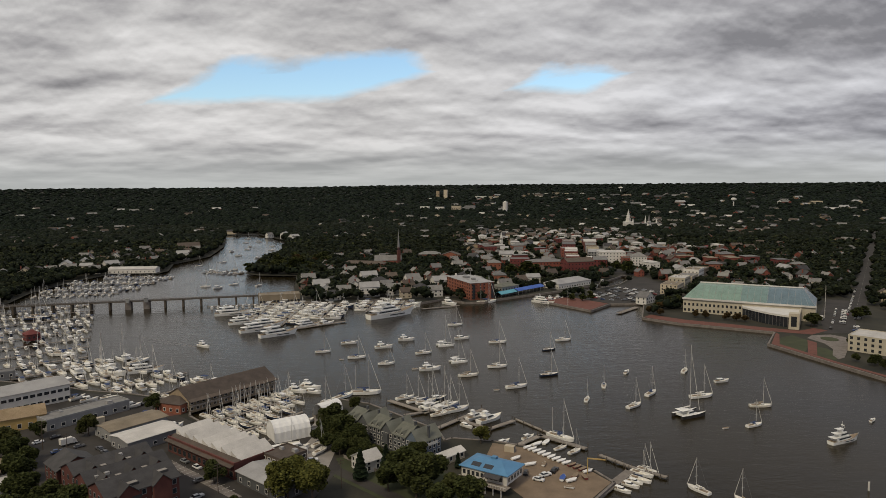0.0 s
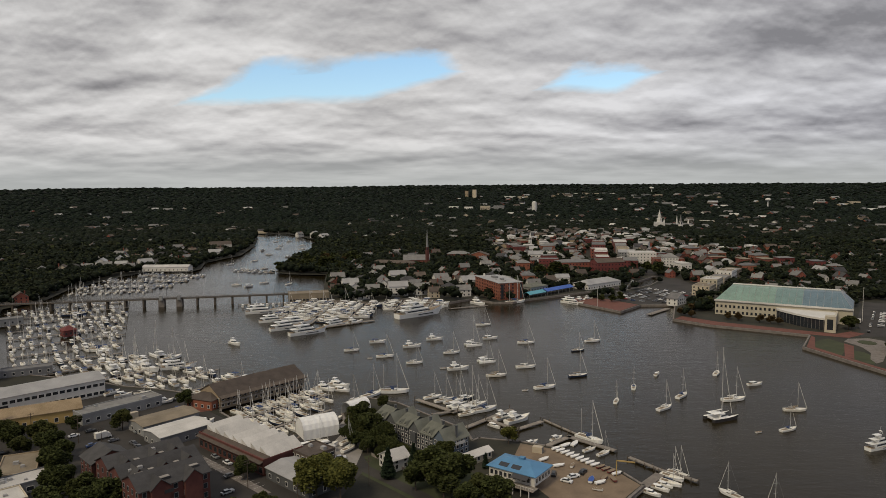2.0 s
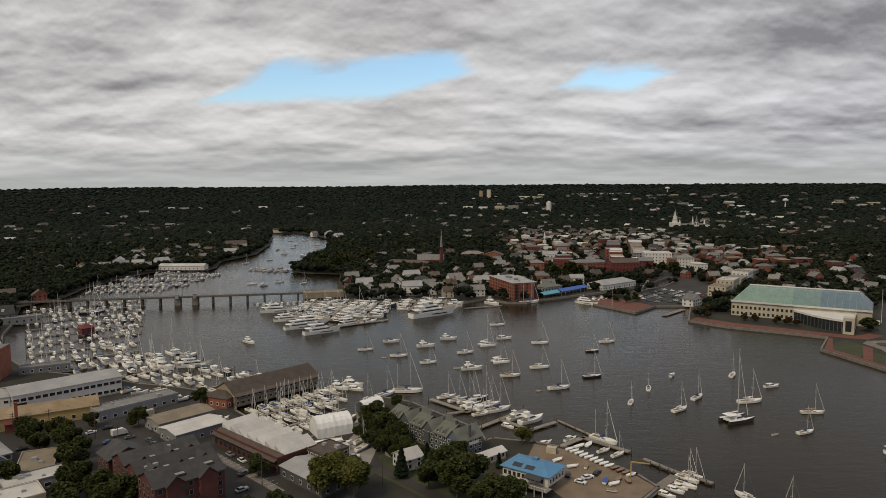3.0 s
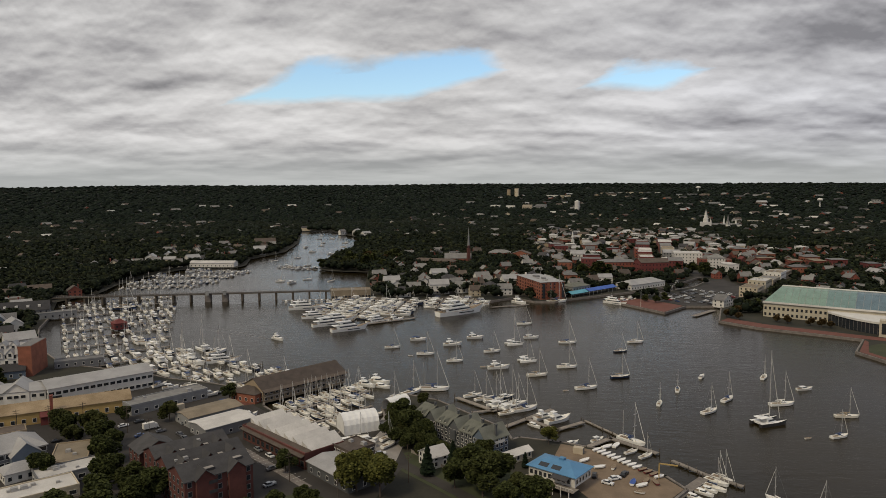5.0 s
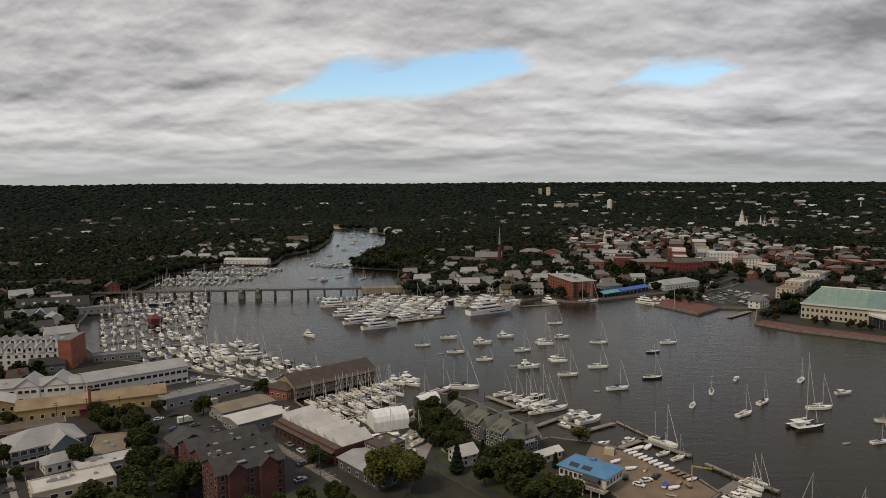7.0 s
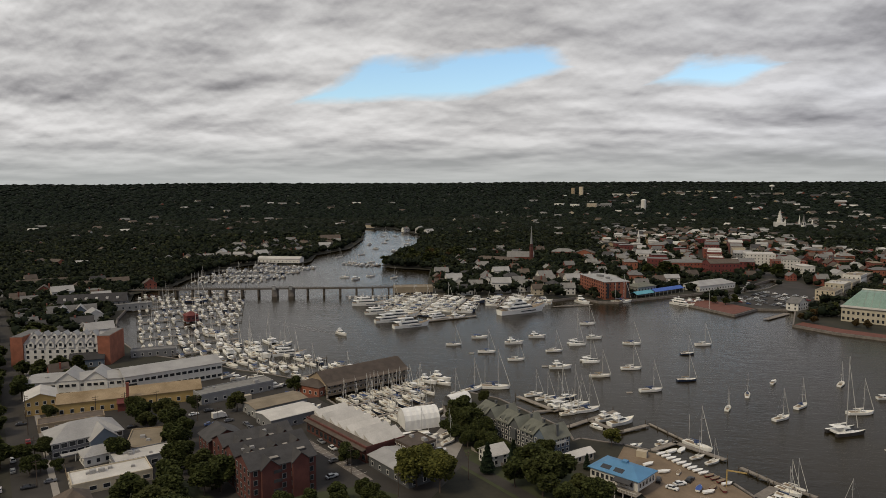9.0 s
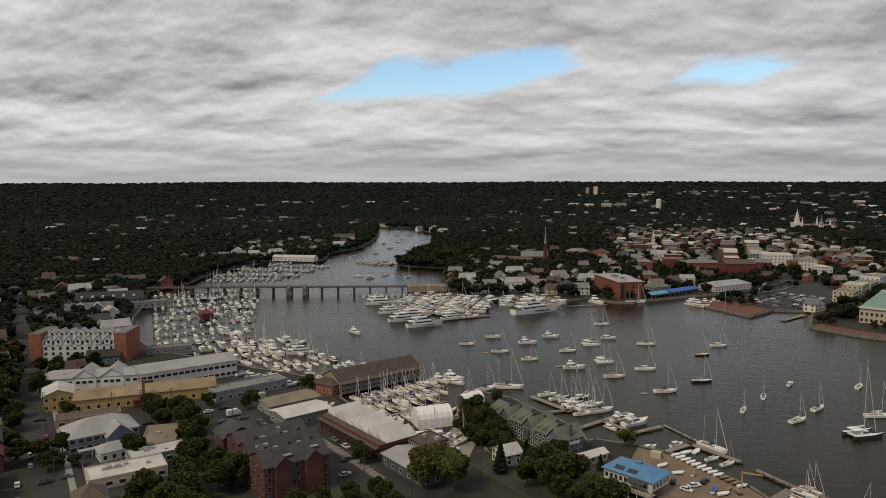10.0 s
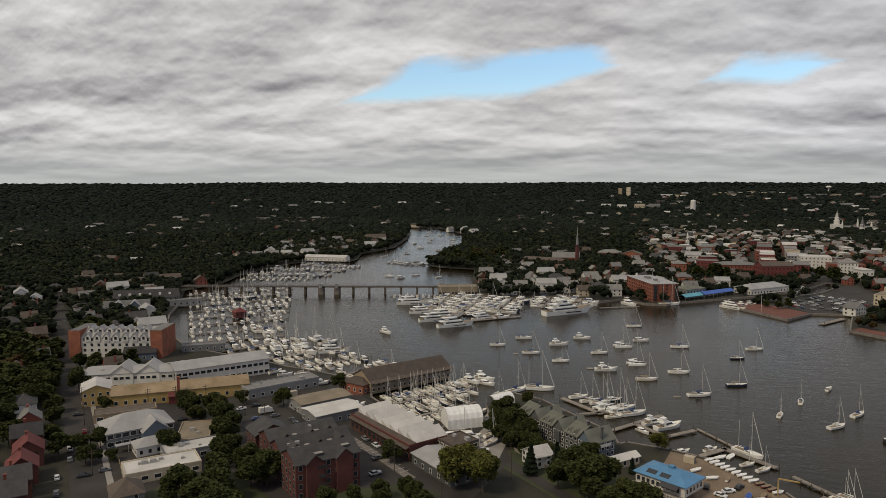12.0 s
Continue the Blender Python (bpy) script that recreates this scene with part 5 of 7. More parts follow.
# state house with tiered white dome
ob = root("state_house", pose(421, 1596, LAND, 0, 0, 3) @ Matrix.Scale(0.68, 4), "white domed state house on its hill", "building")
take(408, 1588, 3, 90, 34)
part("wall", Geo().box(-14, 14, -6, 22, -1, 24).box(14, 112, 0, 20, -1, 15).mesh("wall", WHITE), ob)
part("roof", hip_roof(98, 20, 15, 5).mesh("roof", ROOF_GREY), ob, at=pose(14, 0, 0))
z = 24
for r0, h in ((8.5, 11), (6.2, 8), (4.2, 6), (2.2, 5)):
    part("dome_tier", Geo().tube((0, 8, z), (0, 8, z + h), r0, r0 * 0.9, 8).tube((0, 8, z + h), (0, 8, z + h + 0.8), r0 * 1.1, r0 * 1.0, 8).mesh("dome_tier", WHITE), ob)
    z += h + 0.8
part("finial", Geo().tube((0, 8, z), (0, 8, z + 9), 1.2, 0.1, 6).mesh("finial", WHITE), ob)
for cx, ch in ((16, 12), (58, 18), (96, 10)):
    part("cupola", Geo().tube((cx, 8, 18), (cx, 8, 18 + ch * 0.6), 3.0, 2.6, 8).tube((cx, 8, 18 + ch * 0.6), (cx, 8, 18 + ch * 1.5), 2.4, 0.2, 8).mesh("cupola", WHITE), ob)

# glass-roofed hall on the quay
ob = root("field_house", pose(198, 577, LAND, 0, 0, -29), "huge hall with green glazed roof and cream walls", "building")
take(198, 577, -29, 88, 46)
L, D = 97, 42


def lean(me):
    """Slope both ends of the glazed roof inwards."""
    for v in me.vertices:
        z = max(0.0, min(1.0, (v.co.z - 12) / 10.5))
        if v.co.x < 12:
            v.co.x += (12 - v.co.x) / 12 * 10 * z
        elif v.co.x > L - 12:
            v.co.x -= (v.co.x - L + 12) / 12 * 9 * z
    return me


part("wall", Geo().box(0, L, 0, D, -0.5, 12).mesh("wall", STONE), ob)
prof = [(-0.5, 12.0), (D * 0.14, 17.0), (D * 0.34, 21.4), (D * 0.5, 22.4)]
prof = prof + [(D - y, z) for y, z in prof[-2::-1]]
bays = 20
for i in range(bays):
    for j in range(6):
        (ya, za), (yb, zb) = prof[j], prof[j + 1]
        x0, x1 = L * i / bays + 0.12, L * (i + 1) / bays - 0.12
        part("roof_pane", lean(Geo().extrude_x([(ya + 0.1, za + 0.03), (yb - 0.1, zb + 0.03), (yb - 0.1, zb + 0.3), (ya + 0.1, za + 0.3)], x0, x1).mesh("roof_pane", ROOFGLASS if i < 9 else ROOFGLASS_MID if i < 13 else ROOFGLASS_BLUE)), ob)
part("roof_frame", lean(Geo().extrude_x(prof, 0.05, L - 0.05).mesh("roof_frame", ROOF_METAL)), ob)
part("gable_glazing", lean(Geo().extrude_x([(3, 12.2), (D * 0.16, 16.2), (D * 0.35, 20.0), (D * 0.5, 20.6), (D * 0.65, 20.0), (D * 0.84, 16.2), (D - 3, 12.2)], L - 0.04, L + 0.2).mesh("gable_glazing", ROOFGLASS_BLUE)), ob)
part("ridge_cap", Geo().box(10, L - 9, D / 2 - 1.2, D / 2 + 1.2, 22.6, 23.2).mesh("ridge_cap", WHITE), ob)
part("eave", Geo().box(-0.5, L + 0.5, -1.2, -0.02, 11.0, 12.3).mesh("eave", WHITE), ob)
windows(ob, L * 0.5, D, 2, 4.6, "f", 3.2, 1.6, 2.2, sill=1.2, frame_mat=STONE)
n = 14
arc = [(46 + 36 * i / n, -4 - 27 * i / n - 4.5 * math.sin(math.pi * i / n)) for i in range(n + 1)]
annex = part("annex_glazing", Geo().prism(arc + [(86, -14), (86, -0.05), (46, -0.05)], -0.3, 7.6).mesh("annex_glazing", GLASS), ob, "curved dark glass front")
part("annex_roof", Geo().prism([(x, y - 1.0) for x, y in arc] + [(87, -14), (87, -0.05), (45, -0.05)], 7.6, 9.0).mesh("annex_roof", WHITE), ob)
for i in range(n + 1):
    part("mullion", Geo().box(-0.09, 0.09, -0.15, 0.0, 0, 7.6).mesh("mullion", ROOF_GREY), ob, at=pose(arc[i][0], arc[i][1] - 0.05, 0))
part("corner_tower", Geo().box(80.5, 87.5, -37, -29.5, -0.5, 11.5).box(86.2, 87.4, -29.5, -0.05, -0.5, 10).mesh("corner_tower", STONE), ob)
part("tower_window", Geo().box(82, 85.8, -37.15, -37, 2, 9.5).mesh("tower_window", GLASS), ob)
w = block("academy_building", "cream stone academy building with flat roof", 256, 440, -46, 40, 24, 10, STONE, "flat", ROOF_WHITE, 0, 3, "fs", 4, (1.6, 1.8))
w = block("academy_building", "taller cream stone academy wing", 300, 455, -46, 40, 40, 17, STONE, "flat", ROOF_WHITE, 0, 4, "fs", 4, (1.6, 1.8))

# landmarks on the skyline
ob = root("water_tank", pose(205, 2320, height(205, 2320)), "tall white cylindrical water tank", "water tank")
part("drum", Geo().tube((0, 0, -2), (0, 0, 34), 8, 8, 16).tube((0, 0, 34), (0, 0, 37), 8, 2, 16).mesh("drum", WHITE), ob)
for wx, wy, wh, wr in ((985, 2395, 30, 9), (905, 3600, 26, 12)):
    ob = root("water_tower", pose(wx, wy, height(wx, wy)), "white bulb water tower on a slim stem", "water tower", "water towers")
    part("stem", Geo().tube((0, 0, -2), (0, 0, wh), wr * 0.25, wr * 0.22, 10).mesh("stem", WHITE), ob)
    part("bulb", Geo().tube((0, 0, wh - 3), (0, 0, wh + 1), wr * 0.3, wr, 14).tube((0, 0, wh + 1), (0, 0, wh + 5), wr, wr * 0.95, 14).tube((0, 0, wh + 5), (0, 0, wh + 8), wr * 0.95, wr * 0.3, 14).mesh("bulb", WHITE), ob)
for bx, by, bl, bh in ((-30, 3300, 25, 42), (5, 3320, 22, 46), (150, 3250, 120, 14), (420, 3500, 300, 12), (-80, 2500, 110, 16), (30, 2450, 90, 20), (700, 2600, 60, 18), (740, 3300, 160, 14), (1250, 2500, 120, 14), (-870, 2380, 110, 10), (250, 1750, 50, 10), (560, 1700, 60, 10)):
    pieces = max(1, int(bl / 42))
    fr = random.Random(int(bx + by))
    for k in range(pieces):
        seg = bl / pieces * fr.uniform(0.45, 0.85)
        px, py = bx + bl * k / pieces, by + fr.uniform(-60, 60)
        b = block("far_building", "pale distant commercial building above trees", px, py, -8, seg, fr.uniform(14, 26), bh * fr.uniform(0.7, 0.95), fr.choice((CREAM, WHITE, GREYWALL)) if bl != 25 else TANWALL, "flat", fr.choice((ROOF_GREY, ROOF_WHITE)), 0, 2, "f", 6, (3.2, 1.6))
        b.matrix_basis = pose(px, py, height(px, py) - 0.5, 0, 0, -8)

block("boathouse", "long white boathouse on the creek bank", -414, 866, 2, 58, 16, 5, WHITE, "gable", ROOF_WHITE, 2.5, 1, "f", 5)
block("lodge", "brown timber waterside lodge with tall roof", -424, 1128, 30, 34, 18, 9, TANWALL, "gable", ROOF_BROWN, 6, 2, "f", 5)

# -- bridge over the creek
def bridge():
    ob = root("bridge", pose(-416.5, 590.7, 0, 0, 0, 13.4), "low grey concrete drawbridge on piers across the creek", "bridge")
    length, zt = 252.0, 7.4
    part("deck", Geo().box(-4, length + 6, -4.0, 4.0, zt - 0.7, zt).mesh("deck", PILE), ob)
    part("carriageway", Geo().box(-4, length + 6, -3.4, 3.4, zt, zt + 0.06).mesh("carriageway", ASPHALT), ob)
    for s in (-3.9, 3.7):
        g = Geo().box(-4, length + 6, s, s + 0.2, zt + 0.85, zt + 0.98)
        for i in range(int(length / 3)):
            g.box(i * 3, i * 3 + 0.25, s, s + 0.2, zt, zt + 0.9)
        part("railing", g.mesh("railing", SEAWALL), ob)
    for i in range(17):
        x = 1.5 + i * 15.35
        big = i in (9, 10)
        w = 2.6 if big else 0.75
        part("pier", Geo().box(x - w, x + w, -4.4 if big else -3.6, 4.4 if big else 3.6, -3, zt - 0.85, top=0.95).mesh("pier", PILE if not big else SEAWALL), ob)
        if big:
            part("tender_house", Geo().box(x - 1.4, x + 1.4, -6.2, -4.0, zt - 1, zt + 2.8).box(x - 1.7, x + 1.7, -6.5, -3.9, zt + 2.8, zt + 3.1).mesh("tender_house", GREYWALL), ob)
    for i in range(8):
        x = 15 + i * 32
        part("lamp_post", Geo().tube((x, 3.8, zt), (x, 3.8, zt + 7), 0.12, 0.08, 5).tube((x, 3.8, zt + 7), (x, 2, zt + 7.3), 0.07, 0.06, 4).mesh("lamp_post", RIG), ob)


bridge()
g = Geo().add([(-462, 574, LAND), (-414.5, 587, 7.35), (-417, 596.5, 7.35), (-464, 585, LAND), (-462, 574, -1), (-414.5, 587, -1), (-417, 596.5, -1), (-464, 585, -1)], [(0, 1, 2, 3), (0, 4, 5, 1), (1, 5, 6, 2), (2, 6, 7, 3), (3, 7, 4, 0)])
setting("road_ramp", g.mesh("road_ramp", ASPHALT), "sloping approach to the bridge", "road")

# ---- trees and houses among them ----
PHI = (1 + 5 ** 0.5) / 2
ICO = np.array([(-1, PHI, 0), (1, PHI, 0), (-1, -PHI, 0), (1, -PHI, 0), (0, -1, PHI), (0, 1, PHI), (0, -1, -PHI), (0, 1, -PHI), (PHI, 0, -1), (PHI, 0, 1), (-PHI, 0, -1), (-PHI, 0, 1)]) / 1.9
ICO_F = np.array([(0, 11, 5), (0, 5, 1), (0, 1, 7), (0, 7, 10), (0, 10, 11), (1, 5, 9), (5, 11, 4), (11, 10, 2), (10, 7, 6), (7, 1, 8), (3, 9, 4), (3, 4, 2), (3, 2, 6), (3, 6, 8), (3, 8, 9), (4, 9, 5), (2, 4, 11), (6, 2, 10), (8, 6, 7), (9, 8, 1)])

OCT = np.array([(1, 0, 0), (0, 1, 0), (-1, 0, 0), (0, -1, 0), (0.1, 0, 1), (0, 0, -1)], float) * 1.15
OCT_F = np.array([(0, 1, 4), (1, 2, 4), (2, 3, 4), (3, 0, 4), (1, 0, 5), (2, 1, 5), (3, 2, 5), (0, 3, 5)])

CARD = np.array([(-1, -0.7, 0), (1, -0.8, 0.15), (0.9, 0.8, 0), (-0.8, 0.9, 0.25)], float)
CARD_F = np.array([(0, 1, 2), (0, 2, 3)])


def scatter_mesh(name, centres, sizes, base, faces, mat, jitter=0.25, tilt=0.7):
    """One mesh of many small uneven lumps."""
    n, k = len(centres), len(base)
    shape = base[None] * (1 + nrng.uniform(-jitter, jitter, (n, k, 1))) * sizes[:, None]
    if tilt:
        a = nrng.uniform(0, 2 * np.pi, n)
        b = nrng.uniform(-tilt, tilt, n)
        ca, sa, cb, sb = np.cos(a), np.sin(a), np.cos(b), np.sin(b)
        x, y, z = shape[..., 0], shape[..., 1], shape[..., 2]
        y, z = y * cb[:, None] - z * sb[:, None], y * sb[:, None] + z * cb[:, None]
        x, y = x * ca[:, None] - y * sa[:, None], x * sa[:, None] + y * ca[:, None]
        shape = np.stack([x, y, z], -1)
    v = (centres[:, None] + shape).reshape(-1, 3)
    f = (faces[None] + np.arange(n)[:, None, None] * k).reshape(-1, 3)
    me = bpy.data.meshes.new(name)
    me.vertices.add(len(v))
    me.vertices.foreach_set("co", v.ravel())
    me.loops.add(len(f) * 3)
    me.loops.foreach_set("vertex_index", f.ravel())
    me.polygons.add(len(f))
    me.polygons.foreach_set("loop_start", np.arange(len(f)) * 3)
    me.update(calc_edges=True)
    me.materials.append(mat)
    return me


def crown_points(n, lobes, height_, radius, base_z):
    cs, out = [], []
    for i in range(lobes):
        a, r = nrng.uniform(0, 2 * np.pi), radius * 0.66 * nrng.uniform(0.3, 1) ** 0.5
        z = base_z + (height_ - base_z) * nrng.uniform(0.25, 0.8)
        cs.append((r * np.cos(a), r * np.sin(a), z, radius * nrng.uniform(0.28, 0.56)))
    cs.append((0, 0, base_z + (height_ - base_z) * 0.72, radius * 0.5))
    for i in range(n):
        x, y, z, r = cs[nrng.integers(len(cs))]
        d = nrng.normal(size=3)
        d /= np.linalg.norm(d)
        d[2] = abs(d[2]) if nrng.random() < 0.6 else d[2]
        k = r * nrng.uniform(0.72, 1.08)
        out.append((x + d[0] * k, y + d[1] * k, z + d[2] * k * 0.8))
    return np.array(out)


def trunk_mesh(h, radius, r):
    g = Geo().tube((0, 0, -0.4), (0.2, 0.1, h * 0.35), r, r * 0.75, 7).tube((0.2, 0.1, h * 0.35), (0, 0, h * 0.75), r * 0.7, r * 0.25, 6)
    for i in range(6):
        a = i * 1.05 + nrng.uniform(0, 0.5)
        z = h * nrng.uniform(0.28, 0.5)
        g.tube((0.1, 0, z), (math.cos(a) * radius * 0.6, math.sin(a) * radius * 0.6, z + h * 0.25), r * 0.4, r * 0.12, 5)
    return g.mesh("trunk", BARK)


def tree_kind(h, radius, leaves, mat, size, lobes=7):
    n = leaves * 3
    pts = crown_points(n, lobes, h, radius, h * 0.14)
    s = nrng.uniform(0.6, 1.25, (n, 1)) * np.array([[size, size, size]]) * 0.9
    return trunk_mesh(h, radius, 0.02 * h + 0.05), scatter_mesh("crown", pts, s, CARD, CARD_F, mat, 0.3, 1.2)


def conifer_kind(h, radius, leaves, mat, size):
    leaves = leaves * 3
    z = nrng.uniform(0.08, 1, leaves) ** 1.0
    a = nrng.uniform(0, 2 * np.pi, leaves)
    r = radius * (1.02 - z) * nrng.uniform(0.6, 1.1, leaves) * (0.8 + 0.2 * np.sin(z * 40))
    pts = np.stack([r * np.cos(a), r * np.sin(a), z * h], 1)
    s = nrng.uniform(0.6, 1.2, (leaves, 1)) * np.array([[size, size, size]]) * 0.85
    return Geo().tube((0, 0, -0.4), (0, 0, h * 0.9), 0.25, 0.06, 6).mesh("trunk", BARK), scatter_mesh("crown", pts, s, CARD, CARD_F, mat, 0.3, 1.0)


NEAR = [tree_kind(13, 6.0, 2300, LEAF, 0.47, 10), tree_kind(11, 5.0, 1900, LEAF, 0.44, 9), tree_kind(14, 6.5, 2400, LEAF, 0.49, 11)]
YELLOWISH = [tree_kind(13, 6.0, 2400, LEAF_LIGHT, 0.42, 11)]
RUSSET = [tree_kind(8, 4.0, 700, LEAF_RUST, 0.6)]
FIR = [conifer_kind(12, 3.4, 900, NEEDLE, 0.6)]
MID = [tree_kind(12, 5.8, 250, LEAF, 1.1), tree_kind(10, 5.4, 220, LEAF, 1.05), tree_kind(14, 6.4, 270, LEAF, 1.2), tree_kind(11, 4.8, 220, LEAF_RUST, 1.0)]
TREES = []


def tree(x, y, kind, scale=1.0, label="dark green leafy tree"):
    tr, cr = kind
    ob = root("tree", pose(x, y, height(x, y), 0, 0, rng.uniform(0, 360)) @ Matrix.Scale(scale, 4), label, "tree", "trees")
    part("trunk", tr, ob)
    part("crown", cr, ob)
    TREES.append((x, y))


for x, y, s in ((-131, 225, 1.0), (-135, 209, 1.05), (-124, 214, 0.9), (-141, 198, 1.0), 
                (-14, 245, 1.1), (-6, 242, 1.0), (2, 232, 0.9), (-44, 289, 0.9), (-46, 310, 0.6)):
    tree(x, y, NEAR[rng.randrange(3)], s * 1.05)
for x, y, s in ((-50, 304, 0.8), (-36, 283, 0.8), (-11, 266, 0.6), (-197, 284, 0.7), (-178, 277, 0.95), (-188, 274, 0.85), (-155, 299, 0.75), (-176, 298, 0.55), (-84, 248, 0.6), (-140, 331, 0.6),
                (-172, 236, 0.7), (-160, 262, 0.75), (-206, 226, 0.6), (-196, 218, 0.55), (-168, 267, 0.9), (-156, 250, 0.8), (-163, 255, 0.7), (-181, 268, 0.8), (-202, 233, 0.7), (-193, 220, 0.4), (-188, 223, 0.4), (-233, 273, 0.5), (-43, 331, 0.6), (-49, 296, 0.85)):
    tree(x, y, NEAR[rng.randrange(3)], s)
for x, y, s in ((-120, 218, 1.1), (-128, 202, 1.2), (-138, 216, 1.1), (-20, 240, 1.1), (-10, 234, 1.1), 
                (8, 226, 0.9), (-2, 224, 1.0), (-240, 250, 0.9), (-256, 238, 1.0), (-270, 268, 1.0), (-262, 224, 1.0), (-240, 226, 0.8), (-282, 250, 1.1), (-276, 282, 1.1), (-290, 292, 1.1), (-300, 276, 1.1), (-268, 296, 0.9), (-312, 300, 1.1), (-240, 186, 1.0), (-216, 174, 1.0), (-256, 200, 1.0)):
    tree(x, y, NEAR[rng.randrange(3)], s * 0.95)
for x, y, s in ((-92, 206, 0.62), (-84, 211, 0.66), (-78, 218, 0.66), (-70, 223, 0.6), (-74, 210, 0.7), (-66, 218, 0.7), (-98, 200, 0.55), (-60, 210, 0.75)):
    tree(x, y, NEAR[rng.randrange(3)], s, "low dark green tree below the brick condominium")
for x, y, s in ((-300, 333, 0.75), (-291, 336, 0.8), (-284, 342, 0.85), (-277, 347, 0.7), (-288, 328, 0.7), (-270, 344, 0.5)):
    tree(x, y, MID[rng.randrange(3)], s, "leafy tree before the white condominium")
for x, y, s in ((-54, 234, 1.2), (-45, 231, 1.15), (15, 285, 0.6)):
    tree(x, y, YELLOWISH[0], s, "tree with yellowing leaves")
for x, y, s in ((-31, 250, 0.95), (-22, 256, 0.9), (-4, 256, 0.5), (5, 260, 0.5)):
    tree(x, y, FIR[0], s, "dark green pointed conifer tree")
for x, y, s in ((174, 560, 0.75), (200, 553, 0.7), (206, 548, 0.75), (219, 540, 0.75), (225, 535, 0.8), (230, 532, 0.7), (168, 570, 0.8), (180, 584, 0.9), (186, 592, 0.8)):
    tree(x, y, RUSSET[0], s, "small russet autumn tree by the quay")
for x, y, s in ((271, 513, 0.9), (276, 518, 0.8), (266, 452, 0.6), (245, 412, 0.45), (249, 402, 0.5), (254, 405, 0.5), (251, 394, 0.45), (260, 402, 0.55), (320, 540, 0.8), (330, 548, 0.9), (196, 606, 0.8), (204, 612, 0.8), (194, 596, 0.7), (194, 859, 1.2), (206, 836, 1.2), (215, 820, 1.1), (92, 790, 1.4), (78, 804, 1.3), (104, 796, 1.1), (135, 640, 0.6), (126, 634, 0.6), (117, 640, 0.6)):
    tree(x, y, MID[rng.randrange(3)], s)

r_side = random.Random(5)
for k in range(34):
    f, off = r_side.uniform(0, 1), r_side.uniform(8, 85)
    x, y = -258 - 110 * f - 0.72 * off, 262 + 114 * f - 0.69 * off
    tree(x, y, MID[r_side.randrange(3)], r_side.uniform(1.0, 1.35))
for k in range(12):
    x, y = -196 - 11 * k - 4.2, 212 + 11.4 * k - 4.0
    tree(x + r_side.uniform(-2, 2), y + r_side.uniform(-2, 2), MID[r_side.randrange(3)], r_side.uniform(0.55, 0.85)) if k % 3 else None
for x, y, s in ((-46, 286, 0.62), (-41, 281, 0.6), (-36, 276, 0.55), (-31, 271, 0.55), (-26, 266, 0.5), (-51, 293, 0.65), (-53, 301, 0.6), (-48, 279, 0.6), (-42, 274, 0.55), (-36, 268, 0.5), (-52, 286, 0.6), (-20, 262, 0.45), (-47, 306, 0.6)):
    tree(x, y, NEAR[rng.randrange(3)], s, "low dense tree beside the grey townhouses")
for x, y, s in ((-143, 231, 0.95), (-128, 190, 1.1), (-118, 186, 1.0)):
    tree(x, y, NEAR[rng.randrange(3)], s)
for k in range(30):
    x, y = r_side.uniform(-240, -150), r_side.uniform(838, 985)
    if not inside(x, y, HARBOUR):
        tree(x, y, MID[r_side.randrange(4) if k % 3 == 0 else r_side.randrange(3)], r_side.uniform(1.0, 1.3), "broad olive green tree on the wooded point")
HOUSES = []


def house_kind(name, length, depth, h, rh, wall, roof_mat, label, axis="x", porch=False, roof="gable"):
    def build(m):
        ob = root(name, m, label, "house", "houses among the trees")
        if roof == "gable":
            part("wall", gable_wall(length, depth, h, rh, axis).mesh("wall", wall), ob)
            part("roof", gable_roof(length, depth, h, rh, 0.45, axis=axis).mesh("roof", roof_mat), ob)
        else:
            part("wall", Geo().box(0, length, 0, depth, -0.5, h).mesh("wall", wall), ob)
            part("roof", hip_roof(length, depth, h, rh).mesh("roof", roof_mat), ob)
        if length < 14:
            chimney(ob, length * 0.8, depth * 0.55, h, h + rh + 0.9)
        if porch:
            part("porch", Geo().box(0.5, length - 0.5, -2.2, -0.02, 2.6, 2.85).mesh("porch", roof_mat), ob)
        windows(ob, length, depth, 2, h / 2, "fbs", 3.8, 1.2, 1.5, 0.9, joined=True)
        return ob
    return (build, length, depth)


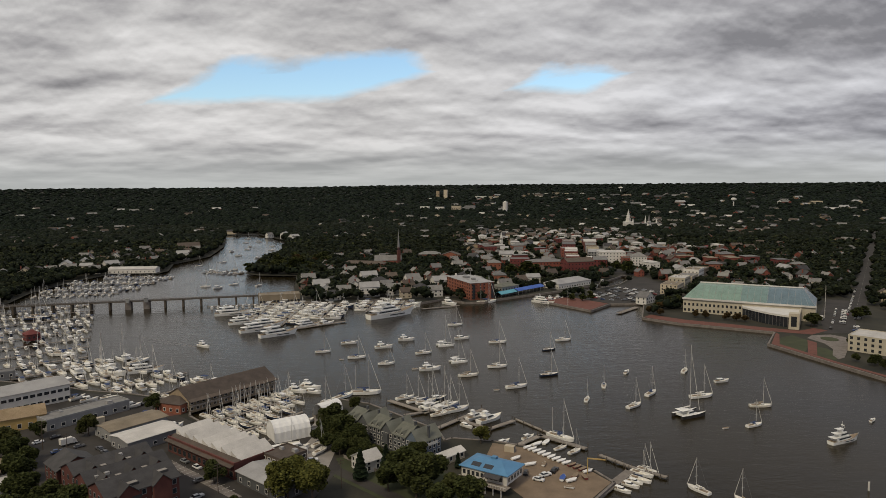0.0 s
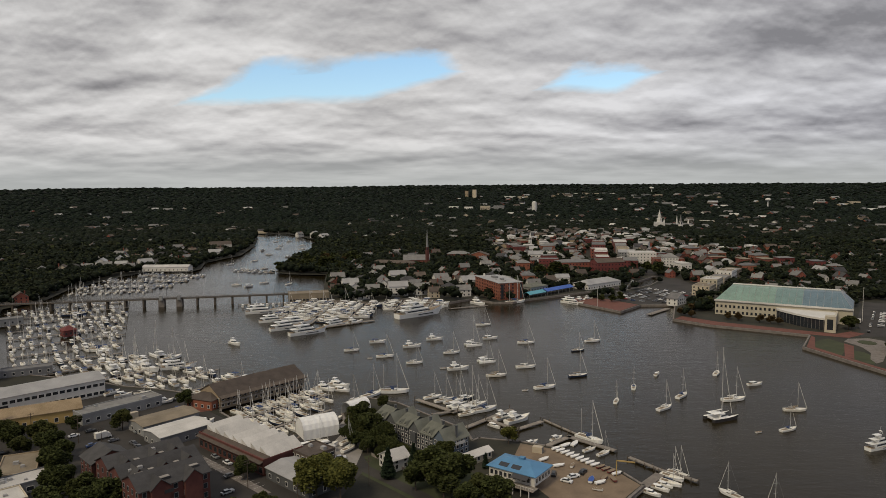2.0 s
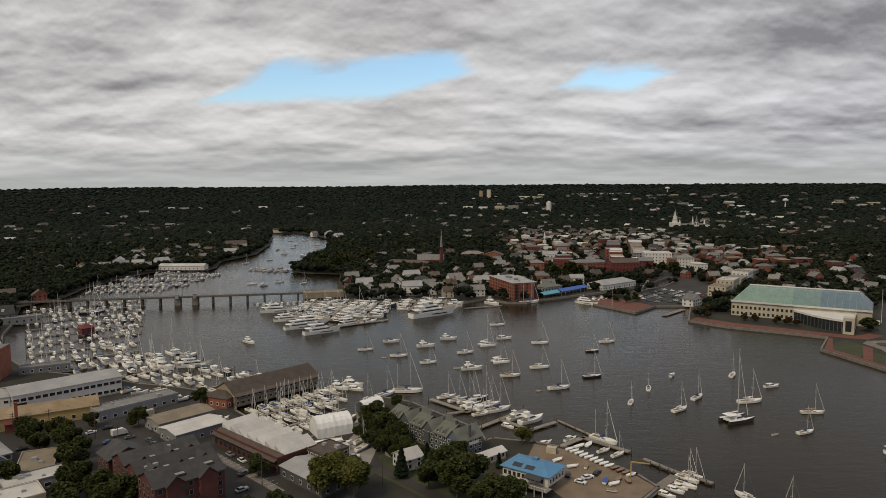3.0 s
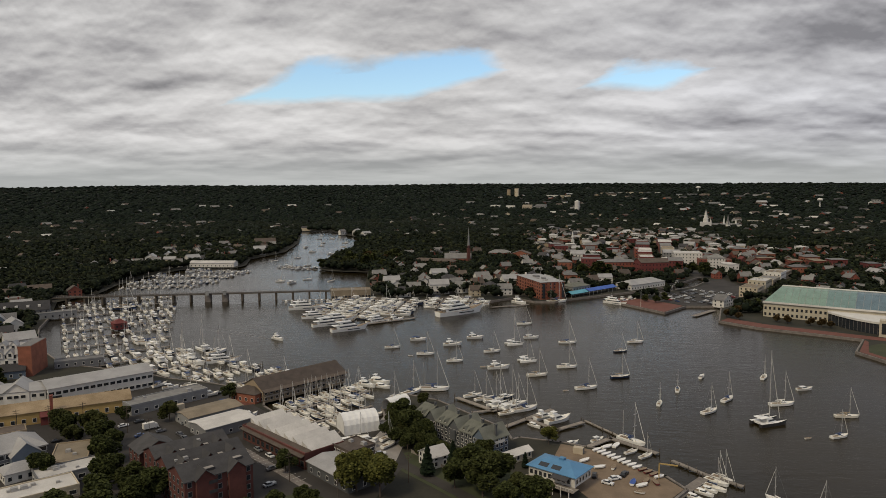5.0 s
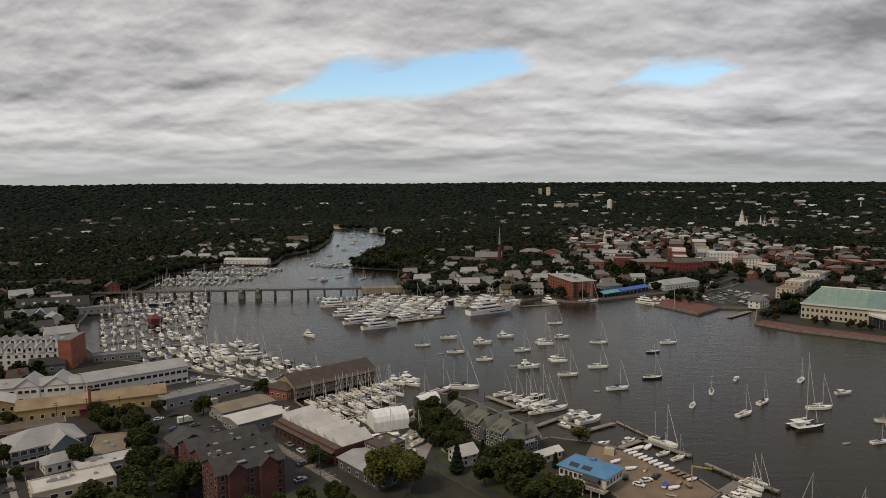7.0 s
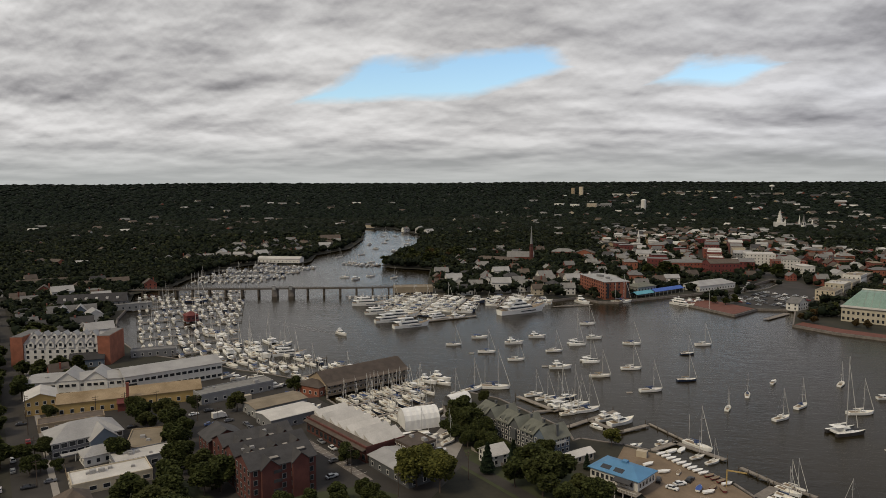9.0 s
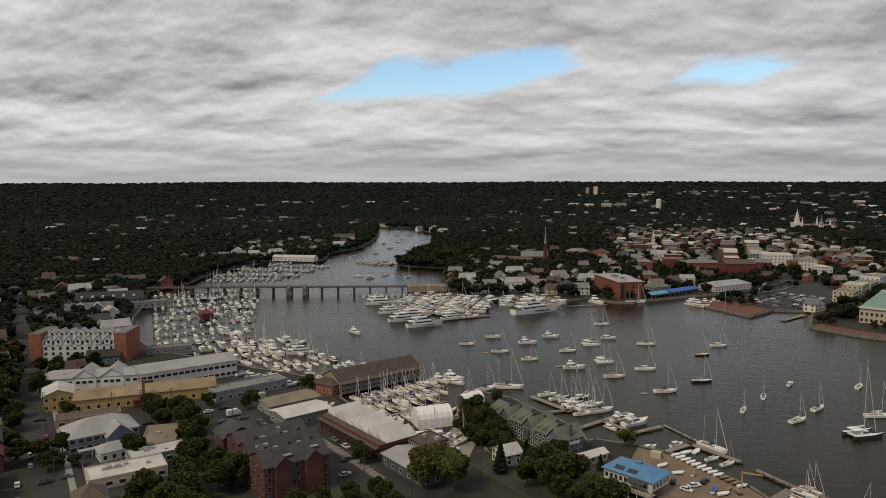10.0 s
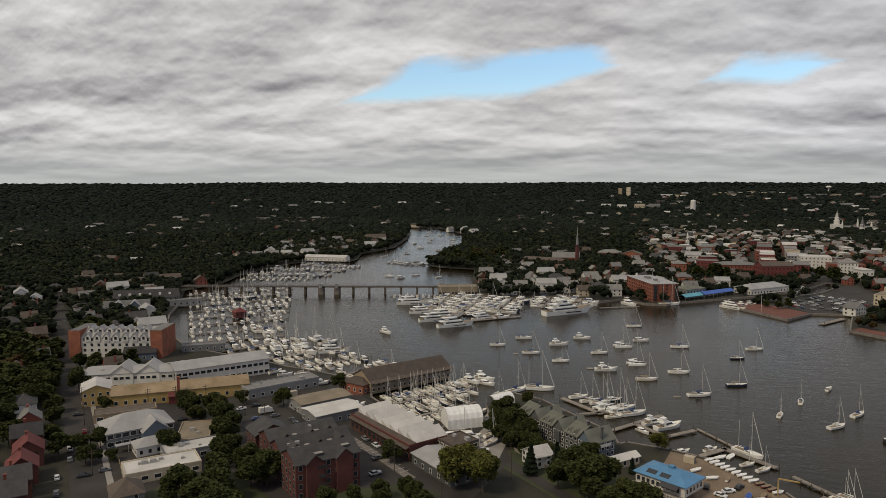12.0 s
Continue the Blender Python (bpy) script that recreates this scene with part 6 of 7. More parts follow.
HOUSE_KINDS = [
    house_kind("house", 12, 9, 5.8, 3.6, WHITE, ROOF_GREY, "white clapboard house with grey gabled roof"),
    house_kind("house", 11, 10, 6.0, 3.8, CREAM, ROOF_BROWN, "cream house with brown gabled roof", "y"),
    house_kind("house", 13, 9, 5.6, 3.2, GREYWALL, ROOF_DARK, "grey house with charcoal roof", porch=True),
    house_kind("house", 10, 9, 6.4, 3.6, BRICK, ROOF_GREY, "red brick house with grey roof"),
    house_kind("house", 14, 10, 5.8, 3.4, WHITE, ROOF_DARK, "white house with dark hipped roof", roof="hip"),
    house_kind("house", 12, 10, 6.0, 4.2, BRICK, ROOF_BROWN, "brick house with brown steep roof", "y"),
    house_kind("house", 16, 11, 8.2, 3.6, WHITE, ROOF_METAL, "tall white house with pale roof", porch=True),
    house_kind("town_house", 18, 14, 9.5, 3.0, BRICK_ORANGE, ROOF_GREY, "brick town building with low roof", roof="hip"),
    house_kind("town_house", 24, 14, 10.5, 1.2, BRICK, ROOF_TAN, "long red brick town building with flat tan roof", roof="hip"),
    house_kind("town_house", 17, 14, 10.5, 1.0, ROOF_RED, ROOF_GREY, "deep red painted town building with flat roof", roof="hip"),
    house_kind("town_house", 16, 12, 10.0, 1.5, WHITE, ROOF_WHITE, "white painted town building with flat pale roof", roof="hip"),
    house_kind("house", 11, 10, 6.4, 4.0, BRICK_DARK, ROOF_RED, "dark brick house with red gabled roof"),
    house_kind("house", 10, 11, 6.8, 3.8, BRICK_DARK, ROOF_DARK, "dark brick house with charcoal gabled roof", "y"),
    house_kind("town_house", 20, 13, 8.5, 2.0, CREAM, ROOF_WHITE, "cream town building with pale low roof", roof="hip"),
]
HOUSE_MADE = {}


def house(k, x, y, ang, s=1.0):
    build, length, depth = HOUSE_KINDS[k]
    m = pose(x, y, height(x, y), 0, 0, ang) @ Matrix.Scale(s, 4)
    take(x, y, ang, length * s, depth * s, 1.0)
    if k not in HOUSE_MADE:
        HOUSE_MADE[k] = build(m)
    else:
        src = HOUSE_MADE[k]
        keep = src.scale.copy()
        src.scale = (1, 1, 1)
        copy_thing(src, m)
        src.scale = keep


def free_spot(x, y, length, depth, ang):
    c, s = math.cos(radians(ang)), math.sin(radians(ang))
    for i in (-2, length / 2, length + 2):
        for j in (-2, depth / 2, depth + 2):
            px, py = x + c * i - s * j, y + s * i + c * j
            if inside(px, py, HARBOUR) or not clear(px, py):
                return False
    return True


# houses along the left street, close to the eye
for k, x, y, ang in ((11, -214, 210, 134), (12, -226, 222, 134), (11, -203, 196, 134), (12, -196, 186, 134), (3, -242, 238, 134), (12, -188, 176, 134), (4, -262, 256, 134), (12, -232, 196, 134), (5, -246, 210, 134), (11, -222, 184, 134)):
    house(k, x + 3.6, y + 3.4, ang, 1.0)

for i, (x, y) in enumerate(((-424, 862), (-414, 888), (-404, 912), (-396, 938), (-386, 962), (-378, 990), (-374, 1018), (-372, 1046), (-378, 1080), (-386, 1120), (-340, 1420), (-300, 1400), (-262, 1392), (-222, 1400), (-180, 1404), (-140, 1396), (-272, 1330), (-100, 1390))):
    house((0, 6, 4, 1, 3)[i % 5], x - 12, y, 20 + 30 * (i % 3), 1.1)


def settle(count, xr, yr, kinds, ang0, seed, sz=(0.85, 1.15)):
    r = random.Random(seed)
    done = tries = 0
    while done < count and tries < count * 40:
        tries += 1
        x, y = r.uniform(*xr), r.uniform(*yr)
        b = math.degrees(math.atan2(x, y))
        if not -50 < b < 36:
            continue
        ang = ang0 + r.choice((0, 90, 180, 270)) + r.uniform(-8, 8)
        k = r.choice(kinds)
        s = r.uniform(*sz)
        if free_spot(x, y, HOUSE_KINDS[k][1] * s, HOUSE_KINDS[k][2] * s, ang):
            house(k, x, y, ang, s)
            done += 1


settle(54, (60, 420), (830, 1330), (7, 8, 9, 10, 10, 9, 11, 3), 10, 21, (0.8, 1.15))
settle(56, (60, 420), (740, 1120), (3, 5, 7, 3, 5, 6, 1, 0, 12), 10, 1, (0.8, 1.2))
settle(58, (230, 640), (520, 1050), (1, 2, 3, 4, 5, 3, 0), 57, 2, (0.75, 1.05))
settle(36, (-160, 120), (690, 1050), (0, 1, 3, 5, 6, 4), 20, 3)
settle(58, (-560, -275), (240, 640), (0, 1, 2, 4, 6, 5), 44, 4)
settle(24, (-165, 30), (655, 760), (0, 6, 4, 1), 20, 7, (1.0, 1.3))
settle(22, (-520, -410), (840, 1120), (0, 6, 4, 1), 20, 8, (1.0, 1.3))


def far_houses(regions):
    """Small roofs past the last that can be told apart, in one mesh."""
    walls = [WHITE, CREAM, BRICK, TANWALL, GREYWALL, BRICK_ORANGE]
    roofs = [ROOF_GREY, ROOF_BROWN, ROOF_DARK, ROOF_METAL, ROOF_BROWN, ROOF_WHITE]
    r = random.Random(11)
    g = Geo()
    for count, xr, yr, pale in regions:
        n = tries = 0
        while n < count and tries < count * 30:
            tries += 1
            x, y = r.uniform(*xr), r.uniform(*yr)
            if not -50 < math.degrees(math.atan2(x, y)) < 36:
                continue
            far = math.hypot(x, y) / 1200
            length, depth, h = r.uniform(10, 17) * max(1, far * 0.9), r.uniform(8, 12) * max(1, far * 0.7), r.uniform(6, 9)
            ang = r.uniform(0, 180)
            if not free_spot(x, y, length, depth, ang):
                continue
            n += 1
            take(x, y, ang, length, depth, 0.5)
            m = pose(x, y, height(x, y), 0, 0, ang)
            for q, mat in ((gable_wall(length, depth, h, depth * 0.3), r.randrange(6)), (gable_roof(length, depth, h, depth * 0.3, 0.5), 6 + (r.choice((0, 1, 2, 1, 4)) if r.random() > pale else r.choice((3, 5, 0))))):
                g.add([m @ Vector(v) for v in q.v], q.f, mat)
    tagged(new("far_houses", g.mesh("far_houses", *walls, *roofs)), "many small distant houses scattered through the woods", "houses", kind="stuff")


far_houses([(150, (40, 360), (900, 1500), 0.25), (70, (-1200, -380), (700, 1700), 0.1), (90, (-300, 900), (1300, 2100), 0.2), (45, (450, 1100), (900, 1900), 0.05), (70, (-200, 1500), (2000, 3400), 0.5), (16, (-1500, -500), (1600, 2600), 0.3)])


FRONT = [(-330, 335), (-262, 372), (-240, 350), (-300, 312)]


def woods():
    """A full canopy: lumps of leaves that grow with distance, thinner in the town and on the open shore."""
    pts, sizes, mid = [], [], []
    r, a0, a1 = 190.0, radians(-52), radians(37)
    while r < 4750:
        step = max(7.5, r * 0.0088)
        a = a0 + nrng.uniform(0, step / r)
        while a < a1:
            rr, aa = r + nrng.uniform(-0.45, 0.45) * step, a + nrng.uniform(-0.4, 0.4) * step / r
            x, y = rr * math.sin(aa), rr * math.cos(aa)
            a += step / r
            if rr < 1700 and (inside(x, y, HARBOUR) or inside(x + 5, y, HARBOUR) or inside(x - 5, y, HARBOUR) or inside(x, y - 6, HARBOUR) or not clear(x, y)):
                continue
            town = math.exp(-(((x - 210) / 280) ** 2 + ((y - 980) / 420) ** 2))
            if nrng.random() < 0.62 * town or (x > -60 and rr < 700 and nrng.random() < 0.3) or (x > -262 and y < 420 and rr < 430):
                continue
            if (-330 < x < -190 and 325 < y < 440 and nrng.random() < 0.85) or inside(x, y, FRONT):
                continue
            if rr < 540:
                if nrng.random() < 0.6:
                    mid.append((x, y))
                continue
            h = nrng.uniform(7, 14) if rr < 1700 else nrng.uniform(8, 11)
            h *= 1 - 0.32 * town
            w = step * nrng.uniform(0.45, 0.7)
            z = height(x, y)
            for k in range(3 if rr < 1100 else 2 if rr < 2000 else 1):
                d = 0 if k == 0 else w * 0.75
                b = nrng.uniform(0, 6.28)
                q = w * (0.8 if k == 0 else nrng.uniform(0.4, 0.65))
                pts.append((x + d * math.cos(b), y + d * math.sin(b), z + h * (0.6 if k == 0 else nrng.uniform(0.35, 0.72))))
                sizes.append((q, q, min(h * 0.45, q * 0.95)))
        r += step * (0.92 if r < 1700 else 1.1)
    keep = mid if len(mid) < 190 else [mid[i] for i in sorted(nrng.choice(len(mid), 190, replace=False))]
    for x, y in keep:
        tree(x, y, MID[3 if rng.random() < 0.06 else rng.randrange(3)], rng.uniform(0.75, 1.15))
    near = [(p, q) for p, q in zip(pts, sizes) if math.hypot(p[0], p[1]) < 1350]
    c, q = np.array([p for p, _ in near]), np.array([q for _, q in near])
    d = nrng.normal(size=(len(c), 9, 3))
    d /= np.linalg.norm(d, axis=2, keepdims=True)
    d[..., 2] = np.where(nrng.random(d.shape[:2]) < 0.75, np.abs(d[..., 2]), d[..., 2])
    leaf_at = (c[:, None] + d * q[:, None] * nrng.uniform(0.75, 1.2, (len(c), 9, 1))).reshape(-1, 3)
    leaf_size = np.repeat(q[:, :1], 9, 0) * nrng.uniform(0.2, 0.42, (len(c) * 9, 1)) * np.ones((1, 3))
    # sprays are a lighter green than the near-black lumps beneath them
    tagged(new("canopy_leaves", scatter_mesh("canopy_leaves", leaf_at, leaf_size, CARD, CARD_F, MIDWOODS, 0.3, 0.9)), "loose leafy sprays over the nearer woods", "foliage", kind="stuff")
    # near and far lumps share the haze-toned blue-green
    for name, lo, hi, base, faces, label in (("woods", 0, 1900, ICO, ICO_F, "dark green broadleaf woods behind the town and creek"), ("far_woods", 1900, 9000, OCT, OCT_F, "woods reaching the horizon, toned dark blue-green for aerial haze")):
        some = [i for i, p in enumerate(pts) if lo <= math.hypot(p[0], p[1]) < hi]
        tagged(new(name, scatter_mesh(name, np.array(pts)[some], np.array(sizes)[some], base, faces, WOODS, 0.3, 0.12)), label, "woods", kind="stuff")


woods()

# ---- docks and marinas ----
def dock(x0, y0, x1, y1, w=1.8, label="weathered grey timber dock on piles", pile_gap=18.0, top=0.9, pile_top=2.6):
    d = Vector((x1 - x0, y1 - y0))
    ob = root("dock", pose(x0, y0, 0, 0, 0, math.degrees(math.atan2(d.y, d.x))), label, "dock", "docks")
    part("deck", Geo().box(0, d.length, -w / 2, w / 2, top - 0.25, top).box(0, d.length, -w / 2 - 0.06, -w / 2, top - 0.4, top + 0.03).box(0, d.length, w / 2, w / 2 + 0.06, top - 0.4, top + 0.03).mesh("deck", TIMBER), ob)
    n = max(1, int(d.length / pile_gap))
    key = ("pile", pile_top)
    if key not in MADE:
        MADE[key] = Geo().tube((0, 0, -2.5), (0, 0, pile_top), 0.2, 0.17, 6).mesh("post", PILE)
    for i in range(n + 1):
        part("post", MADE[key], ob, at=pose(d.length * i / n, (w / 2 + 0.15) * (1 if i % 2 else -1), 0))
    return ob


def berth_sail(m, hull, cover, label):
    L, B, fb, H = 10, 3.1, 1.0, 13.2
    ob = root("sailboat", m, label, "sailboat", "boats in the marina")
    rings = hull_rings(L, B, fb)
    part("hull", Geo().loft(rings).mesh("hull", hull), ob)
    g = deck_from(rings)
    g.add([(-1, -0.9, fb), (2.4, -0.5, fb), (2.4, 0.5, fb), (-1, 0.9, fb), (-0.8, -0.75, fb + 0.45), (1.8, -0.4, fb + 0.35), (1.8, 0.4, fb + 0.35), (-0.8, 0.75, fb + 0.45)], [(4, 5, 6, 7), (0, 1, 5, 4), (1, 2, 6, 5), (2, 3, 7, 6), (3, 0, 4, 7)])
    g.box(-4.2, -1.3, -0.75, 0.75, fb - 0.1, fb + 0.05, 1)
    part("deck", g.mesh("deck", GELCOAT_CREAM, TEAK), ob)
    part("mast", Geo().tube((1, 0, fb), (1, 0, H), 0.13, 0.09, 5).mesh("mast", ALLOY), ob)
    g = Geo()
    furled(g, (0.9, 0, fb + 1.2), (-3, 0, fb + 1.1), 0.26)
    part("sail_cover", g.mesh("sail_cover", cover), ob)
    part("furled_jib", Geo().tube((4.8, 0, fb + 0.4), (1, 0, H * 0.96), 0.1, 0.06, 4).mesh("furled_jib", SAILCLOTH), ob)
    return ob


def berth_motor(m, hull, top, label):
    L, B, fb = 10, 3.2, 1.15
    ob = root("motorboat", m, label, "motorboat", "boats in the marina")
    rings = hull_rings(L, B, fb, stern=0.9, flare=0.78, sheer=0.5)
    part("hull", Geo().loft(rings).mesh("hull", hull), ob)
    part("deck", deck_from(rings).box(-4.7, -2.1, -1.2, 1.2, fb - 0.05, fb + 0.04, 1).mesh("deck", GELCOAT_CREAM, TEAK), ob)
    part("cabin", Geo().add([(-2, -1.2, fb), (2.8, -0.8, fb), (2.8, 0.8, fb), (-2, 1.2, fb), (-2, -1.1, fb + 1.2), (0.4, -0.9, fb + 1.2), (0.4, 0.9, fb + 1.2), (-2, 1.1, fb + 1.2)], [(4, 5, 6, 7), (0, 1, 5, 4), (1, 2, 6, 5), (2, 3, 7, 6), (3, 0, 4, 7)]).mesh("cabin", GELCOAT), ob)
    part("windscreen", Geo().add([(-1.6, -1.19, fb + 0.6), (1.72, -0.9, fb + 0.6), (1.72, 0.9, fb + 0.6), (-1.6, 1.19, fb + 0.6), (-1.6, -1.15, fb + 1.05), (0.85, -0.93, fb + 1.05), (0.85, 0.93, fb + 1.05), (-1.6, 1.15, fb + 1.05)], [(0, 1, 5, 4), (1, 2, 6, 5), (2, 3, 7, 6), (3, 0, 4, 7)]).mesh("windscreen", GLASS), ob)
    part("hardtop", Geo().box(-3.6, 0.3, -1.15, 1.15, fb + 1.75, fb + 1.9, top=0.93).mesh("hardtop", top), ob)
    return ob


KINDS.update({
    "b_sail_white": lambda m: berth_sail(m, GELCOAT, SAILCLOTH, "white berthed sailing boat with furled sails"),
    "b_sail_blue": lambda m: berth_sail(m, GELCOAT, COVER_BLUE, "white berthed sailing boat with blue sail cover"),
    "b_sail_navy": lambda m: berth_sail(m, NAVY, COVER_TAN, "dark hulled berthed sailing boat"),
    "b_motor_white": lambda m: berth_motor(m, GELCOAT, GELCOAT, "white berthed motorboat with hard top"),
    "b_motor_blue": lambda m: berth_motor(m, GELCOAT, COVER_BLUE, "white berthed motorboat with blue canvas top"),
    "b_motor_dark": lambda m: berth_motor(m, NAVY, CANVAS, "dark hulled berthed motorboat with white top"),
})
S_KINDS = ["b_sail_white"] * 4 + ["b_sail_blue"] * 3 + ["b_sail_navy"]
M_KINDS = ["b_motor_white"] * 5 + ["b_motor_blue"] * 3 + ["b_motor_dark"] * 2


def berths(x0, y0, x1, y1, gap, sail, both=True, seed=0, size=(0.8, 1.1), skip=0.08, a=0.0):
    """A dock with boats lying across it on both sides."""
    dock(x0, y0, x1, y1)
    r = random.Random(seed + int(abs(x0 * 7 + y0)))
    d = Vector((x1 - x0, y1 - y0))
    ang = math.degrees(math.atan2(d.y, d.x))
    u = d.normalized()
    n = int(d.length / gap)
    for i in range(n):
        for side in ((1, -1) if both else (1,)):
            if r.random() < skip:
                continue
            s = r.uniform(*size)
            t = (i + 0.5) * gap + r.uniform(-0.9, 0.9) + a
            off = side * (1.4 + 5 * s + r.uniform(0, 0.8))
            bx, by = x0 + u.x * t - u.y * off, y0 + u.y * t + u.x * off
            if not inside(bx, by, HARBOUR):
                continue
            moor(r.choice(S_KINDS if r.random() < sail else M_KINDS), bx, by, ang + 90 * side * r.choice((1, 1, -1)) + r.uniform(-7, 7), s)


# marina below the bridge
for i in range(8):
    f = (i + 0.35) / 8
    sx, sy = (-272 + (-410 + 272) * f, 396 + (596 - 396) * f)
    ln = 62 + 42 * f
    berths(sx, sy, sx + ln * math.cos(radians(39)), sy + ln * math.sin(radians(39)), 6.0, 0.35, seed=i, size=(0.6, 1.1), skip=0.16)
# boatyard berths
berths(-246, 392, -206, 434, 7.0, 0.4, seed=21, size=(0.95, 1.25))
berths(-207, 380, -176, 422, 7.0, 0.5, seed=22, size=(0.9, 1.25))
berths(-180, 368, -150, 404, 6.0, 0.6, seed=23)
berths(-150, 360, -126, 392, 6.0, 0.6, seed=24)
for kind, x, y, a, s in (("cat_white", -216, 408, 130, 1.0), ("cat_white", -204, 414, 132, 1.0), ("cat_white", -203, 440, 140, 1.0), ("sail_ketch", -247, 452, -5, 1.4), ("sail_white", -190, 432, 60, 1.4), ("sail_navy", -336, 578, 14, 1.8), ("motor_fly", -192, 404, -20, 1.4), ("yacht", -176, 410, 25, 0.7)):
    moor(kind, x, y, a, s)
# basin in front of the wharf building
berths(-107, 317, -74, 356, 4.6, 0.92, seed=31, size=(0.85, 1.05), skip=0.03)
berths(-90, 304, -68, 331, 4.8, 0.92, seed=32, size=(0.8, 1.0), skip=0.05)
for i in range(8):
    moor(rng.choice(S_KINDS), -113 + 4.4 * i, 327 + 5.2 * i, -40 + rng.uniform(-4, 4), 0.9)
for kind, x, y, a, s in (("motor_fly", -90, 299, 10, 1.0), ("b_motor_white", -64, 318, 40, 0.9), ("sail_white", -60, 345, 60, 1.0), ("sail_blue", -52, 356, 50, 1.2), ("motor_fly", -72, 372, -20, 1.1), ("motor_fly", -78, 366, -25, 1.0), ("motor_open", -69, 364, -20, 1.1)):
    moor(kind, x, y, a, s)
# docks round the townhouse point
dock(-28, 348, -8, 328, 2.4)
dock(-19, 325, -6, 331, 2.0)
for kind, x, y, a, s in (("sail_white", -20, 353, 30, 0.95), ("sail_white", -14, 348, 32, 1.0), ("sail_blue", -9, 346, 30, 1.05), ("cat_white", -6, 338, 35, 0.95), ("cat_white", 0, 333, 30, 0.95), ("sail_ketch", 6, 333, 32, 1.1), ("sail_white", 2, 341, 30, 1.1), ("sail_tan", -2, 327, 30, 0.9), ("motor_navy", -3, 351, 30, 0.9)):
    moor(kind, x, y, a, s)
dock(-3, 307, 19, 333, 2.4)
dock(7, 318, 20, 304.5, 2.2)
dock(19.5, 305, 32, 316, 2.2)
for kind, x, y, a, s in (("motor_fly", 15, 322, 38, 1.0), ("motor_fly", 21, 318, 38, 1.2), ("motor_open", 10, 310, -45, 0.8), ("dinghy_white", 16, 304, -42, 1.6)):
    moor(kind, x, y, a, s)
dock(33, 319, 49, 295, 1.0, "low timber wave fence on piles", 3.0, 0.6, 1.5)
dock(29, 284, 42, 297, 2.4)
dock(41, 297, 58, 281, 2.4)
for kind, x, y, a, s in (("sail_ketch", 50, 294.5, -45, 1.05), ("b_motor_white", 36, 295, 40, 0.7), ("dinghy_white", 43, 290, 60, 1.3), ("dinghy_white", 39, 288, 40, 1.3), ("b_sail_white", 48, 283, 35, 0.7), ("b_sail_white", 53, 279, 40, 0.75), ("motor_open", 25, 290, 40, 0.8)):
    moor(kind, x, y, a, s)
dock(62, 274, 71, 262, 1.6, "timber breakwater on close piles", 2.0, 1.0, 1.6)
dock(71, 262, 82, 252, 1.6, "timber breakwater on close piles", 2.0, 1.0, 1.6)
dock(48, 231, 70, 258, 3.6, "broad timber and concrete pier")
for kind, x, y, a, s in (("b_sail_white", 74, 256, -45, 0.95), ("b_sail_blue", 72, 251, -45, 0.9), ("motor_open", 67, 246, -42, 0.8), ("motor_open", 63, 242, -42, 0.8), ("motor_open", 69.5, 249, -42, 0.7), ("b_sail_white", 77, 259, -45, 0.9)):
    moor(kind, x, y, a, s)
for i in range(13):
    f = i / 12
    moor("dinghy_white" if i not in (9, 10, 11) else "dinghy_red", 34 + 19.5 * f, 279.5 - 24.5 * f, 35 + rng.uniform(-6, 6), 1.0, LAND + 0.45)
for x, y, a, k in ((43, 249, 70, "dinghy_blue"), (48, 251, 60, "dinghy_red"), (46, 247, 30, "dinghy_white"), (33, 262, 20, "dinghy_white"), (51, 250, 100, "dinghy_red"), (44, 241, -20, "dinghy"), (28, 268, 40, "dinghy_white"), (38, 262, 70, "dinghy")):
    moor(k, x, y, a, 1.1, LAND + 0.45)
# far shore marina with large yachts
for x0, y0, x1, y1, sd in ((-152, 645, -154, 560, 41), (-122, 638, -126, 540, 42), (-95, 632, -99, 560, 43), (-62, 652, -66, 594, 44), (-34, 646, -38, 606, 45)):
    berths(x0, y0, x1, y1, 6.6, 0.12, seed=sd, size=(1.0, 1.5))
dock(-130, 512, -78, 554, 3.0)
dock(-19, 606, 14, 622, 2.4)
for kind, x, y, a, s in (("yacht", -120, 507, 36, 1.0), ("yacht", -140, 523, 34, 0.9), ("yacht", -136, 540, 30, 0.9), ("yacht", -158, 552, 25, 0.8), ("yacht", -178, 590, 20, 1.0), ("yacht", -104, 538, 38, 0.75), ("yacht_big", -43, 578, 39, 1.15), ("motor_fly", -92, 545, 38, 1.2), ("motor_fly", 6, 630, -50, 1.5), ("sail_ketch", 40, 640, 25, 1.5), ("yacht", 91, 634, -42, 0.8), ("motor_fly", 100, 645, 46, 1.2), ("motor_fly", 108, 652, 46, 1.1), ("motor_open", 160, 735, 50, 1.2), ("motor_fly", 172, 752, 50, 1.2)):
    moor(kind, x, y, a, s)
for i in range(9):
    moor("b_motor_white", -206 + 5.2 * i, 621 + 1.2 * i, 105, 0.8)
dock(-212, 628, -160, 640, 2.0)
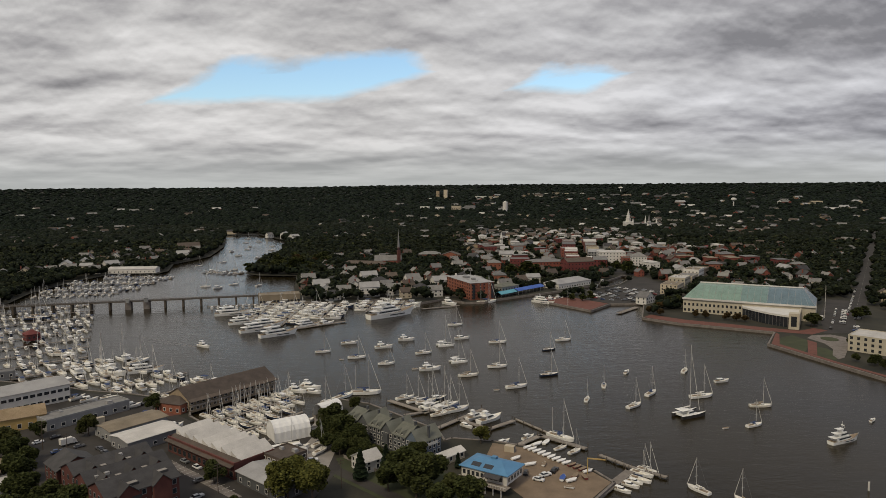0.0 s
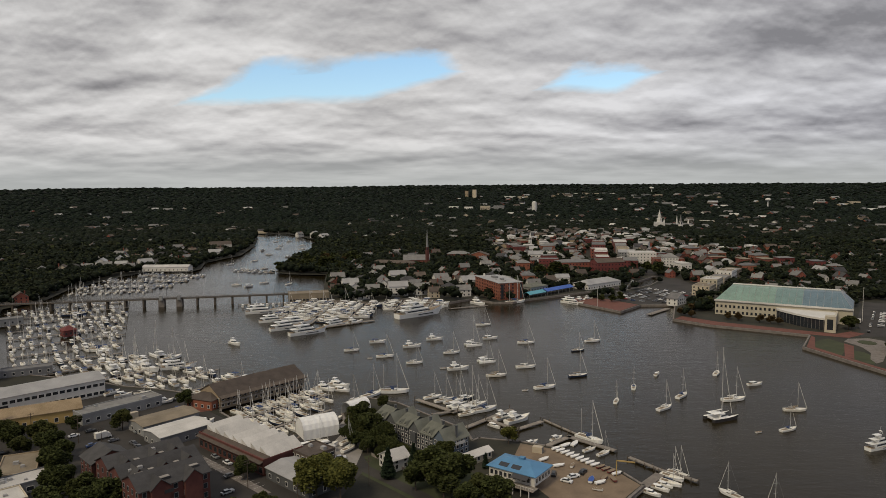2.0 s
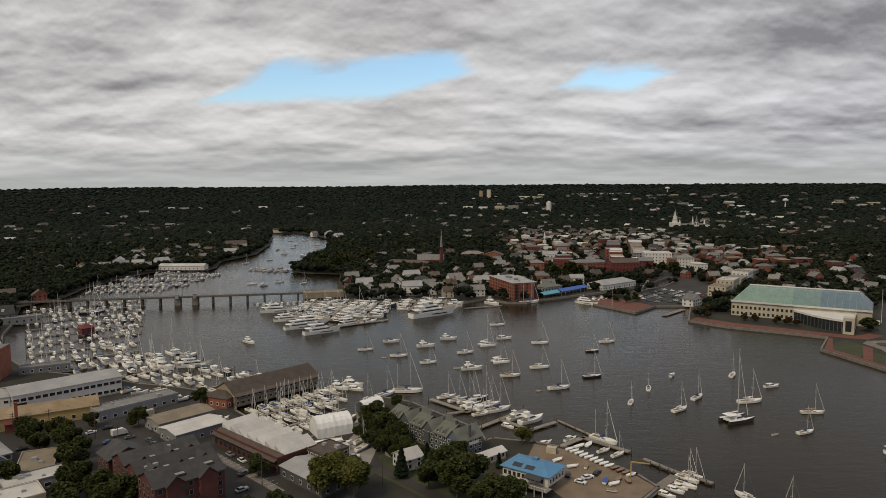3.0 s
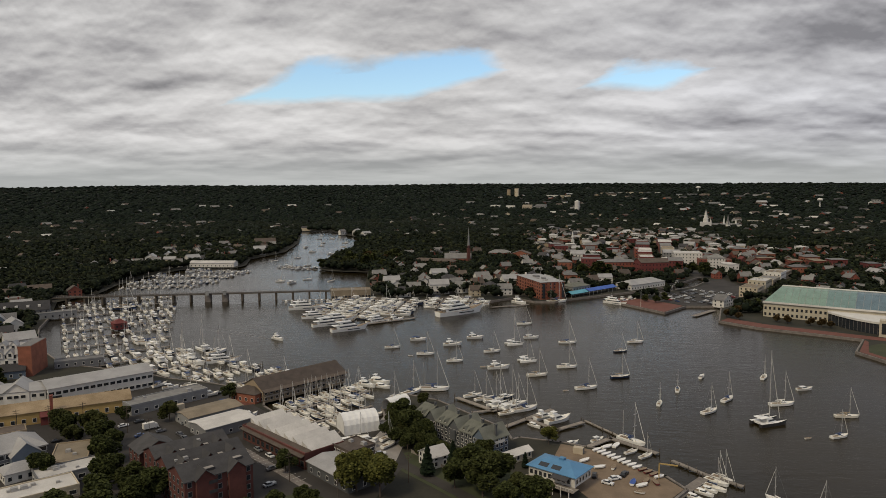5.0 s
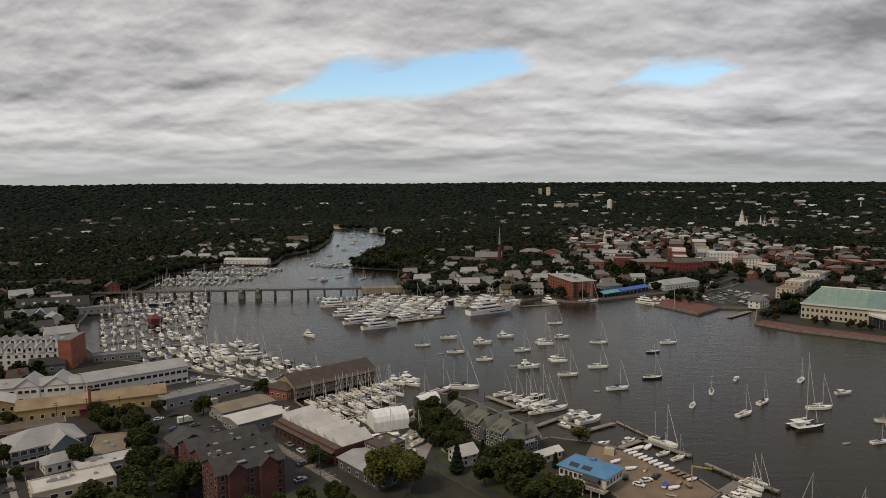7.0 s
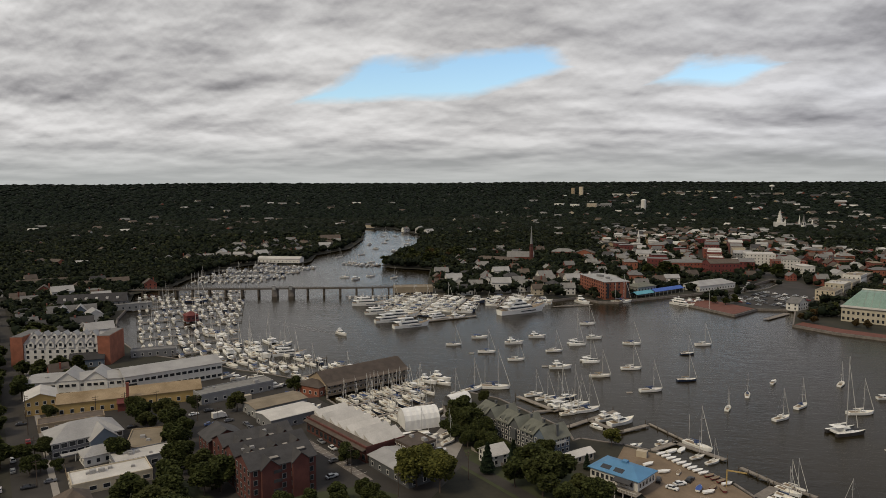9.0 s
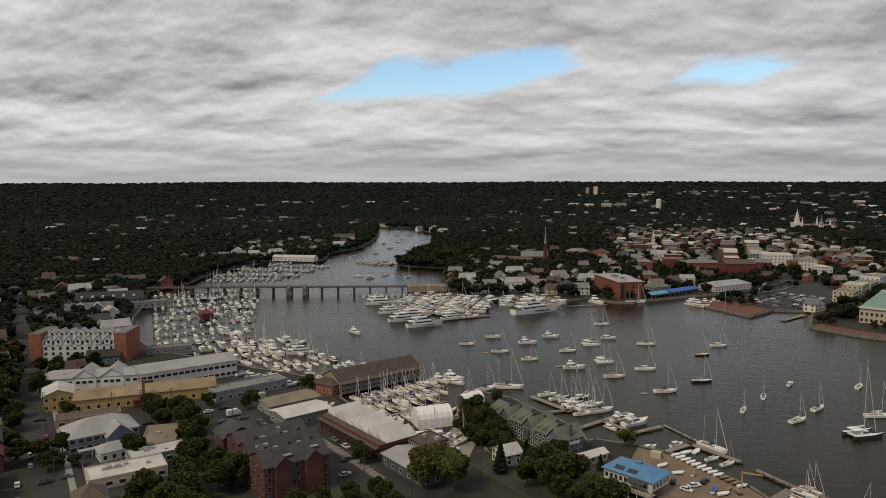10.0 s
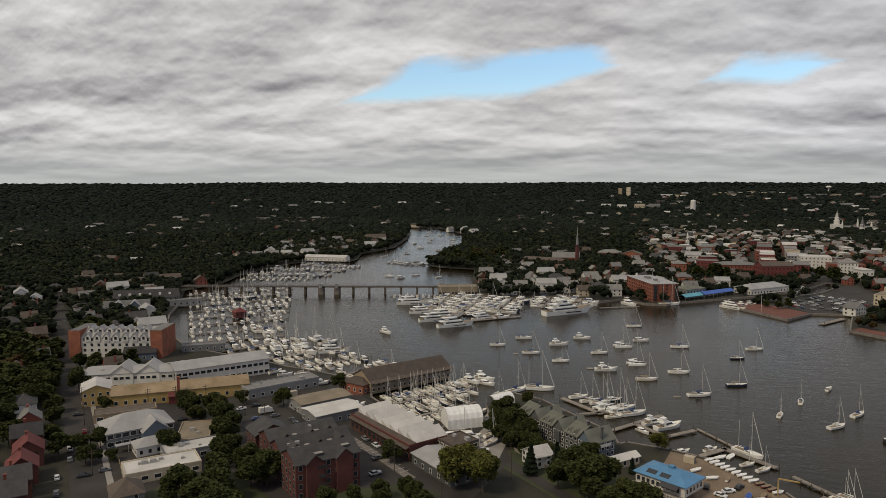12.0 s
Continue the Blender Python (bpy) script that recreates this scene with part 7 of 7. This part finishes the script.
# above the bridge
berths(-408, 690, -330, 712, 7, 0.6, seed=51)
berths(-420, 735, -322, 742, 7, 0.4, seed=52)
berths(-420, 785, -322, 782, 7, 0.3, seed=53)
berths(-402, 836, -318, 822, 7, 0.3, seed=54)
berths(-300, 884, -244, 858, 8, 0.3, seed=55)
for i, (x, y) in enumerate(((-314, 1080), (-328, 1182), (-310, 992), (-292, 886), (-256, 754), (-230, 770), (-239, 743), (-339, 1239), (-285, 1170), (-275, 1046), (-268, 900), (-200, 760), (-347, 1331), (-390, 1409), (-330, 950), (-345, 1150), (-300, 1240), (-370, 1320))):
    moor(("b_motor_white", "b_sail_white", "b_sail_blue")[i % 3], x, y, 20 + 15 * (i % 4), 1.1)
dock(145, 578, 168, 606, 4.5, "short concrete-decked pier on the quay")

# ---- cars, poles and yard clutter ----
def car(m, paint, label, near=True):
    ob = root("car", m, label, "car", "parked cars")
    g = Geo().extrude_x([(-0.85, 0.3), (0.85, 0.3), (0.9, 0.6), (0.82, 0.95), (-0.82, 0.95), (-0.9, 0.6)], -2.2, 2.2)
    if not near:
        for x in (-1.4, 1.4):
            g.box(x - 0.3, x + 0.3, -0.86, 0.86, 0, 0.6, 1)
    part("body", g.mesh("body", paint, TYRE), ob)
    part("glasshouse", Geo().add([(-1.7, -0.78, 0.95), (1.0, -0.78, 0.95), (1.0, 0.78, 0.95), (-1.7, 0.78, 0.95), (-1.2, -0.62, 1.42), (0.3, -0.62, 1.42), (0.3, 0.62, 1.42), (-1.2, 0.62, 1.42)], [(0, 1, 5, 4), (1, 2, 6, 5), (2, 3, 7, 6), (3, 0, 4, 7)]).mesh("glasshouse", GLASS), ob)
    part("roof", Geo().box(-1.25, 0.35, -0.64, 0.64, 1.42, 1.5, top=0.94).mesh("roof", paint), ob)
    wh = Geo().tube((0, -0.1, 0), (0, 0.1, 0), 0.33, n=10).mesh("wheel", TYRE)
    if not near:
        return ob
    for x in (-1.4, 1.4):
        for y in (-0.8, 0.8):
            part("wheel", wh, ob, at=pose(x, y, 0.33))
    return ob


CAR_KEYS = ["white", "silver", "black", "grey", "red", "blue"]
CAR_MIX = ["white"] * 4 + ["silver"] * 4 + ["black"] * 4 + ["grey"] * 4 + ["red", "blue"]
for p, n in zip(CAR_PAINTS, CAR_KEYS):
    KINDS["farcar_" + n] = lambda m, p=p, n=n: car(m, p, "parked " + n + " saloon car in a row", False)
    KINDS["car_" + n] = lambda m, p=p, n=n: car(m, p, "parked " + n + " saloon car on asphalt")


def park(x, y, ang, z=0.13):
    moor(("car_" if math.hypot(x, y) < 400 else "farcar_") + rng.choice(CAR_MIX), x, y, ang, rng.uniform(0.95, 1.08), LAND + z)


for i, (x, y) in enumerate(((-223, 236), (-212, 228), (-204, 219), (-196, 204), (-186, 193), (-252, 262), (-262, 276), (-178, 184))):
    park(x, y, 134)
park(-221, 246, 134)
for x, y, a in ((-172, 290, 50), (-178, 284, 50), (-168, 296, 50), (-196, 262, 44), (-190, 270, 44), (-90, 250, 50), (-95, 262, -41), (-102, 268, -41), (-188, 208, 40), (-184, 214, 40), (-152, 285, 45), (-158, 279, 45), (-204, 270, 34), (-210, 266, 34), (-218, 262, 34), (-65, 258, 40), (-52, 268, 20), (34, 248, -30), (37, 252, 30), (30, 254, 80), (41, 256, 60)):
    park(x, y, a, 0.06)
for x, y, a in ((-196, 300, 52), (-204, 296, 52), (-150, 340, 60), (-118, 268, 50), (-112, 262, 50), (-124, 274, 50), (-138, 278, 140), (-142, 282, 140), (-86, 236, 50), (-232, 268, 36), (-240, 264, 36), (-146, 296, 50)):
    park(x, y, a, 0.06)
LOT = [(128, 654), (148, 627), (176, 627), (192, 642), (230, 702), (222, 782), (216, 776), (194, 736)]
for row in range(9):
    for i in range(26):
        x, y = 132 + 0.62 * 3.1 * i + 0.78 * 9 * row, 652 + 0.78 * 3.1 * i - 0.62 * 9 * row
        if inside(x, y, LOT) and rng.random() < 0.38:
            park(x, y, -38 + rng.uniform(-3, 3), 0.06)
for row, off in ((0, 0.0), (1, 6.5), (2, 16.0)):
    for i in range(13):
        if rng.random() < 0.75:
            park(281 + 4.0 * i + 0.85 * off, 505 + 6.6 * i - 0.52 * off, 148 if row else 58, 0.08)
for i in range(11):
    park(322 + i * 15 * 0.535, 556 + i * 15 * 0.845, 57.7, 0.13)


def pole(x, y, h, label="wooden utility pole with crossarms"):
    ob = root("utility_pole", pose(x, y, LAND, 0, 0, rng.uniform(30, 60)), label, "pole", "poles")
    part("shaft", Geo().tube((0, 0, -0.5), (0, 0, h), 0.17, 0.12, 6).mesh("shaft", BARK), ob)
    for z in (h - 0.8, h - 1.8):
        part("crossarm", Geo().box(-1.3, 1.3, -0.08, 0.08, z, z + 0.16).mesh("crossarm", BARK), ob)


for x, y, h in ((-57, 220, 11), (-37, 243, 11), (-80, 240, 11), (-245, 272, 11), (-228, 254, 11), (-204, 230, 10), (-186, 210, 10), (-205, 287, 10), (-192, 292, 10), (-166, 283, 12), (-150, 272, 11), (-215, 280, 10)):
    pole(x, y, h)
ob = root("flagpole", pose(109, 612, LAND), "tall white flagpole on the plaza", "flagpole")
part("shaft", Geo().tube((0, 0, -0.3), (0, 0, 18), 0.16, 0.08, 6).mesh("shaft", WHITE), ob)
ob = root("flagpole", pose(298, 545, LAND), "tall slim pole beside the hall", "flagpole")
part("shaft", Geo().tube((0, 0, -0.3), (0, 0, 26), 0.2, 0.1, 6).mesh("shaft", WHITE), ob)
ob = root("channel_marker", pose(150, 241, 0), "white channel marker post in the water", "marker")
part("post", Geo().tube((0, 0, -1), (0, 0, 3.2), 0.35, 0.3, 8).mesh("post", WHITE), ob)
# boats ashore in the yard
for kind, x, y, a in (("b_sail_white", -64, 283, 20), ("b_motor_white", -59, 279, 30), ("b_motor_white", -67, 277, 35), ("b_sail_blue", -52, 284, 60), ("b_motor_white", -128, 300, 40), ("b_motor_blue", -138, 322, 10), ("b_motor_white", -152, 336, 40), ("b_sail_white", -170, 350, 30), ("b_motor_white", -178, 346, 35), ("b_motor_blue", -186, 350, 60), ("b_motor_white", -120, 306, 52), ("b_sail_white", -50, 276, 60)):
    moor(kind, x, y, a, 0.85, LAND + 0.9)


def truck(x, y, ang):
    ob = root("box_truck", pose(x, y, LAND + 0.05, 0, 0, ang), "white box truck parked on asphalt", "truck", "trucks")
    part("cargo_box", Geo().box(-3.4, 1.4, -1.15, 1.15, 0.9, 3.3).mesh("cargo_box", WHITE), ob)
    part("cab", Geo().add([(1.5, -1.05, 0.6), (3.3, -1.05, 0.6), (3.3, 1.05, 0.6), (1.5, 1.05, 0.6), (1.5, -1.0, 2.4), (2.6, -1.0, 2.4), (2.6, 1.0, 2.4), (1.5, 1.0, 2.4)], [(4, 5, 6, 7), (0, 1, 5, 4), (1, 2, 6, 5), (2, 3, 7, 6), (3, 0, 4, 7), (3, 2, 1, 0)]).mesh("cab", WHITE), ob)
    part("windscreen", Geo().add([(3.0, -0.9, 1.55), (2.68, -0.9, 2.3), (2.68, 0.9, 2.3), (3.0, 0.9, 1.55)], [(0, 1, 2, 3)]).mesh("windscreen", GLASS), ob)
    for wx in (-2.4, 2.4):
        for wy in (-1.0, 1.0):
            part("wheel", Geo().tube((wx, wy - 0.12, 0.45), (wx, wy + 0.12, 0.45), 0.45, n=10).mesh("wheel", TYRE), ob)


truck(292, 538, 58)
truck(-191, 256, 40)
truck(-158, 288, 50)
truck(-128, 272, 45)


def crate(x, y, ang, mat, label, l=6.0):
    ob = root("storage_container", pose(x, y, LAND, 0, 0, ang), label, "container")
    part("shell", Geo().box(0, l, 0, 2.4, 0, 2.5).mesh("shell", mat), ob)
    part("door", Geo().box(l, l + 0.06, 0.1, 2.3, 0.1, 2.4).mesh("door", ROOF_GREY), ob)


crate(-60, 272, 35, WHITE, "white storage container in the boatyard")
crate(-146, 262, 45, GREYWALL, "grey storage container by the workshops", 9)
crate(-136, 268, 45, WHITE, "white storage container by the workshops", 9)
crate(-160, 312, 52, CREAM, "cream storage container beside the shed")
crate(24, 276, -20, CREAM, "pale storage shed on the club yard", 4)


def fence(x0, y0, x1, y1, h, mat, label):
    d = Vector((x1 - x0, y1 - y0))
    ob = root("fence", pose(x0, y0, LAND, 0, 0, math.degrees(math.atan2(d.y, d.x))), label, "fence")
    part("panel", Geo().box(0, d.length, -0.04, 0.04, 0.1, h).mesh("panel", mat), ob)
    n = int(d.length / 3)
    for i in range(n + 1):
        part("post", Geo().box(-0.08, 0.08, -0.08, 0.08, -0.3, h + 0.15).mesh("post", mat), ob, at=pose(d.length * i / n, 0, 0))


fence(-188, 226, -168, 205, 1.6, TANWALL, "tan board fence along the footpath")
fence(-40, 271, -12, 243, 1.4, TIMBER, "grey timber fence beside the lane")
